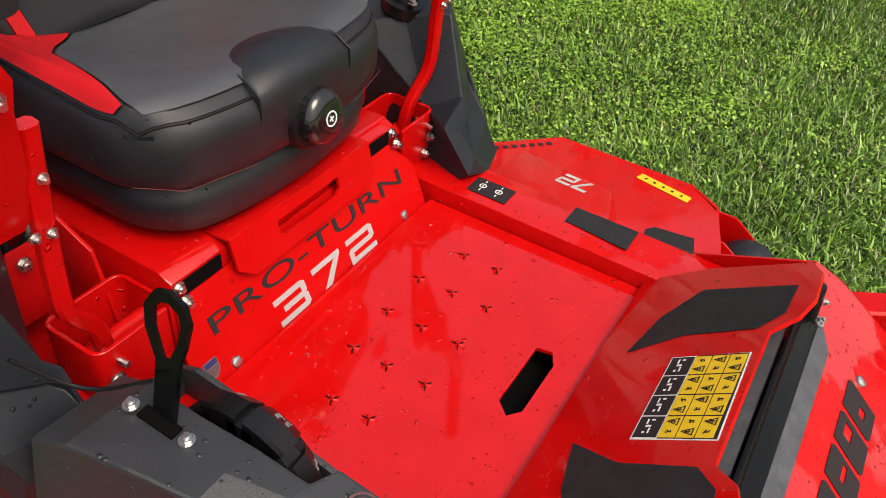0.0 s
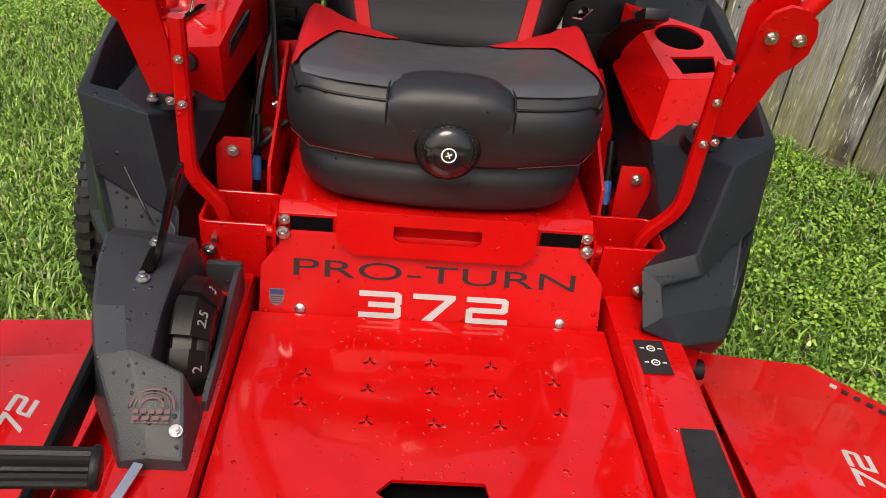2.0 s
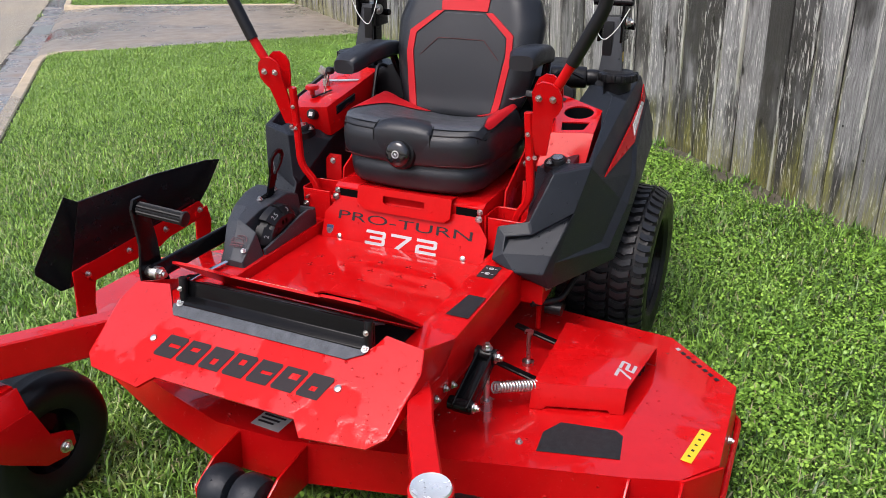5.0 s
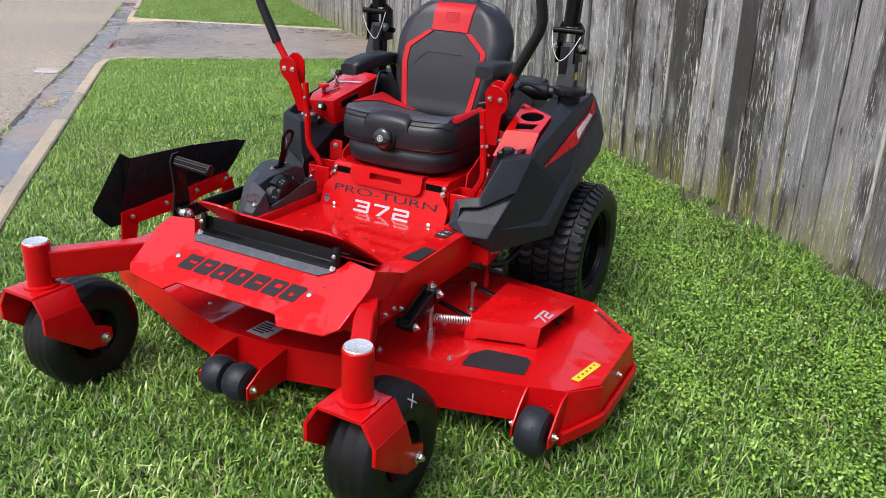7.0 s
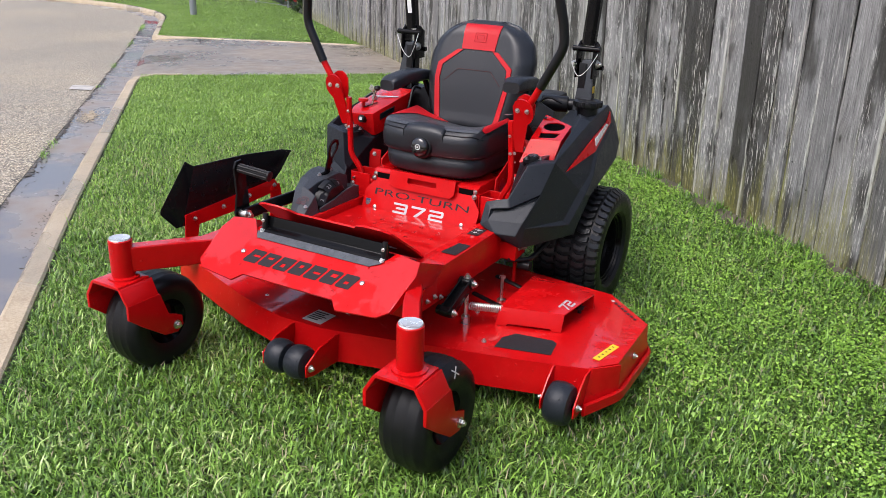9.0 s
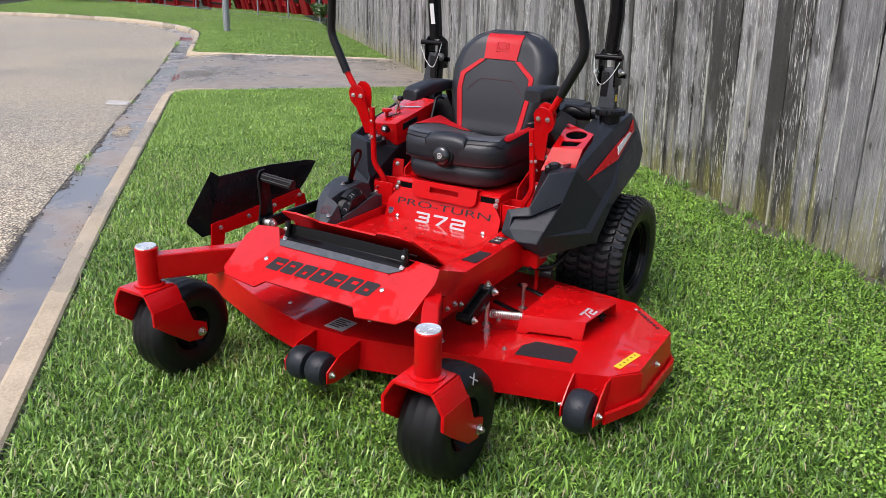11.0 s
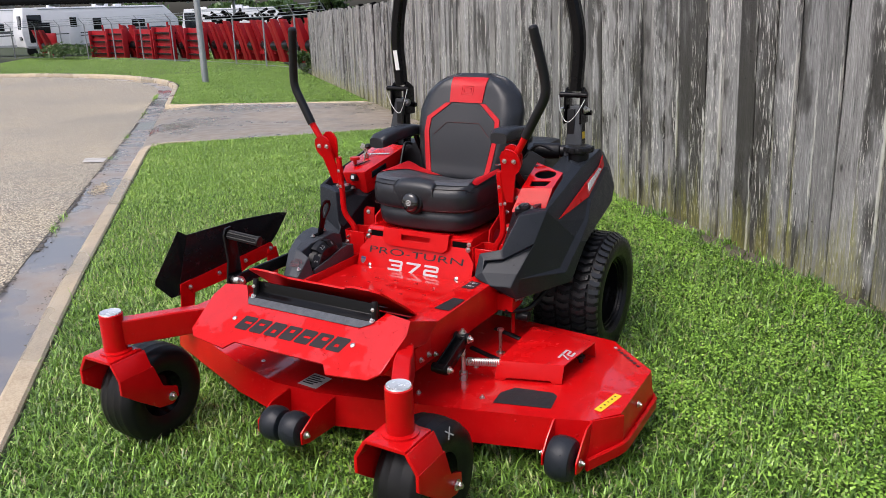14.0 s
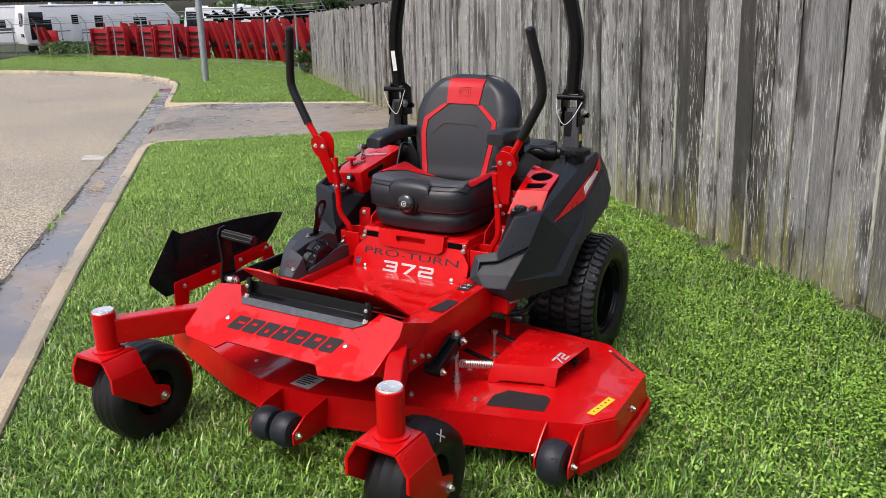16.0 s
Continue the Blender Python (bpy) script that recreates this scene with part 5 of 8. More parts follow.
# arched panel round the knob: up the front and over the top edge, fading into the cushion
bm = bm_new()
rows_ = []
ARCH = [(0.968, 0.668), (0.958, 0.680), (0.955, 0.705), (0.954, 0.728), (0.955, 0.747), (0.960, 0.761), (0.973, 0.770), (0.993, 0.775), (1.015, 0.775), (1.037, 0.770), (1.057, 0.762), (1.070, 0.753)]
for j, (y0, z0) in enumerate(ARCH):
    w_ = 0.086 if j < 6 else 0.086 * math.sqrt(max(0.02, 1 - ((j - 5) / 6.15) ** 2.4))
    rows_.append([(w_ * a, y0 + 0.009 * abs(a) ** 3 * (1 if j < 7 else 0.4), z0 - (0.011 if j > 4 else 0.0) * abs(a) ** 3) for a in [-1 + i / 9 for i in range(19)]])
vs_ = [[bm.verts.new(p) for p in r] for r in rows_]
for a, b in zip(vs_, vs_[1:]):
    for i in range(18):
        bm.faces.new((a[i], a[i + 1], b[i + 1], b[i]))
got = bmesh.ops.extrude_face_region(bm, geom=list(bm.faces))["geom"]
bmesh.ops.translate(bm, vec=(0, 0.034, -0.024), verts=[g for g in got if isinstance(g, bmesh.types.BMVert)])
part("front_panel", bm, VINYL, cushion, "arched black front panel with piped seams", 70)
edge_ = [r[0] for r in rows_] + rows_[-1][1:-1] + [r[-1] for r in rows_[::-1]]
bm = bm_new()
sweep(bm, [Vector(p) + Vector((0, -0.001, 0.001)) for p in edge_], ring(0.0014, 6))
part("seam", bm, DARK_PLASTIC, cushion)
for sx in (1, -1):
    bm = bm_new()
    path = [cushion_point(sx * u, 0.012, 0.0012) for u in (0.40, 0.55, 0.7, 0.8, 0.88, 0.94, 0.98)] + [cushion_point(sx * 0.985, v, 0.0015) for v in (0.03, 0.08, 0.15, 0.3, 0.45, 0.6)]
    sweep(bm, path, ring(0.0019, 6))
    part("piping", bm, DARK_PLASTIC, cushion)
for sx in (1, -1):
    bm = bm_new()
    sweep(bm, [(sx * 0.222, 1.035, 0.668), (sx * 0.19, 0.985, 0.667), (sx * 0.10, 0.962, 0.666)], ring(0.0007, 6))
    part("seam", bm, THREAD, cushion)
# weight knob
bm = bm_new()
KM = Matrix.Translation((0, 0.962, 0.691)) @ Matrix.Rotation(radians(82), 4, "X")
lathe(bm, [(0.046, -0.02), (0.046, 0.004), (0.042, 0.01), (0.034, 0.012)], KM, 32)
knob = part("seat_knob", bm, DARK_PLASTIC, mower, "glossy black ribbed seat adjusting knob")
bm = bm_new()
prof_k = [(0.036, 0.008), (0.037, 0.014), (0.036, 0.022), (0.03, 0.028), (0.018, 0.0285), (0.0, 0.0285)]
sweep(bm, [KM @ Vector((0, 0, 0.006)), KM @ Vector((0, 0, 0.0235))], [(0.037 * (1 if i % 2 else 0.96) * math.cos(2 * math.pi * i / 56), 0.037 * (1 if i % 2 else 0.96) * math.sin(2 * math.pi * i / 56)) for i in range(56)])
lathe(bm, [(0.036, 0.0225), (0.0345, 0.0275), (0.029, 0.0325), (0.02, 0.0352), (0.0, 0.036)], KM, 40)
part("knob_cap", bm, plain("gloss_black", (0.008, 0.008, 0.009), 0.07, 0, 0.1, 30, 0, 0.6), knob)
bm = bm_new()
lathe(bm, [(0.0105, 0.0362), (0.0105, 0.0368), (0.0085, 0.0368), (0.0085, 0.0362)], KM, 24)
for a in (0, math.pi / 2):
    box(bm, KM @ Vector((0, 0, 0.0366)), (0.009, 0.0018, 0.0008), KM.to_3x3().to_4x4() @ Matrix.Rotation(a + 0.4, 4, "Z"), 0)
part("knob_symbol", bm, WHITE, knob)


# backrest
BACK_LOW = 0.69


def back_half(z):
    pts = [(0.69, 0.15), (0.72, 0.178), (0.765, 0.200), (0.82, 0.215), (0.89, 0.228), (0.978, 0.231), (1.042, 0.208), (1.085, 0.165), (1.109, 0.12), (1.12, 0.07)]
    return float(np.interp(z, [p[0] for p in pts], [p[1] for p in pts]))


def back_y(x, z):
    """Front face of the backrest."""
    t = (z - 0.765) / 0.355
    w_ = back_half(min(max(z, BACK_LOW + 0.001), 1.119))
    edge = min(1.0, abs(x) / w_)
    lip = 0.05 * max(0.0, (edge - 0.72) / 0.28) ** 2.2
    ends = 0.05 * max(0.0, (abs((z - BACK_LOW) / (1.12 - BACK_LOW) - 0.5) - 0.40) / 0.10) ** 2
    return 1.325 + 0.115 * t - 0.012 * math.sin(max(t, 0.0) * math.pi) + lip - 0.028 * edge**2 * (1 - edge * 0.4) + ends * 0.6


bm = bm_new()
NBX, NBZ = 32, 30
fr = []
for j in range(NBZ + 1):
    z = BACK_LOW + (1.12 - BACK_LOW) * j / NBZ
    w_ = back_half(z)
    fr.append([bm.verts.new((w_ * (2 * i / NBX - 1), back_y(w_ * (2 * i / NBX - 1), z), z)) for i in range(NBX + 1)])
for a, b in zip(fr, fr[1:]):
    for i in range(NBX):
        bm.faces.new((a[i], a[i + 1], b[i + 1], b[i]))
rim_v = fr[0] + [r[-1] for r in fr[1:]] + fr[-1][-2::-1] + [r[0] for r in fr[-2:0:-1]]
prev = rim_v
for dy, k_ in ((0.03, 1.035), (0.06, 1.02), (0.085, 0.93), (0.09, 0.7)):
    cur = [bm.verts.new((v_.co.x * k_, v_.co.y * 0.35 + (1.325 + 0.115 * (v_.co.z - 0.765) / 0.355) * 0.65 + dy, 0.94 + (v_.co.z - 0.94) * k_)) for v_ in rim_v]
    for i in range(len(prev)):
        j = (i + 1) % len(prev)
        bm.faces.new((prev[i], prev[j], cur[j], cur[i]))
    prev = cur
bm.faces.new(prev)
backrest = part("backrest", bm, VINYL, mower, "black vinyl backrest with red stripes and red head panel", 60)


def on_back(name, quads, material, lift, label="", fine=5):
    """Panels on the backrest: each quad of four (x, z) corners, finely divided to follow the face."""
    bm = bm_new()
    for q in quads:
        a, b, c, d = (Vector(p) for p in q)
        rows = []
        for j in range(fine + 1):
            p0, p1 = a.lerp(d, j / fine), b.lerp(c, j / fine)
            rows.append([bm.verts.new((p.x, back_y(p.x, p.y) - lift, p.y)) for p in [p0.lerp(p1, i / fine) for i in range(fine + 1)]])
        for r0, r1 in zip(rows, rows[1:]):
            for i in range(fine):
                bm.faces.new((r0[i], r0[i + 1], r1[i + 1], r1[i]))
    bmesh.ops.remove_doubles(bm, verts=bm.verts, dist=2e-4)
    got = bmesh.ops.extrude_face_region(bm, geom=list(bm.faces))["geom"]
    bmesh.ops.translate(bm, vec=(0, lift + 0.003, 0), verts=[g for g in got if isinstance(g, bmesh.types.BMVert)])
    return part(name, bm, material, backrest, label, 60)


head = on_back("head_panel", [((-0.075, 1.015), (0.075, 1.015), (0.082, 1.112), (-0.082, 1.112))], VINYL_RED, 0.005, "red vinyl head panel with a stitched emblem", 8)
for sx in (1, -1):
    xs = [(0.092, 1.012, 0.068, 1.012), (0.168, 0.955, 0.148, 0.948), (0.172, 0.895, 0.152, 0.895), (0.152, 0.765, 0.130, 0.765), (0.142, 0.715, 0.120, 0.715)]
    qs = []
    for (a, b, c, d), (e, f, g, h) in zip(xs, xs[1:]):
        qs.append(((sx * a, b), (sx * c, d), (sx * g, h), (sx * e, f)))
    on_back("stripe", qs, VINYL_RED, 0.005, "red vinyl stripe")
on_back("centre_panel", [((-0.118, 0.715), (0.118, 0.715), (0.128, 0.765), (-0.128, 0.765)), ((-0.128, 0.765), (0.128, 0.765), (0.148, 0.905), (-0.148, 0.905)), ((-0.148, 0.905), (0.148, 0.905), (0.146, 0.945), (-0.146, 0.945)), ((-0.146, 0.945), (0.146, 0.945), (0.068, 1.006), (-0.068, 1.006))], VINYL_GREY, 0.003, "dark textured vinyl centre panel", 8)
for pts in ([(-0.128, 0.885), (-0.075, 0.936), (0.075, 0.936), (0.128, 0.885)],):
    bm = bm_new()
    path = []
    for a, b in zip(pts, pts[1:]):
        path += [(a[0] + (b[0] - a[0]) * i / 6, a[1] + (b[1] - a[1]) * i / 6) for i in range(6)]
    path.append(pts[-1])
    sweep(bm, [(x, back_y(x, z) - 0.0045, z) for x, z in path], ring(0.0014, 6))
    part("seam", bm, THREAD, backrest)
bm = bm_new()
for hw, hz in ((0.026, 0.017), (0.016, 0.009)):
    path = [(-hw, -hz), (hw, -hz), (hw, hz), (-hw, hz), (-hw, -hz)]
    pp = []
    for a, b in zip(path, path[1:]):
        pp += [(a[0] + (b[0] - a[0]) * i / 4, a[1] + (b[1] - a[1]) * i / 4) for i in range(4)]
    sweep(bm, [(x, back_y(x, 1.063 + z) - 0.006, 1.063 + z) for x, z in pp + [path[-1]]], ring(0.0013, 6))
part("stitched_emblem", bm, VINYL_RED, backrest)
# arm rests
for sx in (1, -1):
    bm = bm_new()
    path = [(0.25, 1.42, 0.897), (0.258, 1.35, 0.914), (0.265, 1.25, 0.925), (0.271, 1.165, 0.928), (0.273, 1.138, 0.922)] if sx > 0 else [(sx * 0.262, 1.42, 0.885), (sx * 0.263, 1.35, 0.893), (sx * 0.266, 1.25, 0.892), (sx * 0.270, 1.155, 0.880), (sx * 0.272, 1.128, 0.872)]
    rings_ = []
    for i, p in enumerate(path):
        hw, hh = ((0.030, 0.022), (0.037, 0.026), (0.040, 0.027), (0.040, 0.027), (0.033, 0.020))[i]
        rings_.append(oval(p[0], p[1], p[2], hw, hh, 4.2, 28))
    loft(bm, rings_)
    arm = part("arm_rest", bm, VINYL, mower, "black padded arm rest", 60)
    bm = bm_new()
    tube(bm, [(sx * 0.262, 1.405, 0.88), (sx * 0.25, 1.42, 0.82), (sx * 0.215, 1.43, 0.76)], 0.012)
    part("arm_bracket", bm, BLACK, arm)

# --- fenders: faceted shells ---
FRONT = {
    "A": (0.298, 0.928, 0.538), "B": (0.303, 0.876, 0.465), "C": (0.365, 0.870, 0.442), "D": (0.440, 0.891, 0.440), "E": (0.447, 0.927, 0.383),
    "F": (0.379, 0.942, 0.559), "G": (0.420, 1.000, 0.676), "H": (0.503, 1.062, 0.688), "I": (0.481, 0.998, 0.578), "J": (0.392, 0.930, 0.528),
    "K": (0.450, 0.925, 0.482), "k": (0.331, 0.884, 0.487), "L": (0.328, 0.908, 0.521), "F1": (0.350, 1.000, 0.530), "G1": (0.385, 1.070, 0.664), "G0": (0.335, 1.130, 0.645),
    "j": (0.394, 0.950, 0.522), "i": (0.472, 1.012, 0.566), "l": (0.332, 0.922, 0.508)}
SIDE = {
    "T": (0.519, 1.121, 0.637), "N": (0.553, 1.215, 0.556), "M": (0.479, 0.957, 0.461), "M2": (0.528, 1.130, 0.450), "m2": (0.549, 1.142, 0.436), "n": (0.573, 1.226, 0.540),
    "V": (0.560, 1.172, 0.390), "U": (0.580, 1.268, 0.525), "X": (0.542, 1.375, 0.668), "W": (0.512, 1.630, 0.745), "Y": (0.560, 1.300, 0.605),
    "x": (0.554, 1.385, 0.660), "w": (0.522, 1.660, 0.735), "y": (0.572, 1.308, 0.597), "Z": (0.530, 1.730, 0.645), "z": (0.548, 1.660, 0.590)}
TOP = {
    "Q": (0.507, 1.400, 0.785), "P": (0.495, 1.640, 0.815), "R0": (0.450, 1.074, 0.688), "Rp": (0.489, 1.080, 0.693), "R1": (0.487, 1.160, 0.733), "f0": (0.454, 1.090, 0.650), "f1": (0.480, 1.095, 0.650), "f2": (0.474, 1.170, 0.660), "f3": (0.452, 1.370, 0.700), "R2": (0.468, 1.390, 0.801), "S1": (0.440, 1.300, 0.700), "S0": (0.335, 1.300, 0.700),
    "Pr": (0.470, 1.760, 0.780), "Wr": (0.500, 1.770, 0.710), "Zr": (0.510, 1.770, 0.630), "pi": (0.345, 1.640, 0.790), "pr": (0.350, 1.760, 0.760), "zr": (0.350, 1.770, 0.630),
    "zi": (0.345, 1.660, 0.590), "ui": (0.340, 1.268, 0.520), "vi": (0.335, 1.170, 0.400), "ei": (0.325, 0.950, 0.400)}
FACETS = """A L k B|A F J L|J I i j|L J j l|L l k|l j i K k|I K i|k K D C|B k C|F G I J|G H I|C D E|B C E ei|H T I|I T M K|K M E D|T N M2|T M2 M|M M2 m2|M2 N n m2|M m2 V E|m2 n U V
H Q T|Q P W|Q W X|Q X T|T X Y|T Y N|X W w x|Y X x y|N Y y n|x w Z|x Z z y|y z U n|E V vi ei|V U ui vi|U z zi ui|P Pr Wr W|W Wr Z w|Z Wr Zr z|z Zr zr zi|Pr pr zr Zr Wr
G R0 S1 G1|G1 S1 S0 G0|H R0 G|H Rp R0|H R1 Rp|H Q R2 R1|R0 Rp f1 f0|Rp R1 f2 f1|R1 R2 f3 f2|f0 f1 f2 f3 S1|R0 f0 S1|R2 pi S0 S1 f3|Q P pi R2|P Pr pr pi|F G G1 F1|G1 G0 F1|A F F1|A F1 G0 S0 pi pr zr zi ui vi ei B"""


def fender(sx):
    """A faceted moulded shell: blunt front block, sloping nose, creased side and a raised lip."""
    bm = bm_new()
    short = (lambda y: y) if sx > 0 else (lambda y: y + 0.085 * max(0.0, min(1.0, (1.05 - y) / 0.15)))
    slim = (lambda x, y: x) if sx > 0 else (lambda x, y: x + max(0.0, 0.40 - x) * 0.8 * (y < 1.06) + 0.024 * (x > 0.43))
    at = {k: bm.verts.new((sx * slim(x, y), short(y), z)) for d in (FRONT, SIDE, TOP) for k, (x, y, z) in d.items()}
    for face in FACETS.replace("\n", "|").split("|"):
        bm.faces.new([at[k] for k in face.split()])
    bmesh.ops.recalc_face_normals(bm, faces=bm.faces)
    soften(bm, list(bm.faces), 0.004, 2)
    shell = part("fender", bm, PLASTIC, mower, "dark faceted plastic fender and tank, beaded with rain", 9)
    # red flash on the side, with a pale mark, lying on the two facets above the crease
    T_, X_, W_, Q_, P_ = (Vector(p) for p in (SIDE["T"], SIDE["X"], SIDE["W"], TOP["Q"], TOP["P"]))
    low, high, rear = X_.lerp(Q_, 0.05), X_.lerp(Q_, 0.50), W_.lerp(Q_, 0.26)
    tip, tail = T_.lerp(Q_, 0.03), W_.lerp(P_, 0.62)
    out = Vector((0.0048, 0, 0.001))
    def side_of(p, up=0.0):
        q = Vector(p) + out * (1 + up)
        return (sx * q.x, q.y, q.z)
    bm = bm_new()
    plate3(bm, [side_of(p) for p in (tip, low, high)], 0.003, 0)
    plate3(bm, [side_of(p) for p in (low, W_.lerp(Q_, 0.01), rear, high)], 0.003, 0)
    plate3(bm, [side_of(p) for p in (W_.lerp(P_, 0.02), tail, rear)], 0.003, 0)
    flash = part("side_decal", bm, RED_DRY, shell, "red side decal with a white mark")
    for i in range(7):
        a0, a1 = 0.04 + i * 0.125, 0.04 + i * 0.125 + 0.095
        bm = bm_new()
        at_ = lambda a, v: low.lerp(W_, a).lerp(high.lerp(rear, a), v)
        plate3(bm, [side_of(p, 0.55) for p in (at_(a0, 0.28), at_(a1, 0.28), at_(a1 + 0.02, 0.82), at_(a0 + 0.02, 0.82))], 0.002, 0)
        part("mark_shape", bm, WHITE, flash)
    # filler cap
    bm = bm_new()
    CM = Matrix.Translation((sx * 0.455, 1.495, 0.815))
    lathe(bm, [(0.040, -0.03), (0.042, 0.006), (0.055, 0.010), (0.058, 0.020), (0.055, 0.030), (0.044, 0.036), (0.036, 0.034), (0.0, 0.034)], CM, 40)
    lobes = [(2 * math.pi * i / 72, 0.0555 + 0.006 * math.tanh(2.5 * math.cos(12 * 2 * math.pi * i / 72))) for i in range(72)]
    prism(bm, [(sx * 0.455 + r * math.cos(a), 1.495 + r * math.sin(a)) for a, r in lobes], "z", 0.8265, 0.8475, 0.002)
    part("filler_cap", bm, DARK_PLASTIC, shell, "black ribbed tank filler cap")
    return shell


fender(1)
fender(-1)


# --- consoles ---
def control_console():
    a = [(0.335, 1.12, 0.749), (0.440, 1.108, 0.741), (0.470, 1.17, 0.757), (0.464, 1.42, 0.818), (0.310, 1.40, 0.815)]
    b = [(0.335, 1.135, 0.655), (0.420, 1.125, 0.655), (0.462, 1.19, 0.69), (0.460, 1.42, 0.71), (0.300, 1.34, 0.70)]
    bm = bm_new()
    fs = [(5, 6, 7, 8, 9), (0, 1, 2, 3, 4)] + [(i, (i + 1) % 5, 5 + (i + 1) % 5, 5 + i) for i in range(5)]
    solid(bm, [(-x, y, z) for x, y, z in a + b], fs, 0.005)
    return part("control_console", bm, RED, mower, "red steel control console with switches")


def cup_console():
    """A folded steel pod: lid narrowing to the rear, a sloped front facet and a creased inner side."""
    lid_z = lambda y: 0.7225 + (y - 1.116) * 0.235
    top = [(x, y, lid_z(y)) for x, y in ((0.320, 1.395), (0.457, 1.322), (0.470, 1.190), (0.354, 1.171))]
    foot = [(0.332, 1.128, 0.650), (0.468, 1.122, 0.662), (0.322, 1.200, 0.648), (0.299, 1.310, 0.700), (0.312, 1.395, 0.680), (0.457, 1.322, 0.690)]
    bm = bm_new()
    solid(bm, top + foot, [(3, 2, 5, 4), (3, 4, 6), (3, 6, 7), (3, 7, 0), (0, 7, 8), (0, 8, 9, 1), (1, 9, 5, 2), (4, 5, 9), (4, 9, 8), (4, 8, 7), (4, 7, 6)], 0.0)
    body = part("cup_console", bm, RED, mower, "red steel console with a cup holder", 12)
    m = frame_of((-0.006, 1.116, 0.7235), (1, 0, 0), (0, 1, 0.235))
    cup = [(0.403 + 0.042 * math.cos(k * math.pi / 14), 0.186 + 0.039 * math.sin(k * math.pi / 14)) for k in range(28)]
    tray = [(0.385, 0.074), (0.444, 0.088), (0.450, 0.134), (0.374, 0.121)]
    bm = bm_new()
    sheet(bm, [(0.3595, 0.056), (0.4765, 0.0755), (0.4635, 0.212), (0.3255, 0.287)], 0.004, m, (cup, tray))
    part("console_lid", bm, RED, body)
    bm = bm_new()
    for loop, deep in ((cup, 0.075), (tray, 0.05)):
        top_, low_ = [bm.verts.new(m @ Vector((x, y, -0.005))) for x, y in loop], [bm.verts.new(m @ Vector((x, y, -deep))) for x, y in loop]
        for k in range(len(loop)):
            j = (k + 1) % len(loop)
            bm.faces.new((top_[k], top_[j], low_[j], low_[k]))
        bm.faces.new(low_)
    part("cup_liner", bm, DARK_PLASTIC, body, "black cup and tray liners sunk in the console")
    bm = bm_new()
    sheet(bm, [(0.333, 0.243), (0.344, 0.240), (0.346, 0.256), (0.335, 0.259)], 0.0006, m @ Matrix.Translation((0, 0, 0.0035)))
    part("sticker", bm, CHARCOAL, body)
    return body


right = control_console()
cup_console()


def on_console(x, y, lift=0.0):
    z = 0.7485 + (y - 1.12) * 0.235
    return Vector((x, y, z + lift))


CN = frame_of((0, 1.12, 0.7485), (1, 0, 0), (0, 1, 0.235))
bm = bm_new()
PB = on_console(-0.428, 1.185)
lathe(bm, [(0.008, 0.0), (0.008, 0.016), (0.021, 0.018), (0.022, 0.024), (0.019, 0.03), (0.0, 0.031)], Matrix.Translation(PB), 20)
part("clutch_knob", bm, RED_DRY, right, "red pull knob")
# flat black strip on the console paints the slot's dark inside
bm = bm_new()
sheet(bm, [(-0.415, 0.04), (-0.405, 0.04), (-0.375, 0.105), (-0.385, 0.105)], 0.001, CN @ Matrix.Translation((0, 0, 0.0042)))
part("throttle_slot", bm, SHADOW, right)
bm = bm_new()
rod(bm, on_console(-0.394, 1.20), on_console(-0.376, 1.205, 0.062), 0.004, 10)
lever = part("throttle_lever", bm, CHROME, right, "bright metal throttle lever")
bm = bm_new()
lathe(bm, [(0.0, -0.012), (0.011, -0.008), (0.015, 0.0), (0.011, 0.01), (0.0, 0.013)], Matrix.Translation(on_console(-0.372, 1.207, 0.07)), 16)
part("lever_ball", bm, DARK_PLASTIC, lever)
bm = bm_new()
rod(bm, on_console(-0.42, 1.255), on_console(-0.42, 1.255, 0.018), 0.011, 16)
rod(bm, on_console(-0.42, 1.255, 0.018), on_console(-0.424, 1.25, 0.042), 0.004, 8)
box(bm, on_console(-0.428, 1.248, 0.05), (0.022, 0.004, 0.024), Matrix.Rotation(0.5, 4, "Y"), 0.001)
part("ignition_key", bm, STEEL, right, "ignition key with a tag in its switch")
bm = bm_new()
rod(bm, (-0.382, 1.13, 0.718), (-0.382, 1.100, 0.727), 0.0155, 24, bevel=0.003)
sw = part("switch", bm, DARK_PLASTIC, right, "round black switch with a white symbol")
bm = bm_new()
box(bm, (-0.382, 1.0995, 0.7272), (0.013, 0.001, 0.013), Matrix.Rotation(-0.28, 4, "X"), 0)
part("switch_symbol", bm, WHITE, sw)
bm = bm_new()
sheet(bm, [(-0.445, 0.105), (-0.33, 0.135), (-0.33, 0.145), (-0.445, 0.117)], 0.0005, CN @ Matrix.Translation((0, 0.05, 0.0045)))
part("chrome_strip", bm, SILVER, right)
bm = bm_new()
plate3(bm, [(-0.331, 1.165, 0.742), (-0.318, 1.255, 0.764), (-0.320, 1.255, 0.742), (-0.333, 1.165, 0.715)], 0.008, 0.002)
part("hour_meter", bm, GLASS_DARK, right, "small black hour meter")

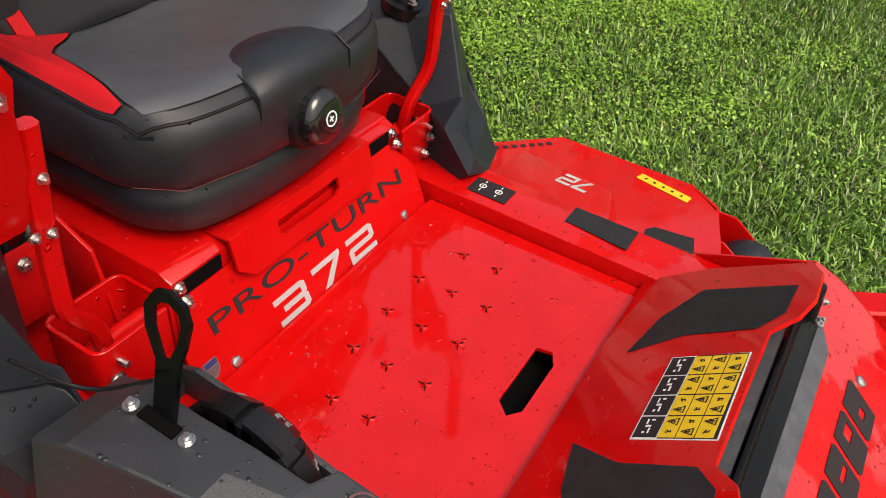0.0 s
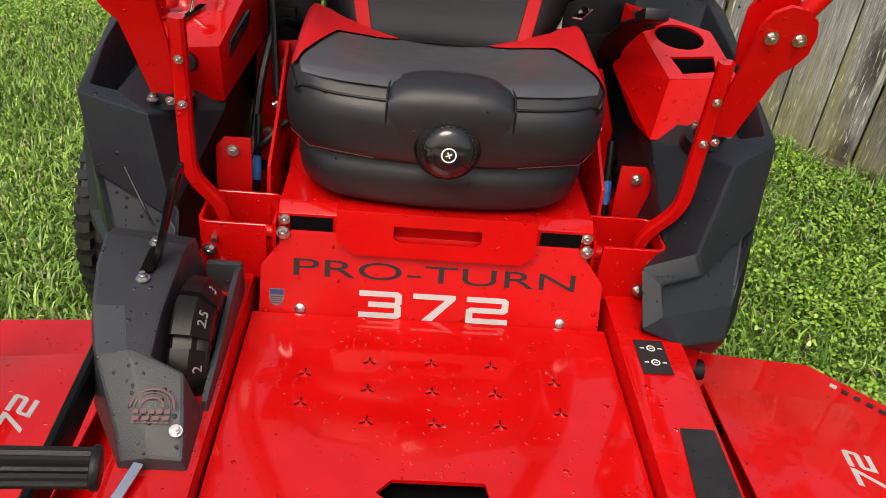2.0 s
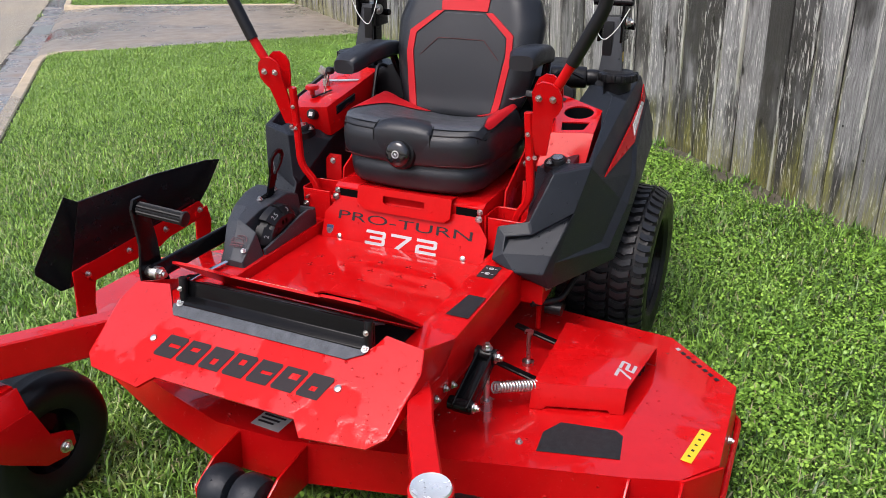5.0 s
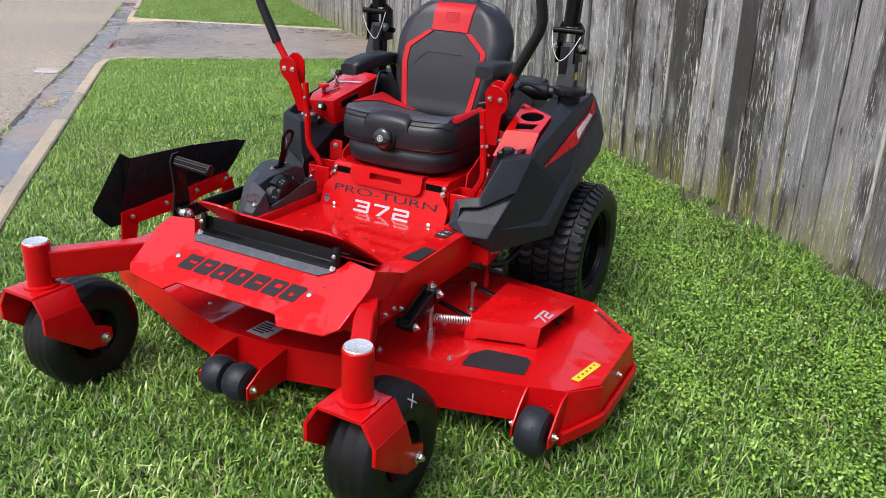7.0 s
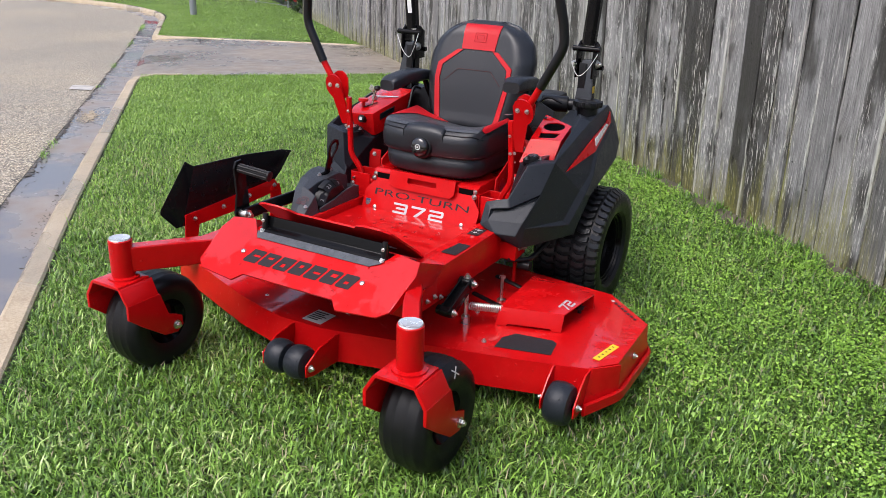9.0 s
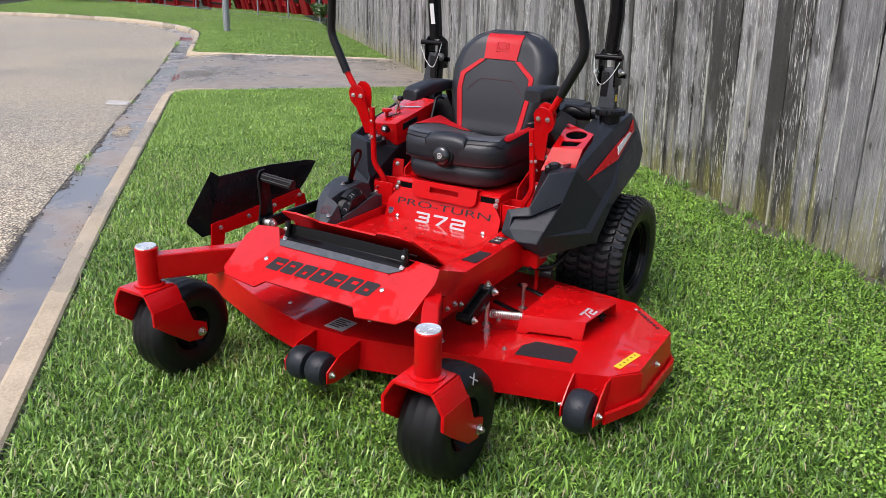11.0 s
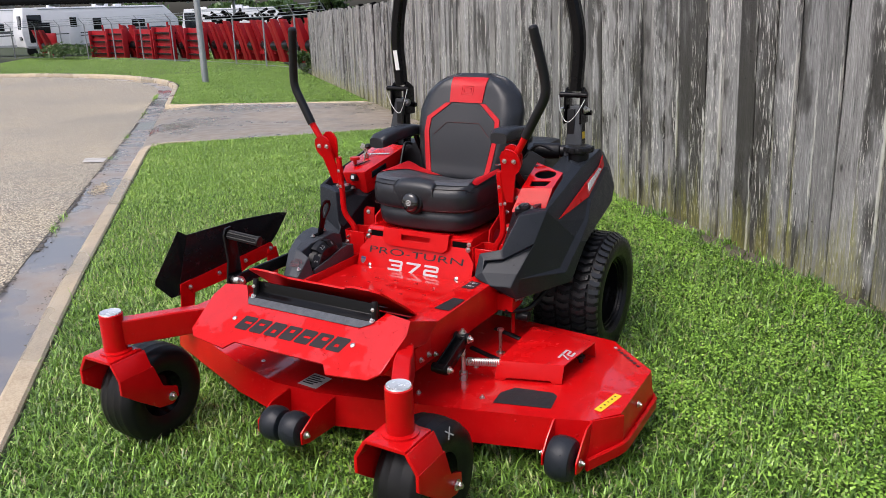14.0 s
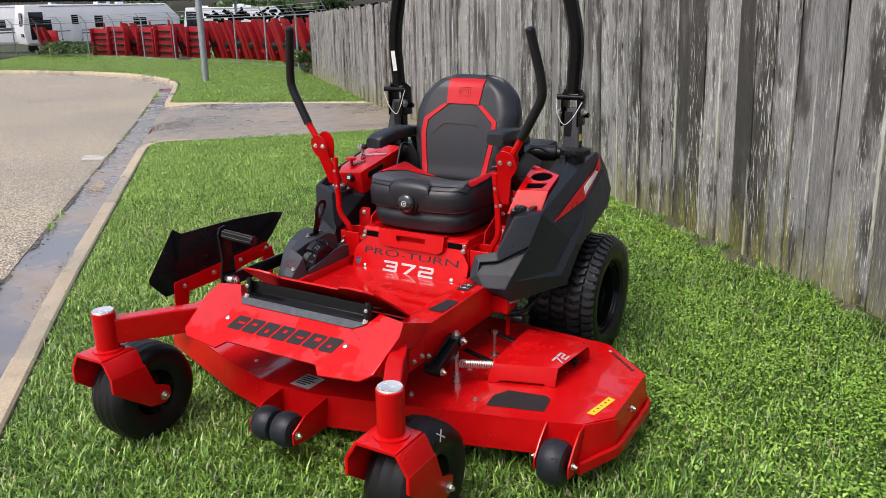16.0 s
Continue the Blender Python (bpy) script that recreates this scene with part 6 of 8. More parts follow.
# --- steering levers ---
def steering_lever(sx):
    X = lambda *p: (sx * p[0], p[1], p[2])
    bm = bm_new()
    sweep(bm, rounded([X(0.316, 1.02, 0.475), X(0.318, 1.015, 0.54), X(0.361, 1.000, 0.60), X(0.358, 0.993, 0.71), X(0.354, 0.979, 0.835)], 0.03), rect(0.021, 0.018))
    low = part("steering_lever", bm, RED, mower, "red control lever with a black foam grip")
    front = [(0.374, 0.722), (0.400, 0.722), (0.415, 0.795), (0.422, 0.828), (0.436, 0.842), (0.446, 0.860), (0.446, 0.886), (0.438, 0.906), (0.420, 0.919), (0.398, 0.922), (0.380, 0.912), (0.370, 0.893), (0.372, 0.862), (0.366, 0.80), (0.366, 0.735)]
    rear = [(0.372, 0.83), (0.366, 0.865), (0.365, 0.903), (0.375, 0.921), (0.393, 0.932), (0.413, 0.930), (0.429, 0.917), (0.438, 0.898), (0.436, 0.865), (0.422, 0.835), (0.40, 0.82)]
    for outline, y0, lean in ((front, 0.0, -0.27), (rear, 0.036, -0.1)):
        bm = bm_new()
        sheet(bm, [(sx * x, (z - 0.88) * 1.03) for x, z in outline], 0.006, frame_of((0, 0.952 + y0, 0.88), (1, 0, 0), (0, lean, 1)))
        part("lever_plate", bm, RED, low, "red drilled lever plate")
    for x in (0.388, 0.424):
        bolt(low, X(x, 0.9505, 0.880), (0, -1, -0.2), 0.86)
    for x, y, z in ((0.355, 0.975, 0.78), (0.357, 0.983, 0.715), (0.373, 0.985, 0.718)):
        bolt(low, X(x, y, z), (0, -1, -0.2), 0.62)
    RING = (0.424, 1.108, 0.662)
    # rubber ring with a steel collar where the plates enter the fender
    bm = bm_new()
    lathe(bm, [(0.020, -0.03), (0.029, -0.03), (0.029, -0.004), (0.026, -0.001), (0.021, -0.001), (0.020, -0.006)], Matrix.Translation(X(*RING)), 28)
    collar = part("rubber_ring", bm, DARK_PLASTIC, low, "black rubber ring round the lever shaft")
    bm = bm_new()
    lathe(bm, [(0.0, -0.02), (0.019, -0.02), (0.019, -0.004), (0.010, -0.002), (0.007, 0.004), (0.0, 0.004)], Matrix.Translation(X(*RING)), 20)
    part("shaft_collar", bm, STEEL, collar, "zinc steel collar")
    bm = bm_new()
    sweep(bm, rounded([X(0.408, 0.972, 0.872), X(0.466, 0.961, 0.973), X(0.488, 0.962, 1.015)], 0.02), ring(0.0125, 14))
    part("lever_tube", bm, RED, low)
    bm = bm_new()
    path = rounded([X(0.462, 0.961, 0.965), X(0.538, 0.960, 1.11), X(0.53, 0.955, 1.18), X(0.50, 0.932, 1.325)], 0.09, 8)
    sweep(bm, path, ring(0.0165, 16))
    lathe(bm, [(0.0165, 0.0), (0.014, 0.006), (0.008, 0.009), (0.0, 0.01)], Matrix.Translation(path[-1]) @ (Vector(path[-1]) - Vector(path[-2])).to_track_quat("Z", "Y").to_matrix().to_4x4(), 16)
    part("foam_grip", bm, DARK_PLASTIC, low, "black foam grip")
    # open bracket at the foot: one bent strip round a floor plate
    bm = bm_new()
    strip = rounded([X(0.241, 0.984, 0.488), X(0.241, 1.072, 0.488), X(0.349, 1.072, 0.488), X(0.349, 0.981, 0.488), X(0.252, 0.981, 0.488)], 0.016)
    sweep(bm, strip, rect(0.0055, 0.096, 0.001))
    prism(bm, [(sx * x, y) for x, y in ((0.243, 0.983), (0.348, 0.983), (0.348, 1.071), (0.243, 1.071))], "z", 0.441, 0.446, 0)
    tray = part("lever_bracket", bm, RED, mower, "red open steel lever bracket")
    bm = bm_new()
    rod(bm, X(0.246, 1.03, 0.492), X(0.344, 1.03, 0.492), 0.011, 14)
    part("pivot_tube", bm, RED_DRY, tray)
    for p, d in (((0.335, 0.977, 0.488), (0, -1, 0)), ((0.32, 0.977, 0.462), (0, -1, 0)), ((0.226, 0.975, 0.528), (0, -1, 0))):
        bolt(tray, X(*p), d, 1.0)
    bm = bm_new()
    rod(bm, X(0.325, 0.965, 0.512), X(0.33, 1.0, 0.516), 0.0045, 8)
    part("stop_bolt", bm, STEEL, tray)
    return low


steering_lever(1)
steering_lever(-1)

# --- folding roll bar ---
roll_bm = bm_new()
path = [(-0.415, 1.55, 1.06), (-0.43, 1.545, 1.27), (-0.365, 1.53, 1.56), (-0.30, 1.53, 1.73), (0.30, 1.53, 1.73), (0.365, 1.53, 1.56), (0.43, 1.545, 1.27), (0.415, 1.55, 1.06)]
sweep(roll_bm, rounded(path, 0.08, 6), rect(0.052, 0.052, 0.012))
roll = part("roll_bar", roll_bm, BLACK, mower, "black folding roll bar with pins and lanyards")
for sx in (1, -1):
    bm = bm_new()
    sweep(bm, [(sx * 0.43, 1.57, 0.45), (sx * 0.42, 1.565, 1.0)], rect(0.05, 0.05, 0.006))
    post_ = part("lower_post", bm, BLACK, roll)
    # face plate in the paler plastic, so it looks lit by the sky
    bm = bm_new()
    plate3(bm, [(sx * 0.388, 1.505, 0.80), (sx * 0.468, 1.505, 0.80), (sx * 0.452, 1.53, 0.93), (sx * 0.440, 1.538, 1.0), (sx * 0.400, 1.538, 1.0), (sx * 0.398, 1.53, 0.93)], 0.012, 0.003)
    part("post_face", bm, PLASTIC_LIT, post_, "satin dark face plate of the post, paled for sky reflection")
    bm = bm_new()
    for k in (-1, 1):
        plate3(bm, [(sx * (0.416 + k * 0.034), 1.515, 0.93), (sx * (0.416 + k * 0.034), 1.515, 1.05), (sx * (0.416 + k * 0.034), 1.55, 1.075), (sx * (0.416 + k * 0.034), 1.595, 1.05), (sx * (0.416 + k * 0.034), 1.60, 0.93)], 0.008, 0.003)
    rod(bm, (sx * 0.36, 1.525, 1.045), (sx * 0.475, 1.525, 1.045), 0.011, 12)
    rod(bm, (sx * 0.36, 1.58, 0.97), (sx * 0.475, 1.58, 0.97), 0.010, 12)
    hinge = part("hinge_bracket", bm, BLACK, roll)
    bolt(hinge, (sx * 0.456, 1.55, 0.985), (sx, 0, 0), 1.6)
    bolt(hinge, (sx * 0.376, 1.53, 0.985), (-sx, -0.6, 0), 1.6)
    bm = bm_new()
    sweep(bm, rounded([(sx * 0.36, 1.51, 1.045), (sx * 0.372, 1.495, 0.98), (sx * 0.40, 1.50, 0.93), (sx * 0.44, 1.50, 0.97), (sx * 0.47, 1.51, 1.03)], 0.03), ring(0.0014, 6))
    part("lanyard", bm, WHITE, roll, "pale cable lanyard")
    bm = bm_new()
    plate3(bm, [(sx * 0.395, 1.519, 0.87), (sx * 0.425, 1.519, 0.87), (sx * 0.425, 1.520, 0.99), (sx * 0.395, 1.520, 0.99)], 0.006, 0.002)
    part("latch_plate", bm, DARK_PLASTIC, roll, "dull black latch plate")

bm = bm_new()
plate3(bm, [(-0.432, 1.5175, 1.212), (-0.412, 1.5175, 1.214), (-0.404, 1.5225, 1.128), (-0.424, 1.5225, 1.126)], 0.001, 0)
part("sticker", bm, WHITE, roll, "narrow white sticker")
bm = bm_new()
plate3(bm, [(0.4478, 1.545, 0.895), (0.4478, 1.575, 0.895), (0.4498, 1.575, 0.868), (0.4498, 1.545, 0.868)], 0.001, 0)
part("sticker", bm, YELLOW, roll, "yellow warning sticker")

# --- engine and frame behind the seat ---
bm = bm_new()
box(bm, (0, 1.72, 0.66), (0.46, 0.34, 0.30), bevel=0.03)
rod(bm, (0, 1.72, 0.80), (0, 1.72, 0.87), 0.15, 28, 0.13, 0.02)
rod(bm, (0.22, 1.58, 0.80), (0.33, 1.61, 0.80), 0.034, 20, bevel=0.006)
rod(bm, (0.33, 1.61, 0.80), (0.37, 1.62, 0.80), 0.026, 20, bevel=0.004)
engine = part("engine", bm, DARK_PLASTIC, mower, "black engine shroud and air filter")
bm = bm_new()
box(bm, (0, 1.5, 0.42), (0.5, 0.6, 0.22), bevel=0.01)
part("rear_frame", bm, RED_DRY, mower, "red rear frame")
for sx in (1, -1):
    bm = bm_new()
    plate3(bm, [(sx * 0.262, 1.06, 0.47), (sx * 0.262, 1.30, 0.47), (sx * 0.262, 1.38, 0.66), (sx * 0.262, 1.30, 0.70), (sx * 0.262, 1.2, 0.64), (sx * 0.262, 1.08, 0.58)], 0.006, 0.002)
    pan = part("inner_panel", bm, RED_DRY, mower, "red inner side panel")
    bolt(pan, (sx * 0.266, 1.22, 0.62), (sx, 0, 0), 0.9)
    bm = bm_new()
    rod(bm, (sx * 0.30, 1.16, 0.46), (sx * 0.30, 1.22, 0.60), 0.0065, 14)
    damper = part("damper", bm, DARK_PLASTIC, mower, "slim black and blue lever damper")
    bm = bm_new()
    rod(bm, (sx * 0.30, 1.176, 0.50), (sx * 0.30, 1.192, 0.538), 0.0075, 14)
    part("damper_band", bm, BLUE, damper)
# dark frame walls that close the space beside the seat
for sx in (1, -1):
    bm = bm_new()
    box(bm, (sx * 0.298, 1.40, 0.52), (0.075, 0.02, 0.42), bevel=0.004)
    box(bm, (sx * 0.29, 1.36, 0.45), (0.06, 0.07, 0.16), bevel=0.01)
    part("frame_wall", bm, DARK_PLASTIC, mower, "black frame wall beside the seat")
    bm = bm_new()
    plate3(bm, [(sx * 0.232, 1.30, 0.47), (sx * 0.325, 1.31, 0.47), (sx * 0.325, 1.315, 0.58), (sx * (0.285 if sx > 0 else 0.315), 1.32, 0.69), (sx * 0.232, 1.32, 0.70)], 0.006, 0.002)
    up = part("frame_upright", bm, RED_DRY, mower, "red steel upright beside the seat")
    bolt(up, (sx * 0.268, 1.314, 0.655), (0, -1, 0.1), 1.0)
    bolt(up, (sx * 0.30, 1.303, 0.53), (0, -1, 0.1), 1.0)
    bm = bm_new()
    plate3(bm, [(sx * 0.235, 1.40, 0.55), (sx * 0.345, 1.40, 0.55), (sx * 0.345, 1.42, 0.80), (sx * 0.25, 1.43, 0.84), (sx * 0.215, 1.42, 0.78)], 0.01, 0.003)
    part("bulkhead", bm, DARK_PLASTIC, mower, "black bulkhead before the engine")
    bm = bm_new()
    plate3(bm, [(sx * 0.296, 1.118, 0.50), (sx * 0.352, 1.118, 0.50), (sx * 0.352, 1.124, 0.585), (sx * 0.338, 1.125, 0.602), (sx * 0.296, 1.125, 0.602)], 0.005, 0.002)
    stop = part("stop_plate", bm, RED_DRY, mower, "red steel plate behind the lever foot")
    bolt(stop, (sx * 0.324, 1.1185, 0.582), (0, -1, 0.1), 0.9)
    for z_, r_ in ((0.70, 0.008),) if sx < 0 else ():
        bm = bm_new()
        sweep(bm, rounded([(sx * 0.25, 1.385, z_), (sx * 0.285, 1.33, z_ + 0.03), (sx * 0.30, 1.26, z_ - 0.04), (sx * 0.31, 1.22, z_ - 0.14)], 0.04), ring(r_, 8))
        part("hose", bm, DARK_PLASTIC, mower, "black hose beside the seat")
# axle beam and hydro housings under the fenders
bm = bm_new()
box(bm, (0, 1.47, 0.30), (0.82, 0.12, 0.12), bevel=0.02)
part("axle", bm, BLACK, mower, "black axle housing")

# --- discharge chute, folded up on its hinge ---
bm = bm_new()
plate3(bm, [(-0.744, 0.512, 0.588), (-0.755, 0.80, 0.575), (-0.768, 1.05, 0.547), (-0.772, 1.114, 0.530), (-0.755, 1.02, 0.46), (-0.748, 0.93, 0.402), (-0.742, 0.66, 0.375), (-0.74, 0.43, 0.368)], 0.006, 0.0015)
chute = part("chute_flap", bm, plain("black_flap", (0.008, 0.006, 0.007), 0.25, 0, 0.3, 15, 0.1), mower, "raised glossy black discharge chute flap")
bm = bm_new()
plate3(bm, [(-0.75, 0.478, 0.612), (-0.744, 0.512, 0.588), (-0.74, 0.43, 0.368), (-0.76, 0.418, 0.360), (-0.80, 0.383, 0.415), (-0.80, 0.385, 0.432)], 0.006, 0.0015)
part("folded_wing", bm, BLACK, chute, "folded black end of the flap")
bm = bm_new()
plate3(bm, [(-0.733, 0.462, 0.412), (-0.742, 0.96, 0.438), (-0.742, 0.975, 0.42), (-0.735, 0.97, 0.385), (-0.732, 0.80, 0.375), (-0.731, 0.76, 0.362), (-0.729, 0.5, 0.36)], 0.006, 0.0015)
for y0, y1 in ((0.445, 0.50), (0.93, 0.985)):
    plate3(bm, [(-0.735, y0, 0.41), (-0.735, y1, 0.415), (-0.735, y1 + 0.012, 0.36), (-0.74, y1, 0.29), (-0.745, y1, 0.20), (-0.745, y0, 0.20), (-0.74, y0 - 0.005, 0.30)], 0.006, 0.0015)
plate3(bm, [(-0.80, 0.42, 0.212), (-0.72, 0.44, 0.212), (-0.72, 0.62, 0.225), (-0.80, 0.60, 0.225)], 0.006, 0.001)
hinge_bar = part("chute_hinge", bm, RED, mower, "red bolted chute hinge strip and brackets")
for y in (0.487, 0.64, 0.79, 0.945):
    bolt(hinge_bar, (-0.729, y, 0.388 + (y - 0.487) * 0.06), (1, 0, 0), 0.95)
for y, z in ((0.47, 0.24), (0.955, 0.25)):
    bolt(hinge_bar, (-0.738, y, z), (1, 0, 0), 0.95)

# --- deck lift pedal ---
bm = bm_new()
plate3(bm, [(-0.418, 0.39, 0.385), (-0.418, 0.385, 0.50), (-0.421, 0.40, 0.56), (-0.417, 0.388, 0.66), (-0.417, 0.398, 0.682), (-0.417, 0.425, 0.684), (-0.417, 0.438, 0.668), (-0.421, 0.455, 0.56), (-0.418, 0.455, 0.50), (-0.418, 0.49, 0.40)], 0.009, 0.002)
pedal = part("lift_pedal", bm, BLACK, mower, "black steel deck lift pedal with a ribbed grip")
bm = bm_new()
a, b = Vector((-0.412, 0.411, 0.658)), Vector((-0.298, 0.429, 0.643))
star = []
for i in range(36):
    ang = 2 * math.pi * i / 36
    r_ = 0.0165 if i % 3 else 0.0138
    star.append((r_ * math.cos(ang), r_ * math.sin(ang)))
sweep(bm, [a, b], star)
part("pedal_grip", bm, RUBBER, pedal, "ribbed black rubber grip")
bm = bm_new()
rod(bm, b, b + (b - a).normalized() * 0.008, 0.0185, 24, bevel=0.003)
part("grip_end", bm, RUBBER, pedal)
bm = bm_new()
sweep(bm, [(-0.402, 0.405, 0.489), (-0.408, 0.56, 0.487), (-0.416, 0.72, 0.482), (-0.43, 0.93, 0.475)], rect(0.012, 0.045, 0.003))
part("lift_arm", bm, BLACK, pedal, "black flat lift arm")
bm = bm_new()
rod(bm, (-0.418, 0.413, 0.491), (-0.385, 0.413, 0.491), 0.017, 20, bevel=0.002)
part("bushing", bm, STEEL, pedal)
bolt(pedal, (-0.385, 0.413, 0.491), (1, 0, 0), 1.7)
bm = bm_new()
sweep(bm, [(-0.331, 0.595, 0.456), (-0.352, 0.50, 0.452), (-0.378, 0.39, 0.43)], rect(0.012, 0.004, 0.001))
part("link_strip", bm, CHROME, mower, "bright flat steel link")
bm = bm_new()
sweep(bm, [(-0.39, 0.56, 0.40), (-0.375, 0.50, 0.43), (-0.385, 0.44, 0.43)], rect(0.01, 0.04, 0.002))
part("lift_bracket", bm, BLACK, mower, "black lift bracket")

# --- height selector housing ---
SEL = [
    (0.598, [(-0.358, 0.438), (-0.352, 0.456), (-0.322, 0.462), (-0.284, 0.460), (-0.278, 0.438)]),
    (0.625, [(-0.372, 0.438), (-0.364, 0.472), (-0.33, 0.482), (-0.287, 0.478), (-0.279, 0.438)]),
    (0.688, [(-0.41, 0.438), (-0.398, 0.515), (-0.36, 0.528), (-0.30, 0.510), (-0.28, 0.438)]),
    (0.696, [(-0.415, 0.438), (-0.402, 0.52), (-0.365, 0.532), (-0.338, 0.525), (-0.33, 0.438)]),
    (0.76, [(-0.44, 0.438), (-0.424, 0.545), (-0.385, 0.546), (-0.342, 0.538), (-0.332, 0.438)]),
    (0.83, [(-0.462, 0.438), (-0.44, 0.558), (-0.385, 0.546), (-0.345, 0.54), (-0.332, 0.438)]),
    (0.90, [(-0.475, 0.438), (-0.452, 0.556), (-0.39, 0.551), (-0.345, 0.545), (-0.33, 0.438)]),
    (0.95, [(-0.478, 0.438), (-0.458, 0.535), (-0.40, 0.53), (-0.345, 0.525), (-0.33, 0.438)]),
]
bm = bm_new()
loft(bm, [[(x, y, z) for x, z in pts] for y, pts in SEL])
bmesh.ops.recalc_face_normals(bm, faces=bm.faces)
soften(bm, list(bm.faces), 0.004, 2)
selector = part("height_selector", bm, PLASTIC_LIT, mower, "dark plastic cutting height selector, paled for sky reflection, beaded with rain", 10)
bm = bm_new()
prism(bm, [(0.69, 0.438), (0.69, 0.462), (0.78, 0.478), (0.86, 0.498), (0.905, 0.503), (0.935, 0.49), (0.935, 0.438)], "x", -0.285, -0.277, 0.002)
box(bm, (-0.305, 0.936, 0.468), (0.052, 0.014, 0.056), bevel=0.006)
part("guard_wall", bm, PLASTIC_LIT, selector)
DC = Vector((-0.306, 0.80, 0.438))
bm = bm_new()
lathe(bm, [(0.0, -0.020), (0.080, -0.020), (0.086, -0.014), (0.086, 0.012), (0.080, 0.020), (0.0, 0.020)], Matrix.Translation(DC) @ Matrix.Rotation(radians(90), 4, "Y"), 40)
dial = part("height_dial", bm, DARK_PLASTIC, selector, "black stepped height dial numbered 2, 2.5 and 3")
for txt, ang, reach in (("2", 150, 0.102), ("2.5", 111, 0.108), ("3", 75, 0.106), ("", 131, 0.094), ("", 93, 0.097), ("", 52, 0.098)):
    a0, a1 = radians(ang - (15 if txt else 11)), radians(ang + (15 if txt else 11))
    # section across the lobe: high at the middle, sloping towards the foot plate
    section = ((-0.024, 0.06), (-0.024, reach - 0.004), (-0.020, reach), (0.002, reach - 0.002), (0.021, reach - 0.024), (0.021, 0.06))
    bm = bm_new()
    rings_ = [[DC + Vector((x_, math.cos(q) * r_, math.sin(q) * r_)) for x_, r_ in section] for q in (a0 + (a1 - a0) * i / 5 for i in range(6))]
    loft(bm, rings_)
    soften(bm, list(bm.faces), 0.0015, 1)
    part("dial_step", bm, DARK_PLASTIC, dial, smooth=20)
    if txt:
        q = radians(ang)
        d = Vector((0, math.cos(q), math.sin(q)))
        face = (d * 0.019 + Vector((0.022, 0, 0))).normalized()
        run = Vector((0, math.sin(q), -math.cos(q))) * -1
        spot = DC + d * (reach - 0.013) + Vector((0.0115, 0, 0)) + face * 0.0006
        m = frame_of(spot, run * -1, face.cross(run * -1))
        words(txt, 0.019, m, DIALGREY, dial)
bm = bm_new()
m = frame_of((-0.325, 0.645, 0.494), (1, 0, 0.05), (0, 0.86, 0.5))
EM = m @ Matrix.Translation((0, 0, 0.0035))
for ro, ri in ((0.026, 0.0235), (0.0205, 0.0192), (0.014, 0.0115)):
    arc = [(k_, math.pi * q / 14) for k_, rng_ in ((ro, range(15)), (ri, range(14, -1, -1))) for q in rng_]
    sheet(bm, [(r_ * math.cos(a_), r_ * 0.85 * math.sin(a_) - 0.001) for r_, a_ in arc], 0.0005, EM)
for row_, n_ in ((-0.006, 5), (-0.0135, 4), (-0.0185, 7)):
    for q in range(n_):
        x_ = -0.022 + 0.044 * (q + 0.5) / n_
        w_, h_ = 0.032 / n_ / 2, 0.0024 if n_ < 6 else 0.0009
        sheet(bm, [(x_ - w_, row_ - h_), (x_ + w_, row_ - h_), (x_ + w_, row_ + h_), (x_ - w_, row_ + h_)], 0.0005, EM)
part("emblem_decal", bm, DULLRED, selector, "faded red arched emblem over rows of marks")
for p in ((-0.379, 0.815, 0.5465), (-0.382, 0.888, 0.5525)):
    bolt(selector, p, (0, 0, 1), 0.85)
bolt(selector, (-0.295, 0.622, 0.4815), (0.2, -0.4, 1), 0.72)
# black block on the housing paints the dark of the lever slot
bm = bm_new()
box(bm, (-0.379, 0.852, 0.5495), (0.016, 0.048, 0.004), Matrix.Rotation(radians(4), 4, "X"), 0.001)
slot_p = part("lever_slot", bm, SHADOW, selector)
bm = bm_new()
m = frame_of((-0.374, 0.0, 0.53), (0, 1, 0), (0.28, 0, 1))
sheet(bm, [(0.838, 0.0), (0.866, 0.0), (0.868, 0.085), (0.885, 0.115), (0.888, 0.14), (0.876, 0.16), (0.858, 0.165), (0.838, 0.158), (0.829, 0.14), (0.832, 0.112), (0.838, 0.09)], 0.006, m, [[(0.852, 0.088), (0.860, 0.088), (0.875, 0.118), (0.877, 0.138), (0.868, 0.150), (0.857, 0.153), (0.844, 0.147), (0.839, 0.136), (0.842, 0.113)]])
part("loop_handle", bm, BLACK, selector, "black loop handle")

# --- anti-scalp rollers on the deck ---
def roller(x0, x1, y, z, r):
    bm = bm_new()
    h = (x1 - x0) / 2
    lathe(bm, [(0.012, -h), (r * 0.62, -h), (r * 0.86, -h * 0.86), (r * 0.97, -h * 0.5), (r, 0), (r * 0.97, h * 0.5), (r * 0.86, h * 0.86), (r * 0.62, h), (0.012, h)], Matrix.Translation(((x0 + x1) / 2, y, z)) @ Matrix.Rotation(radians(90), 4, "Y"), 28)
    return part("roller_wheel", bm, PLASTIC, mower, "smooth dark anti-scalp roller")


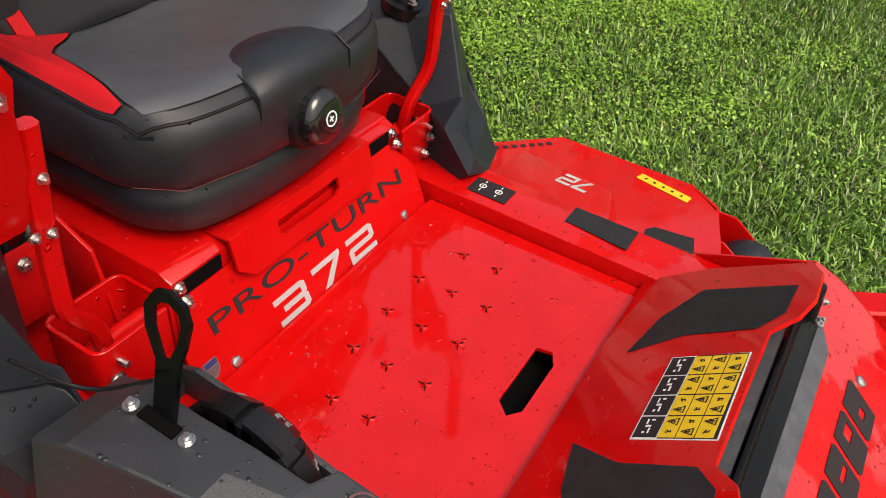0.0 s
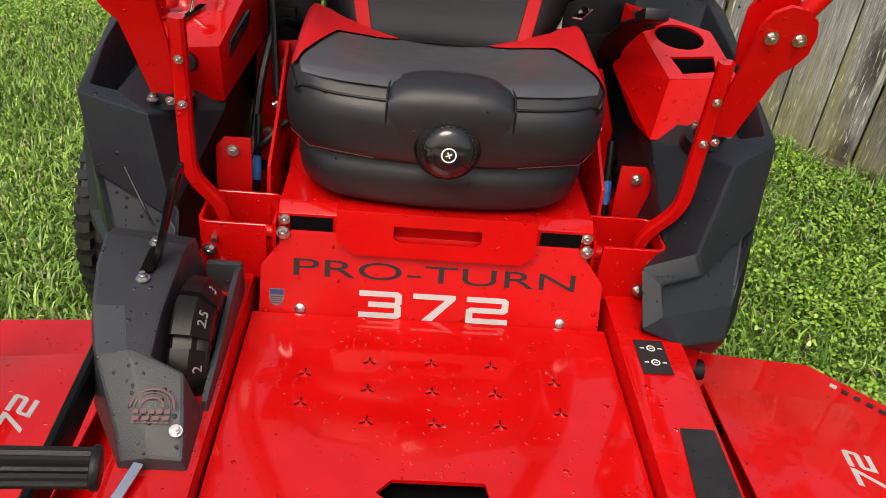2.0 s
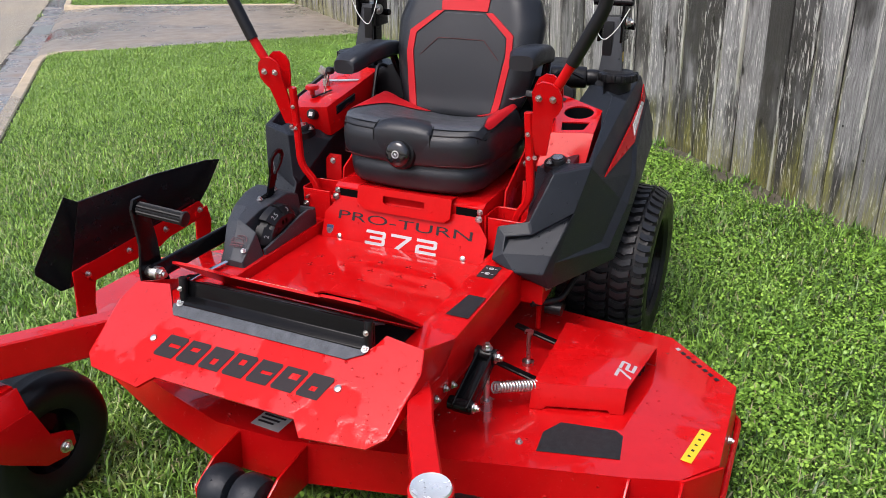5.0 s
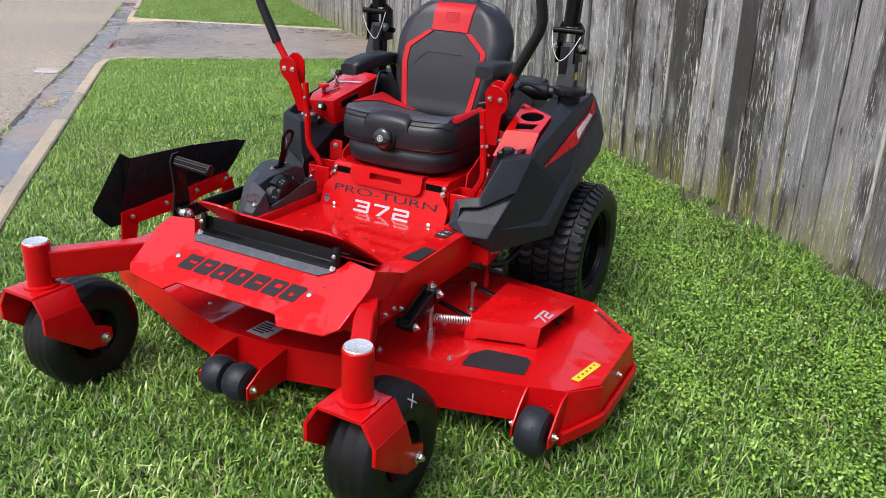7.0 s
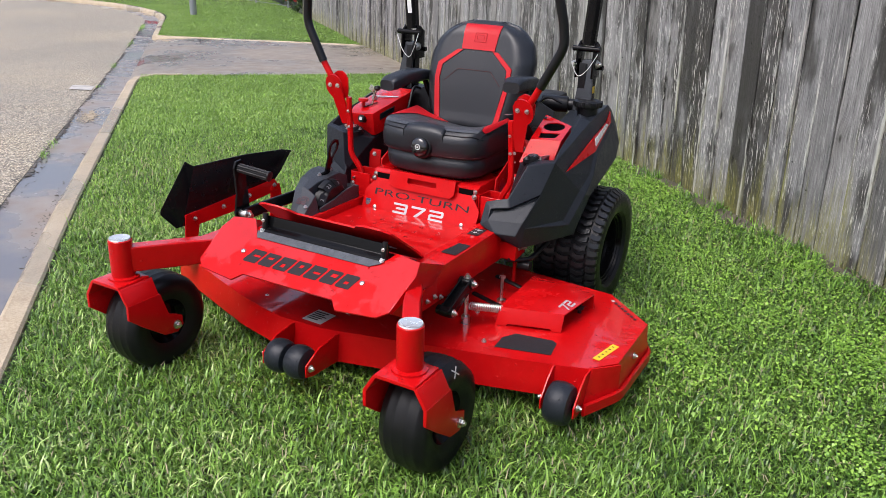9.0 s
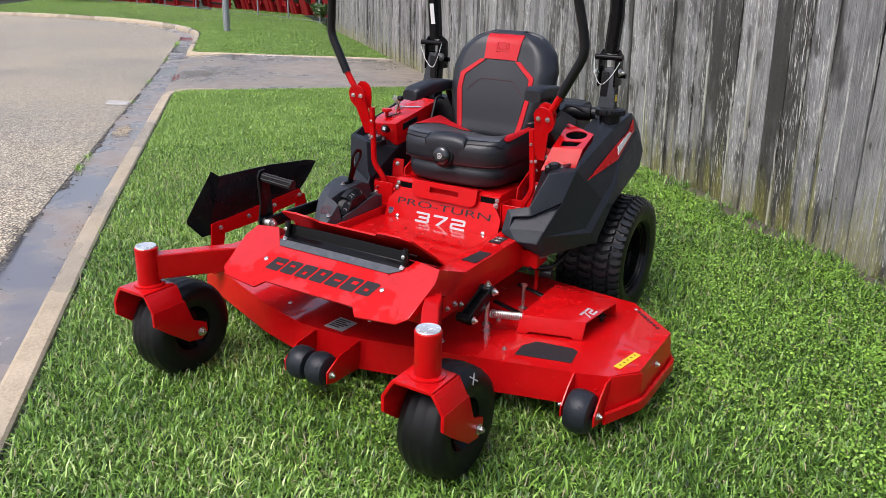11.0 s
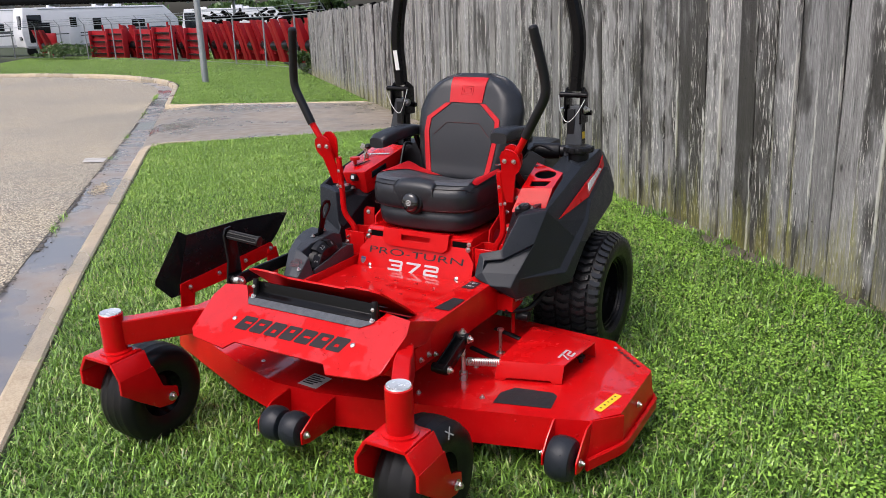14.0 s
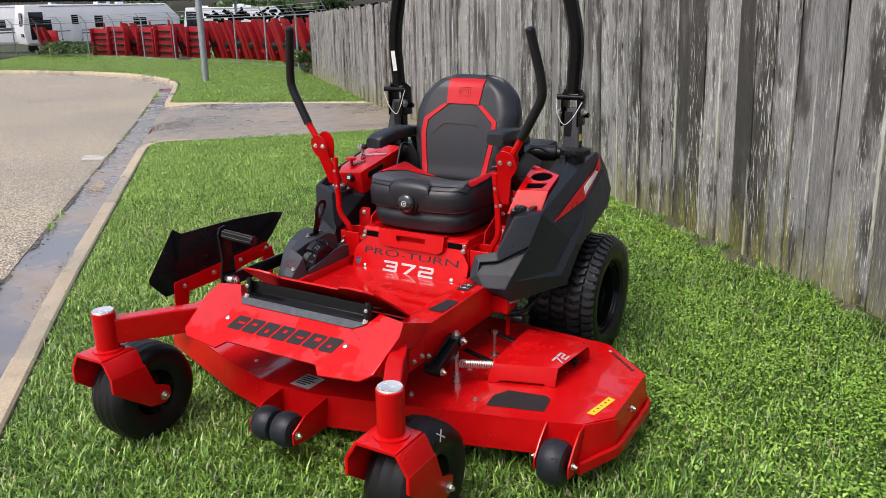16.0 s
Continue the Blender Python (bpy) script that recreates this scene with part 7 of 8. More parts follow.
roller(-0.075, -0.004, 0.165, 0.145, 0.056)
roller(0.004, 0.075, 0.165, 0.145, 0.056)
roller(0.785, 0.865, 0.435, 0.118, 0.068)
for x, k_ in ((-0.088, -1), (0.086, 1)):
    bm = bm_new()
    plate3(bm, [(x, 0.31, 0.20), (x, 0.20, 0.19), (x, 0.135, 0.155), (x, 0.135, 0.115), (x, 0.17, 0.105), (x, 0.30, 0.10)], 0.006, 0.002)
    brk = part("roller_bracket", bm, RED, mower, "red roller bracket on the deck")
    bolt(brk, (x + k_ * 0.003, 0.155, 0.14), (k_, 0, 0), 1.2)
for x, k_ in ((0.772, -1), (0.878, 1)):
    bm = bm_new()
    plate3(bm, [(x, 0.535, 0.203), (x, 0.49, 0.203), (x, 0.45, 0.175), (x, 0.405, 0.13), (x, 0.405, 0.095), (x, 0.44, 0.085), (x, 0.53, 0.09)], 0.006, 0.002)
    brk = part("roller_bracket", bm, RED, mower, "red roller bracket on the deck")
    bolt(brk, (x + k_ * 0.003, 0.432, 0.12), (k_, 0, 0), 1.2)

# --- flat labels and pads on the deck ---
def decal(name, pts, z, material, parent, label=""):
    bm = bm_new()
    sheet(bm, pts, 0.0008, Matrix.Translation((0, 0, z + 0.0008)))
    return part(name, bm, material, parent, label)


decal("grip_pad", [(0.565, 0.499), (0.558, 0.57), (0.585, 0.622), (0.708, 0.644), (0.728, 0.63), (0.741, 0.546)], TOPZ + 0.0012, PAD, deck, "dark gritty pad on the deck")
yl = decal("warning_label", [(0.860, 0.601), (0.884, 0.597), (0.909, 0.724), (0.884, 0.731)], TOPZ + 0.0012, YELLOW, deck, "yellow warning strip")
for i in range(5):
    k_ = 0.1 + i * 0.18
    x0, y0 = 0.866 + 0.022 * k_, 0.603 + 0.125 * k_
    decal("pictogram", [(x0 + 0.004, y0 + 0.002), (x0 + 0.011, y0 + 0.001), (x0 + 0.0115, y0 + 0.004 + 0.003 * (i % 2)), (x0 + 0.0055, y0 + 0.008)], TOPZ + 0.0026, CHARCOAL, yl)
for pts in ([(-0.665, 0.612), (-0.653, 0.606), (-0.668, 0.468), (-0.681, 0.472)], [(-0.686, 0.585), (-0.672, 0.58), (-0.684, 0.508), (-0.699, 0.512)]):
    yl = decal("warning_label", pts, TOPZ + 0.0012, YELLOW, deck, "yellow warning strip")
    for i in range(4):
        k_ = 0.08 + i * 0.24
        a_ = [Vector(p) for p in pts]
        def at_(u, v):
            return tuple(a_[0].lerp(a_[3], u).lerp(a_[1].lerp(a_[2], u), v))
        decal("pictogram", [at_(k_, 0.3), at_(k_ + 0.05, 0.35), at_(k_ + 0.07, 0.7), at_(k_ + 0.01, 0.6)], TOPZ + 0.0026, CHARCOAL, yl)
wp = decal("serial_plate", [(-0.074, 0.318), (0.006, 0.315), (0.01, 0.397), (-0.069, 0.404)], TOPZ + 0.0015, SILVER, deck, "pale printed plate on the deck")
for i in range(5):
    decal("print_bar", [(-0.064, 0.332 + i * 0.013), (-0.02 + 0.008 * (i % 3), 0.331 + i * 0.013), (-0.02 + 0.008 * (i % 3), 0.337 + i * 0.013), (-0.064, 0.338 + i * 0.013)], TOPZ + 0.003, CHARCOAL, wp)
for i in range(8):
    k_ = i / 8
    x0, y0 = 0.775 + 0.13 * k_, 1.075 - 0.125 * k_
    decal("print_bar", [(x0, y0), (x0 + 0.009, y0 - 0.0085), (x0 + 0.002, y0 - 0.0165), (x0 - 0.007, y0 - 0.008)], TOPZ + 0.0012, SILVER if i == 0 else CHARCOAL, deck)
for sx in (1, -1):
    if sx > 0:
        pts = [(0.304, 0.59), (0.36, 0.59), (0.36, 0.70), (0.315, 0.70)]
        decal("grip_pad", pts, 0.4465, PAD, RAILS[1], "dark gritty pad on the rail")
wl_ = decal("brake_label", [(0.292, 0.80), (0.335, 0.80), (0.335, 0.872), (0.292, 0.872)], 0.4478, CHARCOAL, RAILS[1], "small black label with white symbols")
for yc in (0.822, 0.852):
    bm = bm_new()
    lathe(bm, [(0.0065, 0.4500), (0.0065, 0.4504), (0.0045, 0.4504), (0.0045, 0.45)], Matrix.Translation((0.3135, yc, 0.0)), 16)
    box(bm, (0.3135, yc, 0.4502), (0.006, 0.0018, 0.0005), bevel=0)
    box(bm, (0.3005, yc, 0.4502), (0.006, 0.0018, 0.0005), bevel=0)
    box(bm, (0.3265, yc, 0.4502), (0.006, 0.0018, 0.0005), bevel=0)
    part("pictogram", bm, WHITE, wl_)
# deck bolts
for p in ((0.322, 0.448), (0.52, 0.513), (-0.30, 0.40), (-0.52, 0.52), (0.40, 0.70), (-0.45, 0.75), (0.03, 0.44), (-0.10, 0.50)):
    bolt(deck, (*p, TOPZ), (0, 0, 1), 0.85, None if p[0] > 0.1 else DOME)
bolt(deck, (0.945, 0.78, 0.16), (1, 0, 0), 1.1)
bm = bm_new()
plate3(bm, [(0.872, 0.532, 0.206), (0.884, 0.54, 0.206), (0.948, 0.62, 0.202), (0.948, 0.62, 0.10), (0.885, 0.475, 0.10), (0.88, 0.50, 0.12)], 0.006, 0.002)
part("corner_skirt", bm, RED, deck)
bm = bm_new()
sweep(bm, rounded([(0.889, 0.468, 0.095), (0.956, 0.618, 0.095), (0.960, 0.95, 0.095), (0.764, 1.142, 0.095)], 0.03), rect(0.014, 0.042, 0.005))
part("deck_flange", bm, RED, deck, "red rolled flange along the deck's lower edge")

# --- deck hanger links, lift spring and rods beside the rail ---
bm = bm_new()
for dx in (0.0, 0.034):
    plate3(bm, [(0.384 + dx, 0.455, 0.288), (0.384 + dx, 0.445, 0.312), (0.388 + dx, 0.585, 0.372), (0.388 + dx, 0.615, 0.368), (0.388 + dx, 0.62, 0.345), (0.386 + dx, 0.49, 0.284)], 0.006, 0.002)
rod(bm, (0.370, 0.465, 0.302), (0.428, 0.465, 0.302), 0.016, 14)
rod(bm, (0.378, 0.60, 0.355), (0.428, 0.60, 0.355), 0.019, 14)
plate3(bm, [(0.382, 0.455, 0.290), (0.424, 0.455, 0.290), (0.424, 0.60, 0.352), (0.382, 0.60, 0.352)], 0.012, 0.003)
linkage = part("hanger_link", bm, BLACK, mower, "black deck hanger link with bolts")
bolt(linkage, (0.426, 0.60, 0.355), (1, 0, 0), 1.4)
bolt(linkage, (0.428, 0.465, 0.302), (1, 0, 0), 1.2)
bolt(linkage, (0.405, 0.60, 0.372), (0, 0, 1), 1.3)
bm = bm_new()
rod(bm, (0.405, 0.60, 0.205), (0.405, 0.60, 0.37), 0.0075, 12)
rod(bm, (0.405, 0.60, 0.205), (0.405, 0.60, 0.235), 0.015, 6)
part("hanger_rod", bm, STEEL, linkage, "zinc threaded hanger rod")
bm = bm_new()
a, b = Vector((0.428, 0.585, 0.282)), Vector((0.515, 0.70, 0.245))
ax = (b - a).normalized()
s1 = ax.cross(Z).normalized()
s2 = ax.cross(s1)
coil = [a.lerp(b, i / 170) + (s1 * math.cos(i * 2 * math.pi / 10) + s2 * math.sin(i * 2 * math.pi / 10)) * 0.0125 for i in range(171)]
sweep(bm, coil, ring(0.0026, 6))
part("spring", bm, STEEL, mower, "bright coil spring")
for y0 in (0.74, 0.93):
    bm = bm_new()
    sweep(bm, [(0.36, y0, 0.255), (0.50, y0 - 0.02, 0.235)], rect(0.02, 0.008, 0.002))
    part("idler_bar", bm, BLACK, mower, "black flat idler bar")
bm = bm_new()
rod(bm, (0.43, 0.83, 0.205), (0.43, 0.83, 0.30), 0.006, 12)
rod(bm, (0.43, 0.83, 0.298), (0.43, 0.83, 0.306), 0.012, 6)
rod(bm, (0.43, 0.83, 0.205), (0.43, 0.83, 0.215), 0.016, 16)
part("stud", bm, STEEL, mower, "zinc stud standing on the deck")
bm = bm_new()
prism(bm, [(0.93, 0.33), (0.93, 0.395), (1.02, 0.40), (1.02, 0.34)], "x", 0.365, 0.43, 0.003)
rod(bm, (0.40, 1.0, 0.22), (0.40, 1.0, 0.36), 0.007, 10)
hb = part("hanger_bracket", bm, RED, mower, "red hanger bracket")
for p in ((0.432, 0.955, 0.375), (0.432, 0.995, 0.365)):
    bolt(hb, p, (1, 0, 0), 1.0)
bm = bm_new()
tube(bm, [(0.40, 0.93, 0.33), (0.46, 1.0, 0.32), (0.47, 1.15, 0.35)], 0.009)
rod(bm, (0.425, 0.985, 0.30), (0.47, 0.985, 0.30), 0.018, 14)
part("hose", bm, DARK_PLASTIC, mower, "black hose and fitting under the fender")
# rail stiffener and bolts where the caster arm meets it
bm = bm_new()
plate3(bm, [(0.371, 0.36, 0.335), (0.371, 0.36, 0.405), (0.371, 0.45, 0.415), (0.371, 0.45, 0.335)], 0.006, 0.002)
st = part("stiffener", bm, RED, mower, "red welded stiffener plate")
for y, z in ((0.385, 0.36), (0.43, 0.36), (0.47, 0.345)):
    bolt(st, (0.375, y, z), (1, 0, 0), 0.9)

# --- seat belt buckle, hoses beside the seat, caps ---
bm = bm_new()
sweep(bm, rounded([(0.30, 1.36, 0.66), (0.285, 1.30, 0.74), (0.29, 1.22, 0.80), (0.30, 1.19, 0.815)], 0.03), rect(0.04, 0.005, 0.001))
belt = part("seat_belt", bm, DARK_PLASTIC, mower, "black seat belt with its buckle")
bm = bm_new()
box(bm, (0.303, 1.175, 0.83), (0.038, 0.055, 0.018), Matrix.Rotation(radians(-25), 4, "X"), 0.004)
part("buckle", bm, DARK_PLASTIC, belt, "black plastic buckle")
bm = bm_new()
plate3(bm, [(0.225, 1.30, 0.80), (0.24, 1.29, 0.80), (0.215, 1.25, 0.795), (0.20, 1.255, 0.795)], 0.003, 0.0008)
part("tongue", bm, CHROME, belt, "bright steel buckle tongue")
for k_, path in enumerate(([(-0.27, 1.45, 0.80), (-0.31, 1.40, 0.84), (-0.29, 1.33, 0.76), (-0.275, 1.25, 0.62)], [(-0.25, 1.2, 0.60), (-0.29, 1.16, 0.57), (-0.31, 1.22, 0.52)], [(0.25, 1.42, 0.80), (0.30, 1.44, 0.86), (0.36, 1.46, 0.83)], [(-0.44, 0.97, 0.62), (-0.40, 0.93, 0.56), (-0.372, 0.86, 0.60)])):
    bm = bm_new()
    sweep(bm, rounded(path, 0.05), ring(0.006 if k_ < 3 else 0.0024, 8))
    part("cable", bm, DARK_PLASTIC, mower, "thin black cable")
for sx in (1, -1):
    bm = bm_new()
    lathe(bm, [(0.0, 0.012), (0.02, 0.012), (0.022, 0.009), (0.024, 0.0), (0.036, -0.002), (0.038, -0.02)], Matrix.Translation((sx * 0.405, 1.085, 0.683)) @ Matrix.Rotation(radians(12), 4, "X"), 26)
    cp = part("drink_ring", bm, DARK_PLASTIC, mower, "black mounting ring with bright screws")
    for i in range(3):
        a = 2 * math.pi * i / 3
        bolt(cp, (sx * 0.405 + 0.03 * math.cos(a), 1.085 + 0.03 * math.sin(a), 0.684), (0, 0, 1), 0.8)
    bm = bm_new()
    lathe(bm, [(0.0, 0.0130), (0.014, 0.0130), (0.014, 0.0145), (0.0, 0.0145)], Matrix.Translation((sx * 0.405, 1.085, 0.683)) @ Matrix.Rotation(radians(12), 4, "X"), 20)
    part("ring_cap", bm, STEEL, cp)

# ---------- beyond the drive: pole, wire fence, machines, caravans, trees ----------
def lamp_pole():
    top = thing("utility_pole", "tall plain grey galvanised steel pole on the verge", "pole", at=tuple(place(19.3, -0.13)))
    bm = bm_new()
    rod(bm, (0, 0, 0), (0, 0, 8.5), 0.09, 20, 0.06)
    part("shaft", bm, GALV, top)


lamp_pole()
LINE = [(20.3, 3.4), (24.6, 2.5), (30.0, 0.7), (34.6, -1.5), (39.7, -4.4), (46.0, -8.3), (54.0, -14.0)]


def along_line(d):
    for (a, b), (c, e) in zip(LINE, LINE[1:]):
        ln = math.hypot(c - a, e - b)
        if d <= ln:
            return a + (c - a) * d / ln, b + (e - b) * d / ln, math.atan2(e - b, c - a)
        d -= ln
    return LINE[-1][0], LINE[-1][1], math.atan2(e - b, c - a)


def wire_fence():
    top = thing("wire_fence", "galvanised wire fence with barbed strands along the lot", "fence", at=tuple(place(*LINE[0])))
    base = top.location.copy()
    for i in range(13):
        s, c, _ = along_line(i * 3.0)
        bm = bm_new()
        p = place(s, c) - base
        rod(bm, p, p + Vector((0, 0, 1.75)), 0.032, 10)
        out = (ACROSS * -0.22 + ALONG * -0.22)
        rod(bm, p + Vector((0, 0, 1.75)), p + Vector((0, 0, 2.05)) + out * 0.9, 0.018, 8)
        part("post", bm, GALV, top)
    for h, o in ((1.72, 0.0), (0.06, 0.0), (1.82, 0.06), (1.93, 0.16), (2.03, 0.25)):
        bm = bm_new()
        pts = [place(*q, h) - base + (ACROSS * -1 + ALONG * -1) * o * 0.7 for q in LINE]
        sweep(bm, pts, ring(0.02 if h == 1.72 else 0.008, 6))
        part("wire", bm, GALV, top)


wire_fence()


def red_machine(kind, rnd):
    top = thing("machine_attachment", "weathered red steel machine attachment standing behind the wire fence", "machinery", "attachments in the lot")
    h, w = rnd.uniform(1.35, 1.65), rnd.uniform(1.5, 2.1)
    if kind == 0:
        bm = bm_new()
        box(bm, (0, 0, h / 2), (w, 0.08, h), bevel=0.01)
        part("panel", bm, FAR_RED, top)
        for k in range(4):
            bm = bm_new()
            box(bm, (0, 0, h * (0.16 + 0.22 * k)), (w * 0.9, 0.3, 0.07), bevel=0.01)
            part("rib", bm, DARK_PLASTIC, top)
        for k in (-1, 1):
            bm = bm_new()
            box(bm, (k * w * 0.48, -0.1, h / 2), (0.07, 0.28, h), bevel=0.01)
            part("side_plate", bm, FAR_RED, top)
        bm = bm_new()
        rod(bm, (w * 0.2, -0.02, h), (w * 0.2, -0.02, h + 0.3), 0.05, 10)
        part("hitch_post", bm, FAR_RED, top)
    else:
        for k in range(2):
            bm = bm_new()
            x = (k - 0.5) * 0.8 + rnd.uniform(-0.08, 0.08)
            prism(bm, [(0.35, 0.0), (0.55, 0.0), (0.42, h * 0.55), (0.1, h), (-0.12, h * 1.02), (0.12, h * 0.55)], "x", x - 0.16, x + 0.16, 0.02)
            part("curved_arm", bm, FAR_RED, top)
        bm = bm_new()
        box(bm, (0, 0.55, h * 0.35), (1.9, 0.3, 0.5), bevel=0.02)
        part("cross_beam", bm, FAR_RED, top)
        bm = bm_new()
        box(bm, (0, 0.62, h * 0.44), (1.7, 0.06, h * 0.88), bevel=0.01)
        part("back_plate", bm, FAR_RED, top)
        bm = bm_new()
        rod(bm, (-0.25, 0.36, h * 0.4), (0.25, 0.36, h * 0.4), 0.2, 18, bevel=0.02)
        part("drum", bm, DARK_PLASTIC, top)
    return top


rnd_m = random.Random(11)
base_machines = [red_machine(0, rnd_m), red_machine(1, rnd_m), red_machine(0, rnd_m), red_machine(1, rnd_m)]
spots_m = []
d = 1.2
i = 0
order = [1, 3, 1, 3, 1, 3, 1, 3, 1, 3, 1, 3, 1, 2, 3, 0, 2, 1, 0, 2, 3]
while d < 38 and i < len(order):
    s, c, a = along_line(d)
    p = place(s + 0.75, c + 1.3)
    yaw = math.atan2(ALONG.y, ALONG.x) - a + math.pi + rnd_m.uniform(-0.12, 0.12)
    m = Matrix.Translation(p) @ Matrix.Rotation(yaw, 4, "Z")
    src = base_machines[order[i]]
    if not src.get("used"):
        src["used"] = 1
        src.matrix_basis = m
    else:
        copy_thing(src, m)
    d += 1.95 if order[i] in (0, 2) else 1.1
    i += 1
    if i == len(order) - 1:
        d += 5.5
for src in base_machines:
    if "used" in src.keys():
        del src["used"]

# black tines and frames piled higher behind
bm = bm_new()
rp = random.Random(3)
for i in range(150):
    d_ = rp.uniform(1.0, 17.0)
    s, c, _ = along_line(d_)
    p = place(s + rp.uniform(2.2, 4.2), c + rp.uniform(2.0, 3.6), rp.uniform(1.4, 2.0))
    q = p + Vector((rp.uniform(-0.6, 0.6), rp.uniform(-0.6, 0.6), rp.uniform(-0.25, 0.3)))
    rod(bm, p, q, rp.uniform(0.03, 0.09), 6)
for i in range(9):
    s, c, _ = along_line(1.5 + i * 1.4)
    p = place(s + 3.2, c + 2.6)
    rod(bm, p, p + Vector((0, 0, 1.9)), 0.05, 6)
tagged(link("machine_parts", bm, SHADOW), "pile of black steel machine parts behind the fence", "machinery", kind="stuff")


STRIPE = plain("grey_stripe", (0.06, 0.065, 0.075), 0.4)


def caravan(s, c, yaw, length, height, name_label):
    top = thing("travel_trailer", name_label, "trailer", "trailers in the lot", at=tuple(place(s, c)))
    top.rotation_euler = (0, 0, yaw)
    bm = bm_new()
    h0 = 0.55
    prism(bm, [(-length / 2, h0), (-length / 2 - 0.12, h0 + 0.9), (-length / 2 + 0.15, h0 + height), (length / 2 - 0.9, h0 + height), (length / 2, h0 + height * 0.62), (length / 2, h0)], "y", -1.2, 1.2, 0.06)
    part("body", bm, TRAILER_WHITE, top)
    for x, z, w, h in ((-length * 0.38, 1.1, 0.75, 0.85), (-length * 0.05, 1.35, 0.55, 0.75), (length * 0.22, 1.3, 0.9, 0.5)):
        bm = bm_new()
        box(bm, (x, -1.205, h0 + z), (w, 0.03, h), bevel=0.02)
        wdw = part("window", bm, DARK_PLASTIC, top)
        bm = bm_new()
        box(bm, (x, -1.224, h0 + z), (w * 0.86, 0.012, h * 0.84), bevel=0.01)
        part("pane", bm, GLASS_DARK, wdw)
    bm = bm_new()
    box(bm, (-length * 0.2, -1.206, h0 + 1.05), (0.72, 0.03, 1.9), bevel=0.02)
    door = part("door", bm, TRAILER_WHITE, top, "white entry door")
    bm = bm_new()
    box(bm, (-length * 0.2, -1.226, h0 + 1.5), (0.42, 0.012, 0.6), bevel=0.01)
    part("pane", bm, GLASS_DARK, door)
    bm = bm_new()
    box(bm, (0, -1.19, h0 + 0.02), (length * 0.98, 0.06, 0.16), bevel=0.01)
    part("skirt", bm, GALV, top)
    for x in (-length * 0.1, length * 0.02):
        bm = bm_new()
        rod(bm, (x, -1.15, 0.36), (x, -0.95, 0.36), 0.36, 24, bevel=0.03)
        part("wheel", bm, RUBBER, top)
    for z, x0, x1 in ((0.75, -0.32, 0.35), (0.6, -0.2, 0.45), (0.86, 0.0, 0.42)):
        bm = bm_new()
        prism(bm, [(x0 * length, h0 + z), (x1 * length, h0 + z + 0.12), (x1 * length * 0.9, h0 + z + 0.2), (x0 * length, h0 + z + 0.05)], "y", -1.209, -1.2, 0)
        part("stripe", bm, STRIPE, top)
    bm = bm_new()
    box(bm, (-length / 2 - 0.05, -0.55, h0 + 1.2), (0.06, 0.75, 1.5), Matrix.Rotation(0.02, 4, "Y"), 0.02)
    part("window", bm, GLASS_DARK, top, "dark end window")
    bm = bm_new()
    rod(bm, (-length / 2 + 0.35, -1.19, 0.35), (-length / 2 + 0.35, -0.95, 0.35), 0.34, 20, bevel=0.03)
    part("spare_wheel", bm, RUBBER, top)
    bm = bm_new()
    box(bm, (-length * 0.43, -1.206, h0 + 1.15), (0.85, 0.03, 1.7), bevel=0.03)
    part("entry_window", bm, GLASS_DARK, top, "tall dark window beside the end wall")
    for x_ in (-length * 0.3, length * 0.12):
        bm = bm_new()
        box(bm, (x_, -0.4, h0 + height + 0.06), (0.45, 0.45, 0.14), bevel=0.04)
        part("roof_vent", bm, TRAILER_WHITE, top)
    bm = bm_new()
    box(bm, (0, -1.204, h0 + height - 0.1), (length * 0.8, 0.02, 0.05), bevel=0.005)
    part("gutter_rail", bm, GALV, top)
    bm = bm_new()
    box(bm, (0.2, 0, h0 + height + 0.12), (0.9, 0.7, 0.24), bevel=0.06)
    part("roof_unit", bm, TRAILER_WHITE, top)
    return top


away = math.atan2(ALONG.y, ALONG.x)
caravan(57.2, -6.9, away - math.pi / 2 + 0.42, 10.2, 2.45, "long white travel trailer with grey swoosh stripes")
caravan(66.0, 2.5, away - math.pi / 2 - 0.1, 8.0, 2.3, "white travel trailer parked far back in the lot")
caravan(60.0, -15.2, away - math.pi / 2 - 0.1, 8.0, 2.5, "white travel trailer beside the first one")


def canopy():
    top = thing("canopy", "long low dark flat canopy roof over the lot", "canopy", at=tuple(place(47.5, -8.0)))
    top.rotation_euler = (0, 0, away + math.pi / 2)
    bm = bm_new()
    box(bm, (0, 0, 3.0), (20, 3.0, 0.16), bevel=0.02)
    part("roof", bm, BLACK, top)
    for i in range(9):
        bm = bm_new()
        box(bm, (-9.6 + i * 2.4, 0, 2.86), (0.12, 2.9, 0.12), bevel=0.01)
        part("beam", bm, GALV, top)
    bm = bm_new()
    box(bm, (0, 1.54, 3.05), (20.1, 0.06, 0.3), bevel=0.01)
    part("fascia", bm, BLACK, top)
    bm = bm_new()
    box(bm, (0, -1.54, 3.05), (20.1, 0.06, 0.3), bevel=0.01)
    part("fascia", bm, BLACK, top)
    for x in (-9.8, 9.8):
        bm = bm_new()
        rod(bm, (x, 0.2, 0), (x, 0.2, 2.9), 0.09, 10)
        part("post", bm, GALV, top)


canopy()


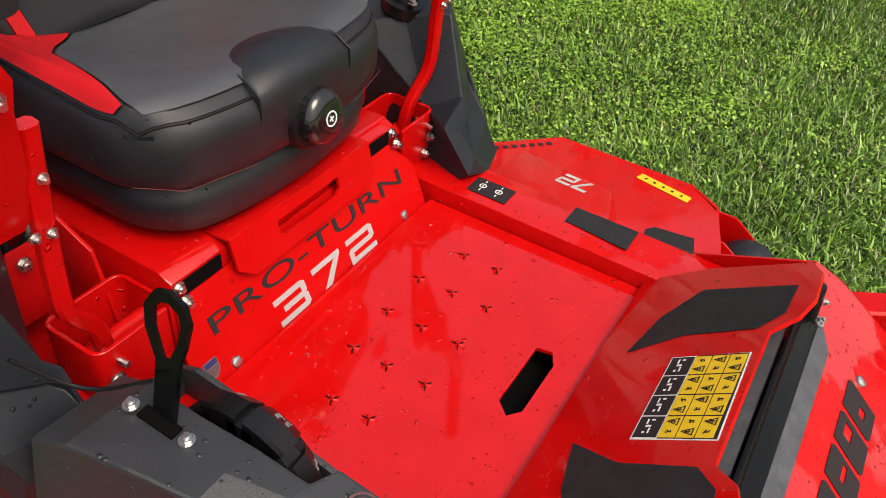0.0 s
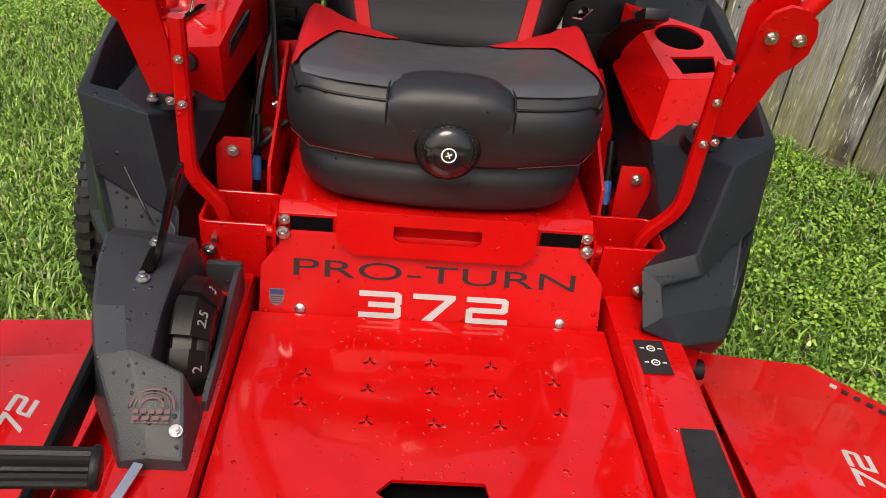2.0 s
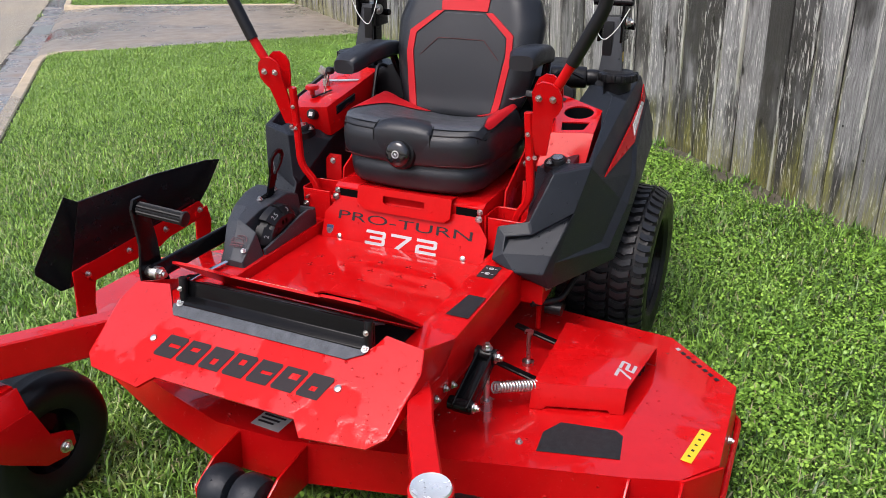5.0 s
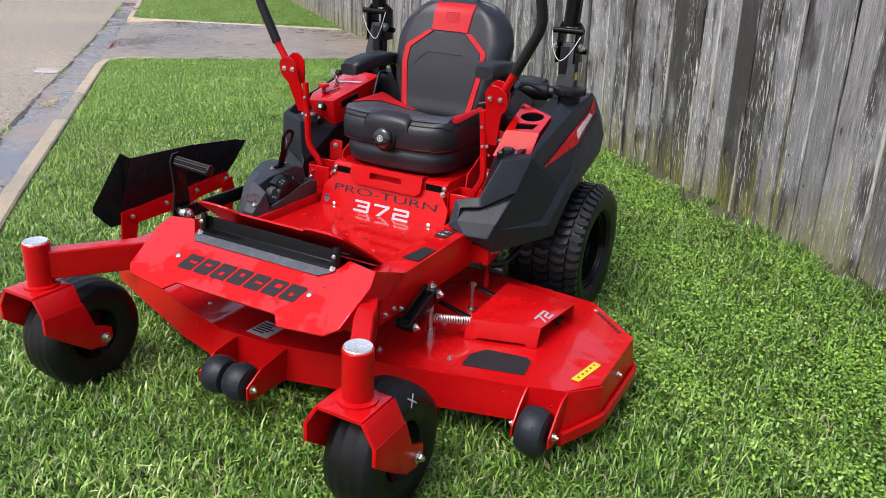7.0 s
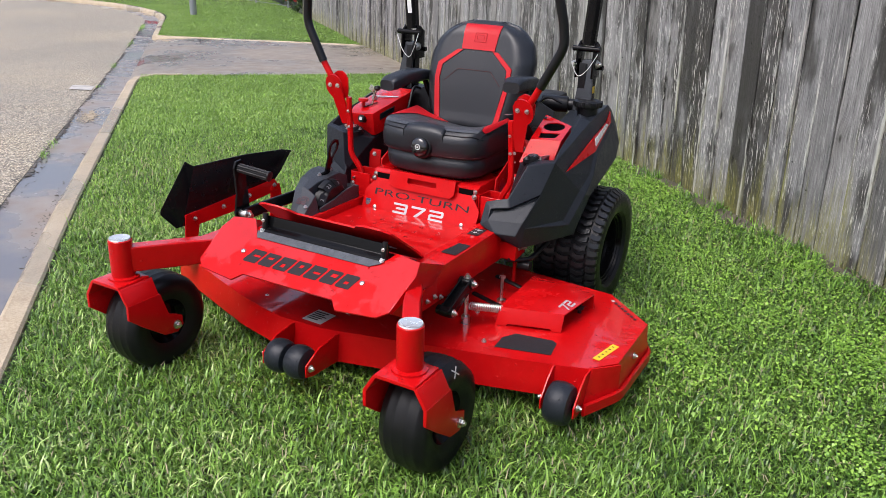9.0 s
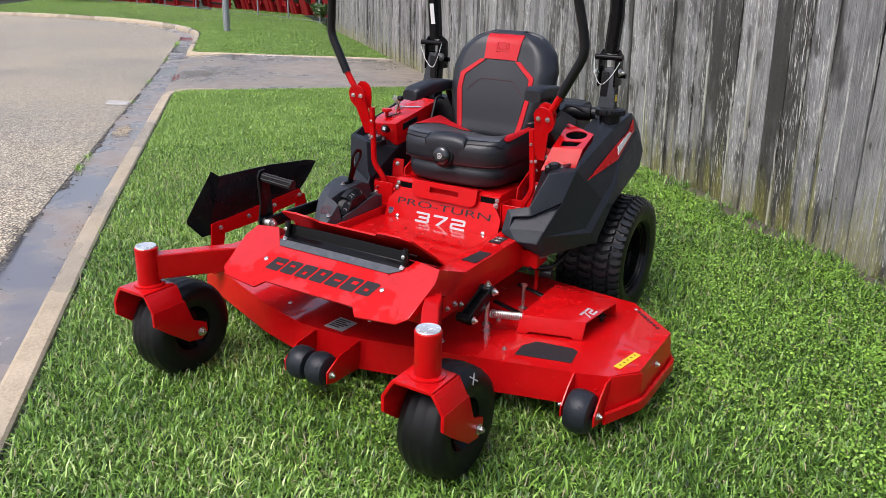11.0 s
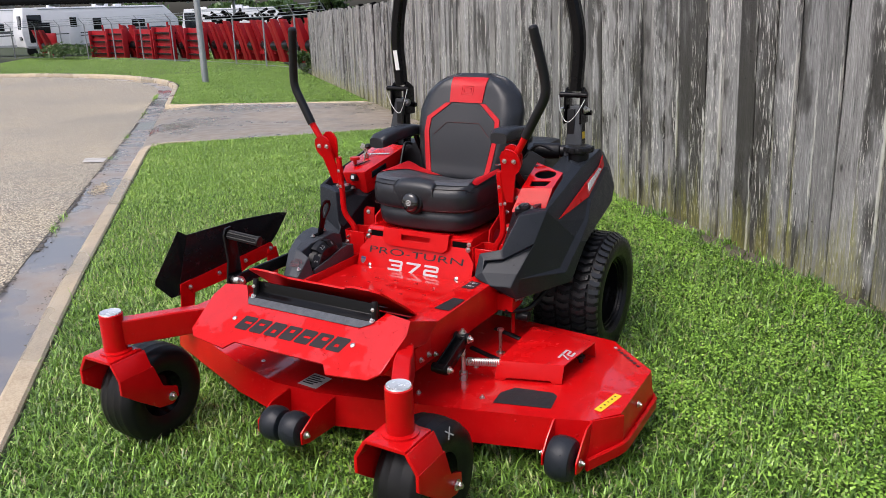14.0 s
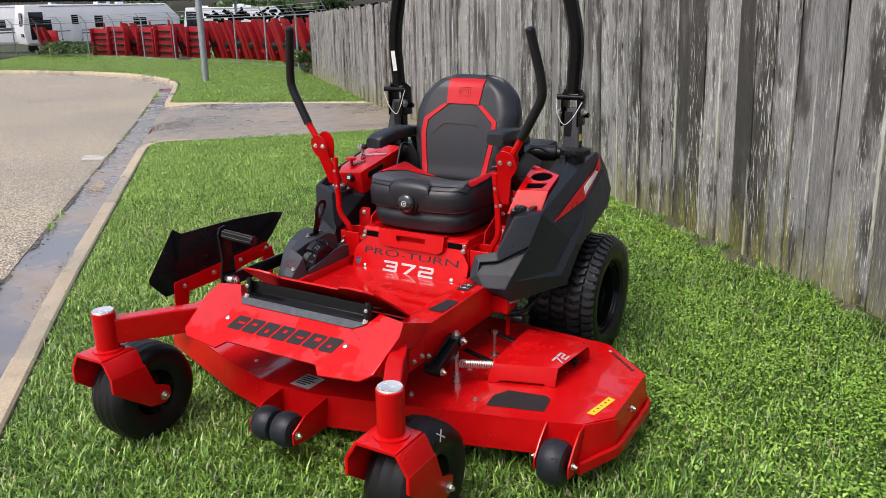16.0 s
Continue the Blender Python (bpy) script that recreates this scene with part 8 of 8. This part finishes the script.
def truck():
    top = thing("pickup_truck", "white truck cab parked behind the fence", "truck", at=tuple(place(46.0, 7.2)))
    top.rotation_euler = (0, 0, away - math.pi / 2)
    bm = bm_new()
    prism(bm, [(-2.4, 0.5), (-2.45, 1.1), (-1.2, 1.25), (-0.6, 1.95), (1.0, 1.98), (1.2, 1.3), (2.6, 1.25), (2.6, 0.5)], "y", -0.95, 0.95, 0.06)
    part("body", bm, TRAILER_WHITE, top)
    bm = bm_new()
    prism(bm, [(-1.0, 1.3), (-0.52, 1.86), (0.85, 1.88), (1.0, 1.32)], "y", -0.965, -0.94, 0.01)
    part("window", bm, GLASS_DARK, top)
    for x in (-1.6, 1.7):
        bm = bm_new()
        rod(bm, (x, -0.96, 0.4), (x, -0.7, 0.4), 0.4, 22, bevel=0.04)
        part("wheel", bm, RUBBER, top)


truck()


def leafy(name, label, category, at, height, spread, count, leaf, seed, trunk=True):
    r = np.random.default_rng(seed)
    top = thing(name, label, category, at=tuple(at))
    if trunk:
        bm = bm_new()
        rod(bm, (0, 0, 0), (0.1, 0, height * 0.55), 0.16, 10, 0.08)
        for k in range(6):
            a = k * 1.05
            rod(bm, (0.08, 0, height * (0.35 + 0.04 * k)), (math.cos(a) * spread * 0.6, math.sin(a) * spread * 0.6, height * (0.6 + 0.05 * k)), 0.06, 6, 0.02)
        part("trunk", bm, BOARD, top)
    lumps = r.uniform(-1, 1, (14, 3)) * [spread * 0.75, spread * 0.75, height * 0.28] + [0, 0, height * (0.68 if trunk else 0.45)]
    which = r.integers(0, 14, count)
    p = lumps[which] + r.normal(0, 0.33, (count, 3)) * [spread * 0.45, spread * 0.45, height * 0.16]
    p[:, 2] = np.clip(p[:, 2], 0.02, None)
    u = r.normal(0, 1, (count, 3)); u /= np.linalg.norm(u, axis=1)[:, None]
    v = np.cross(u, r.normal(0, 1, (count, 3))); v /= np.linalg.norm(v, axis=1)[:, None]
    sz = (leaf * r.uniform(0.6, 1.4, count))[:, None]
    q = np.stack([p - u * sz, p + v * sz * 0.45, p + u * sz, p - v * sz * 0.45], 1).reshape(-1, 3)
    me = bpy.data.meshes.new("crown")
    me.from_pydata(q.tolist(), [], np.arange(len(q)).reshape(-1, 4).tolist())
    me.materials.append(BUSH)
    ob = new("crown", me)
    ob.parent = top


leafy("shrub", "low leafy shrub at the foot of the wire fence", "shrub", place(43.0, -6.9), 1.0, 1.3, 1500, 0.07, 1, False)
leafy("shrub", "low leafy shrub at the foot of the wire fence", "shrub", place(44.6, -7.9), 0.8, 1.0, 1000, 0.07, 2, False)
leafy("shrub", "weedy shrub where the board fence ends", "shrub", place(20.6, 2.7), 1.0, 0.45, 1200, 0.05, 3, False)
leafy("tree", "broad green tree far behind the lot", "tree", place(75, 11.5), 4.2, 2.6, 6000, 0.25, 4)
leafy("tree", "green tree far behind the lot", "tree", place(88, 3.0), 4.2, 3.4, 5000, 0.28, 5)
leafy("tree", "green tree far behind the lot", "tree", place(90, -6.0), 3.9, 3.4, 5000, 0.28, 6)
leafy("tree", "green tree far behind the lot", "tree", place(92, -20.0), 3.9, 3.6, 5000, 0.28, 7)

# a belt of distant trees closing the view behind the lot
r = np.random.default_rng(21)
count = 26000
c_ = r.uniform(-110, 75, count)
crest = 3.3 + 0.9 * np.sin(c_ * 0.21) * np.sin(c_ * 0.083 + 1) + 0.5 * np.sin(c_ * 0.77)
z_ = crest * r.uniform(0, 1, count) ** 0.6
s_ = 108 + r.normal(0, 1.2, count)
xy = np.array(START)[:2] + s_[:, None] * np.array(ALONG)[:2] + c_[:, None] * np.array(ACROSS)[:2]
p = np.column_stack([xy, fall(s_) + z_])
u = r.normal(0, 1, (count, 3)); u /= np.linalg.norm(u, axis=1)[:, None]
v = np.cross(u, r.normal(0, 1, (count, 3))); v /= np.linalg.norm(v, axis=1)[:, None]
q = np.stack([p - u * 0.4, p + v * 0.22, p + u * 0.4, p - v * 0.22], 1).reshape(-1, 3)
me = bpy.data.meshes.new("tree_belt")
me.from_pydata(q.tolist(), [], np.arange(len(q)).reshape(-1, 4).tolist())
me.materials.append(BUSH)
tagged(new("tree_belt", me), "distant hazy belt of green trees behind the lot", "trees", kind="stuff")

# ---------- lawn blades, weeds and leaves ----------
rg = np.random.default_rng(7)
A2, C2 = np.array(ALONG)[:2], np.array(ACROSS)[:2]
S2 = np.array(START)[:2]


def scatter(s_lo, s_hi, c_lo, c_hi, per_m2):
    k = int((s_hi - s_lo) * (c_hi - c_lo) * per_m2)
    return rg.uniform(s_lo, s_hi, k), rg.uniform(c_lo, c_hi, k)


def ground_xy(s, c):
    xy = S2 + s[:, None] * A2 + c[:, None] * C2
    return np.column_stack([xy, fall(s)])


def mesh_of(name, verts, faces_tri, faces_quad, material):
    me = bpy.data.meshes.new(name)
    nv, nq, nt = len(verts), len(faces_quad), len(faces_tri)
    me.vertices.add(nv)
    me.vertices.foreach_set("co", verts.astype(np.float32).ravel())
    loops = np.concatenate([faces_quad.ravel(), faces_tri.ravel()]).astype(np.int32)
    me.loops.add(len(loops))
    me.loops.foreach_set("vertex_index", loops)
    me.polygons.add(nq + nt)
    me.polygons.foreach_set("loop_start", np.concatenate([np.arange(nq) * 4, nq * 4 + np.arange(nt) * 3]).astype(np.int32))
    me.update(calc_edges=True)
    me.polygons.foreach_set("use_smooth", [True] * (nq + nt))
    me.materials.append(material)
    return new(name, me)


def blades(name, base, length, width, lean, material, label):
    n = len(base)
    a = rg.uniform(0, 2 * np.pi, n)
    d = np.column_stack([np.cos(a), np.sin(a), np.zeros(n)])
    side = np.column_stack([-np.sin(a), np.cos(a), np.zeros(n)])
    ln = (length * rg.uniform(0.55, 1.25, n))[:, None]
    w = (width * rg.uniform(0.7, 1.3, n))[:, None]
    le = (lean * rg.uniform(0.2, 1.3, n))[:, None]
    up = np.array([[0, 0, 1.0]])
    p1 = base + (d * np.sin(le * 0.6) + up * np.cos(le * 0.6)) * ln * 0.5
    p2 = p1 + (d * np.sin(le * 1.5) + up * np.cos(le * 1.5)) * ln * 0.5
    verts = np.stack([base - side * w / 2, base + side * w / 2, p1 - side * w / 2, p1 + side * w / 2, p2], 1).reshape(-1, 3)
    i = np.arange(n)[:, None] * 5
    return tagged(mesh_of(name, verts, i + [[2, 3, 4]], i + [[0, 1, 3, 2]], material), label, "grass", kind="stuff")


def keep_lawn(s, c, far=False):
    bare = 0.05 + 0.05 * np.sin(s * 2.3 + 0.6) + 0.04 * np.sin(s * 7.1) + 0.03 * np.sin(s * 17.0)
    ok = (c > KERB_C + 0.02) & (c < FENCE_C - 0.03 - bare.clip(0, 1)) & ~((s > DRIVE_S[0] + 0.02) & (s < drive_end(c) - 0.02))
    if far:
        ok = ok | ((s > drive_end(c)) & (np.hypot(s - BEND[0], c - BEND[1]) > BEND_R + 0.05) & (c + (s - 24.6) * 0.38 < 2.5) & (c < FENCE_C - 0.03) & ((c > KERB_C) | (s > BEND[0])))
    return ok


THIN = [(rg.uniform(-3.5, 5.0), rg.uniform(KERB_C + 0.3, FENCE_C - 0.1), rg.uniform(0.03, 0.09)) for i in range(70)]


def grown(s_lo, s_hi, per_m2, c_lo=KERB_C, c_hi=FENCE_C, far=False):
    s, c = scatter(s_lo, s_hi, c_lo, c_hi, per_m2)
    k = keep_lawn(s, c, far)
    # worn spots where the sward is thin
    for ts, tc_, tr in THIN:
        k &= (np.hypot(s - ts, c - tc_) > tr * (0.6 + 0.5 * np.sin(5 * np.arctan2(c - tc_, s - ts) + ts * 9))) | (rg.random(len(s)) < 0.3)
    return s[k], c[k]


# the dark copy fills the gaps below the bright blades with painted shade
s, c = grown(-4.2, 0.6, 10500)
blades("grass_blades", ground_xy(s, c), 0.040, 0.0050, 1.3, SHADEGRASS, "short blades low in the wet lawn, coloured dark for shade")
s, c = grown(-4.2, 0.6, 8500)
blades("grass_blades", ground_xy(s, c), 0.052, 0.0050, 1.6, GRASS, "wet lawn grass of long bright green blades")
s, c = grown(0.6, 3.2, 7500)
blades("grass_blades", ground_xy(s, c), 0.038, 0.0052, 1.3, SHADEGRASS, "short blades low in the wet lawn, coloured dark for shade")
s, c = grown(0.6, 3.2, 10500)
blades("grass_blades", ground_xy(s, c), 0.040, 0.0048, 1.5, MIDGRASS, "wet lawn grass of long bright green blades")
s, c = grown(3.2, DRIVE_S[0], 9500)
blades("grass_blades", ground_xy(s, c), 0.04, 0.0054, 1.35, FARGRASS, "dense wet lawn grass of broad green blades")
s, c = grown(11.0, 24.0, 1900, -6.0, FENCE_C, True)
blades("grass_blades", ground_xy(s, c), 0.035, 0.012, 1.2, FARGRASS, "short mown grass on the far verge")
s, c = grown(24.0, 48.0, 500, -10.0, FENCE_C, True)
blades("grass_blades", ground_xy(s, c), 0.035, 0.018, 1.2, FARGRASS, "short mown grass on the far verge")
# dry clippings lying in the sward
s, c = grown(-4.2, 2.6, 420)
b = ground_xy(s, c)
b[:, 2] += rg.uniform(0.012, 0.034, len(b))
blades("dry_clippings", b, 0.045, 0.0026, 1.7, STRAW, "dry tan grass clippings lying in the lawn")
# taller blades leaning out of the sward
s, c = grown(-4.2, 1.6, 330)
blades("grass_blades", ground_xy(s, c), 0.09, 0.005, 1.3, GRASS, "longer pale blades standing out of the lawn")
# a fringe along the fence foot
s = rg.uniform(-5, DRIVE_S[0], 2600)
s = s + 0.12 * np.sin(s * 9.0)
c = FENCE_C - 0.02 - np.abs(rg.normal(0, 0.09, 2600))
blades("grass_blades", ground_xy(s, c), 0.075, 0.006, 0.8, GRASS, "taller grass left along the fence foot")

# tufts growing in the joint between gutter and road
tf = [(2.9, 0.05, 40), (3.3, 0.12, 30), (6.75, 0.05, 12), (9.0, 0.2, 40), (16.2, 0.35, 420), (12.5, 0.3, 60)]
s = np.concatenate([rg.normal(a, w, k) for a, w, k in tf])
c = np.concatenate([rg.normal(ROAD_C + 0.02, 0.018, k) for a, w, k in tf])
b = ground_xy(s, c)
b[:, 2] -= 0.092
blades("grass_blades", b, 0.05, 0.006, 1.2, GRASS, "small weed tufts in the gutter joint")


def leaves(s, c, size, low, high, label):
    n = len(s)
    b = ground_xy(s, c)
    b[:, 2] += rg.uniform(low, high, n)
    a = rg.uniform(0, 2 * np.pi, n)
    tilt = rg.normal(0, 0.35, (n, 2))
    out = []
    r = size * rg.uniform(0.6, 1.3, n)
    for k in range(6):
        t = a + k * np.pi / 3
        rr = r * (1.0 if k % 2 else 0.8)
        dx, dy = np.cos(t) * rr, np.sin(t) * rr
        out.append(b + np.column_stack([dx, dy, dx * tilt[:, 0] + dy * tilt[:, 1]]))
    verts = np.stack(out, 1).reshape(-1, 3)
    i = np.arange(n)[:, None] * 6
    quads = np.concatenate([i + [[0, 1, 2, 3]], i + [[0, 3, 4, 5]]])
    return tagged(mesh_of("clover_leaves", verts, np.zeros((0, 3), int), quads, WEED), label, "weeds", kind="stuff")


# weeds gather in patches, thickest towards the fence
n0 = 270
ps, pc = rg.uniform(-2.6, 6.0, n0), FENCE_C - 0.1 - np.abs(rg.normal(0, 0.85, n0))
k = pc > KERB_C + 0.3
ps, pc = ps[k], pc[k]
per = rg.integers(60, 640, len(ps))
wide = rg.uniform(0.05, 0.16, len(ps))
s = np.concatenate([rg.normal(a, w_ * 1.5, m_) for a, m_, w_ in zip(ps, per, wide)])
c = np.concatenate([rg.normal(a, w_, m_) for a, m_, w_ in zip(pc, per, wide)])
k = keep_lawn(s, c)
leaves(s[k], c[k], 0.0052, 0.022, 0.046, "bright green round-leaved weeds in patches near the fence")
# the lawn goes on behind the camera
s, c = grown(-7.9, -4.2, 2600)
blades("grass_blades", ground_xy(s, c), 0.045, 0.011, 1.4, MIDGRASS, "wet lawn grass of broad green blades")
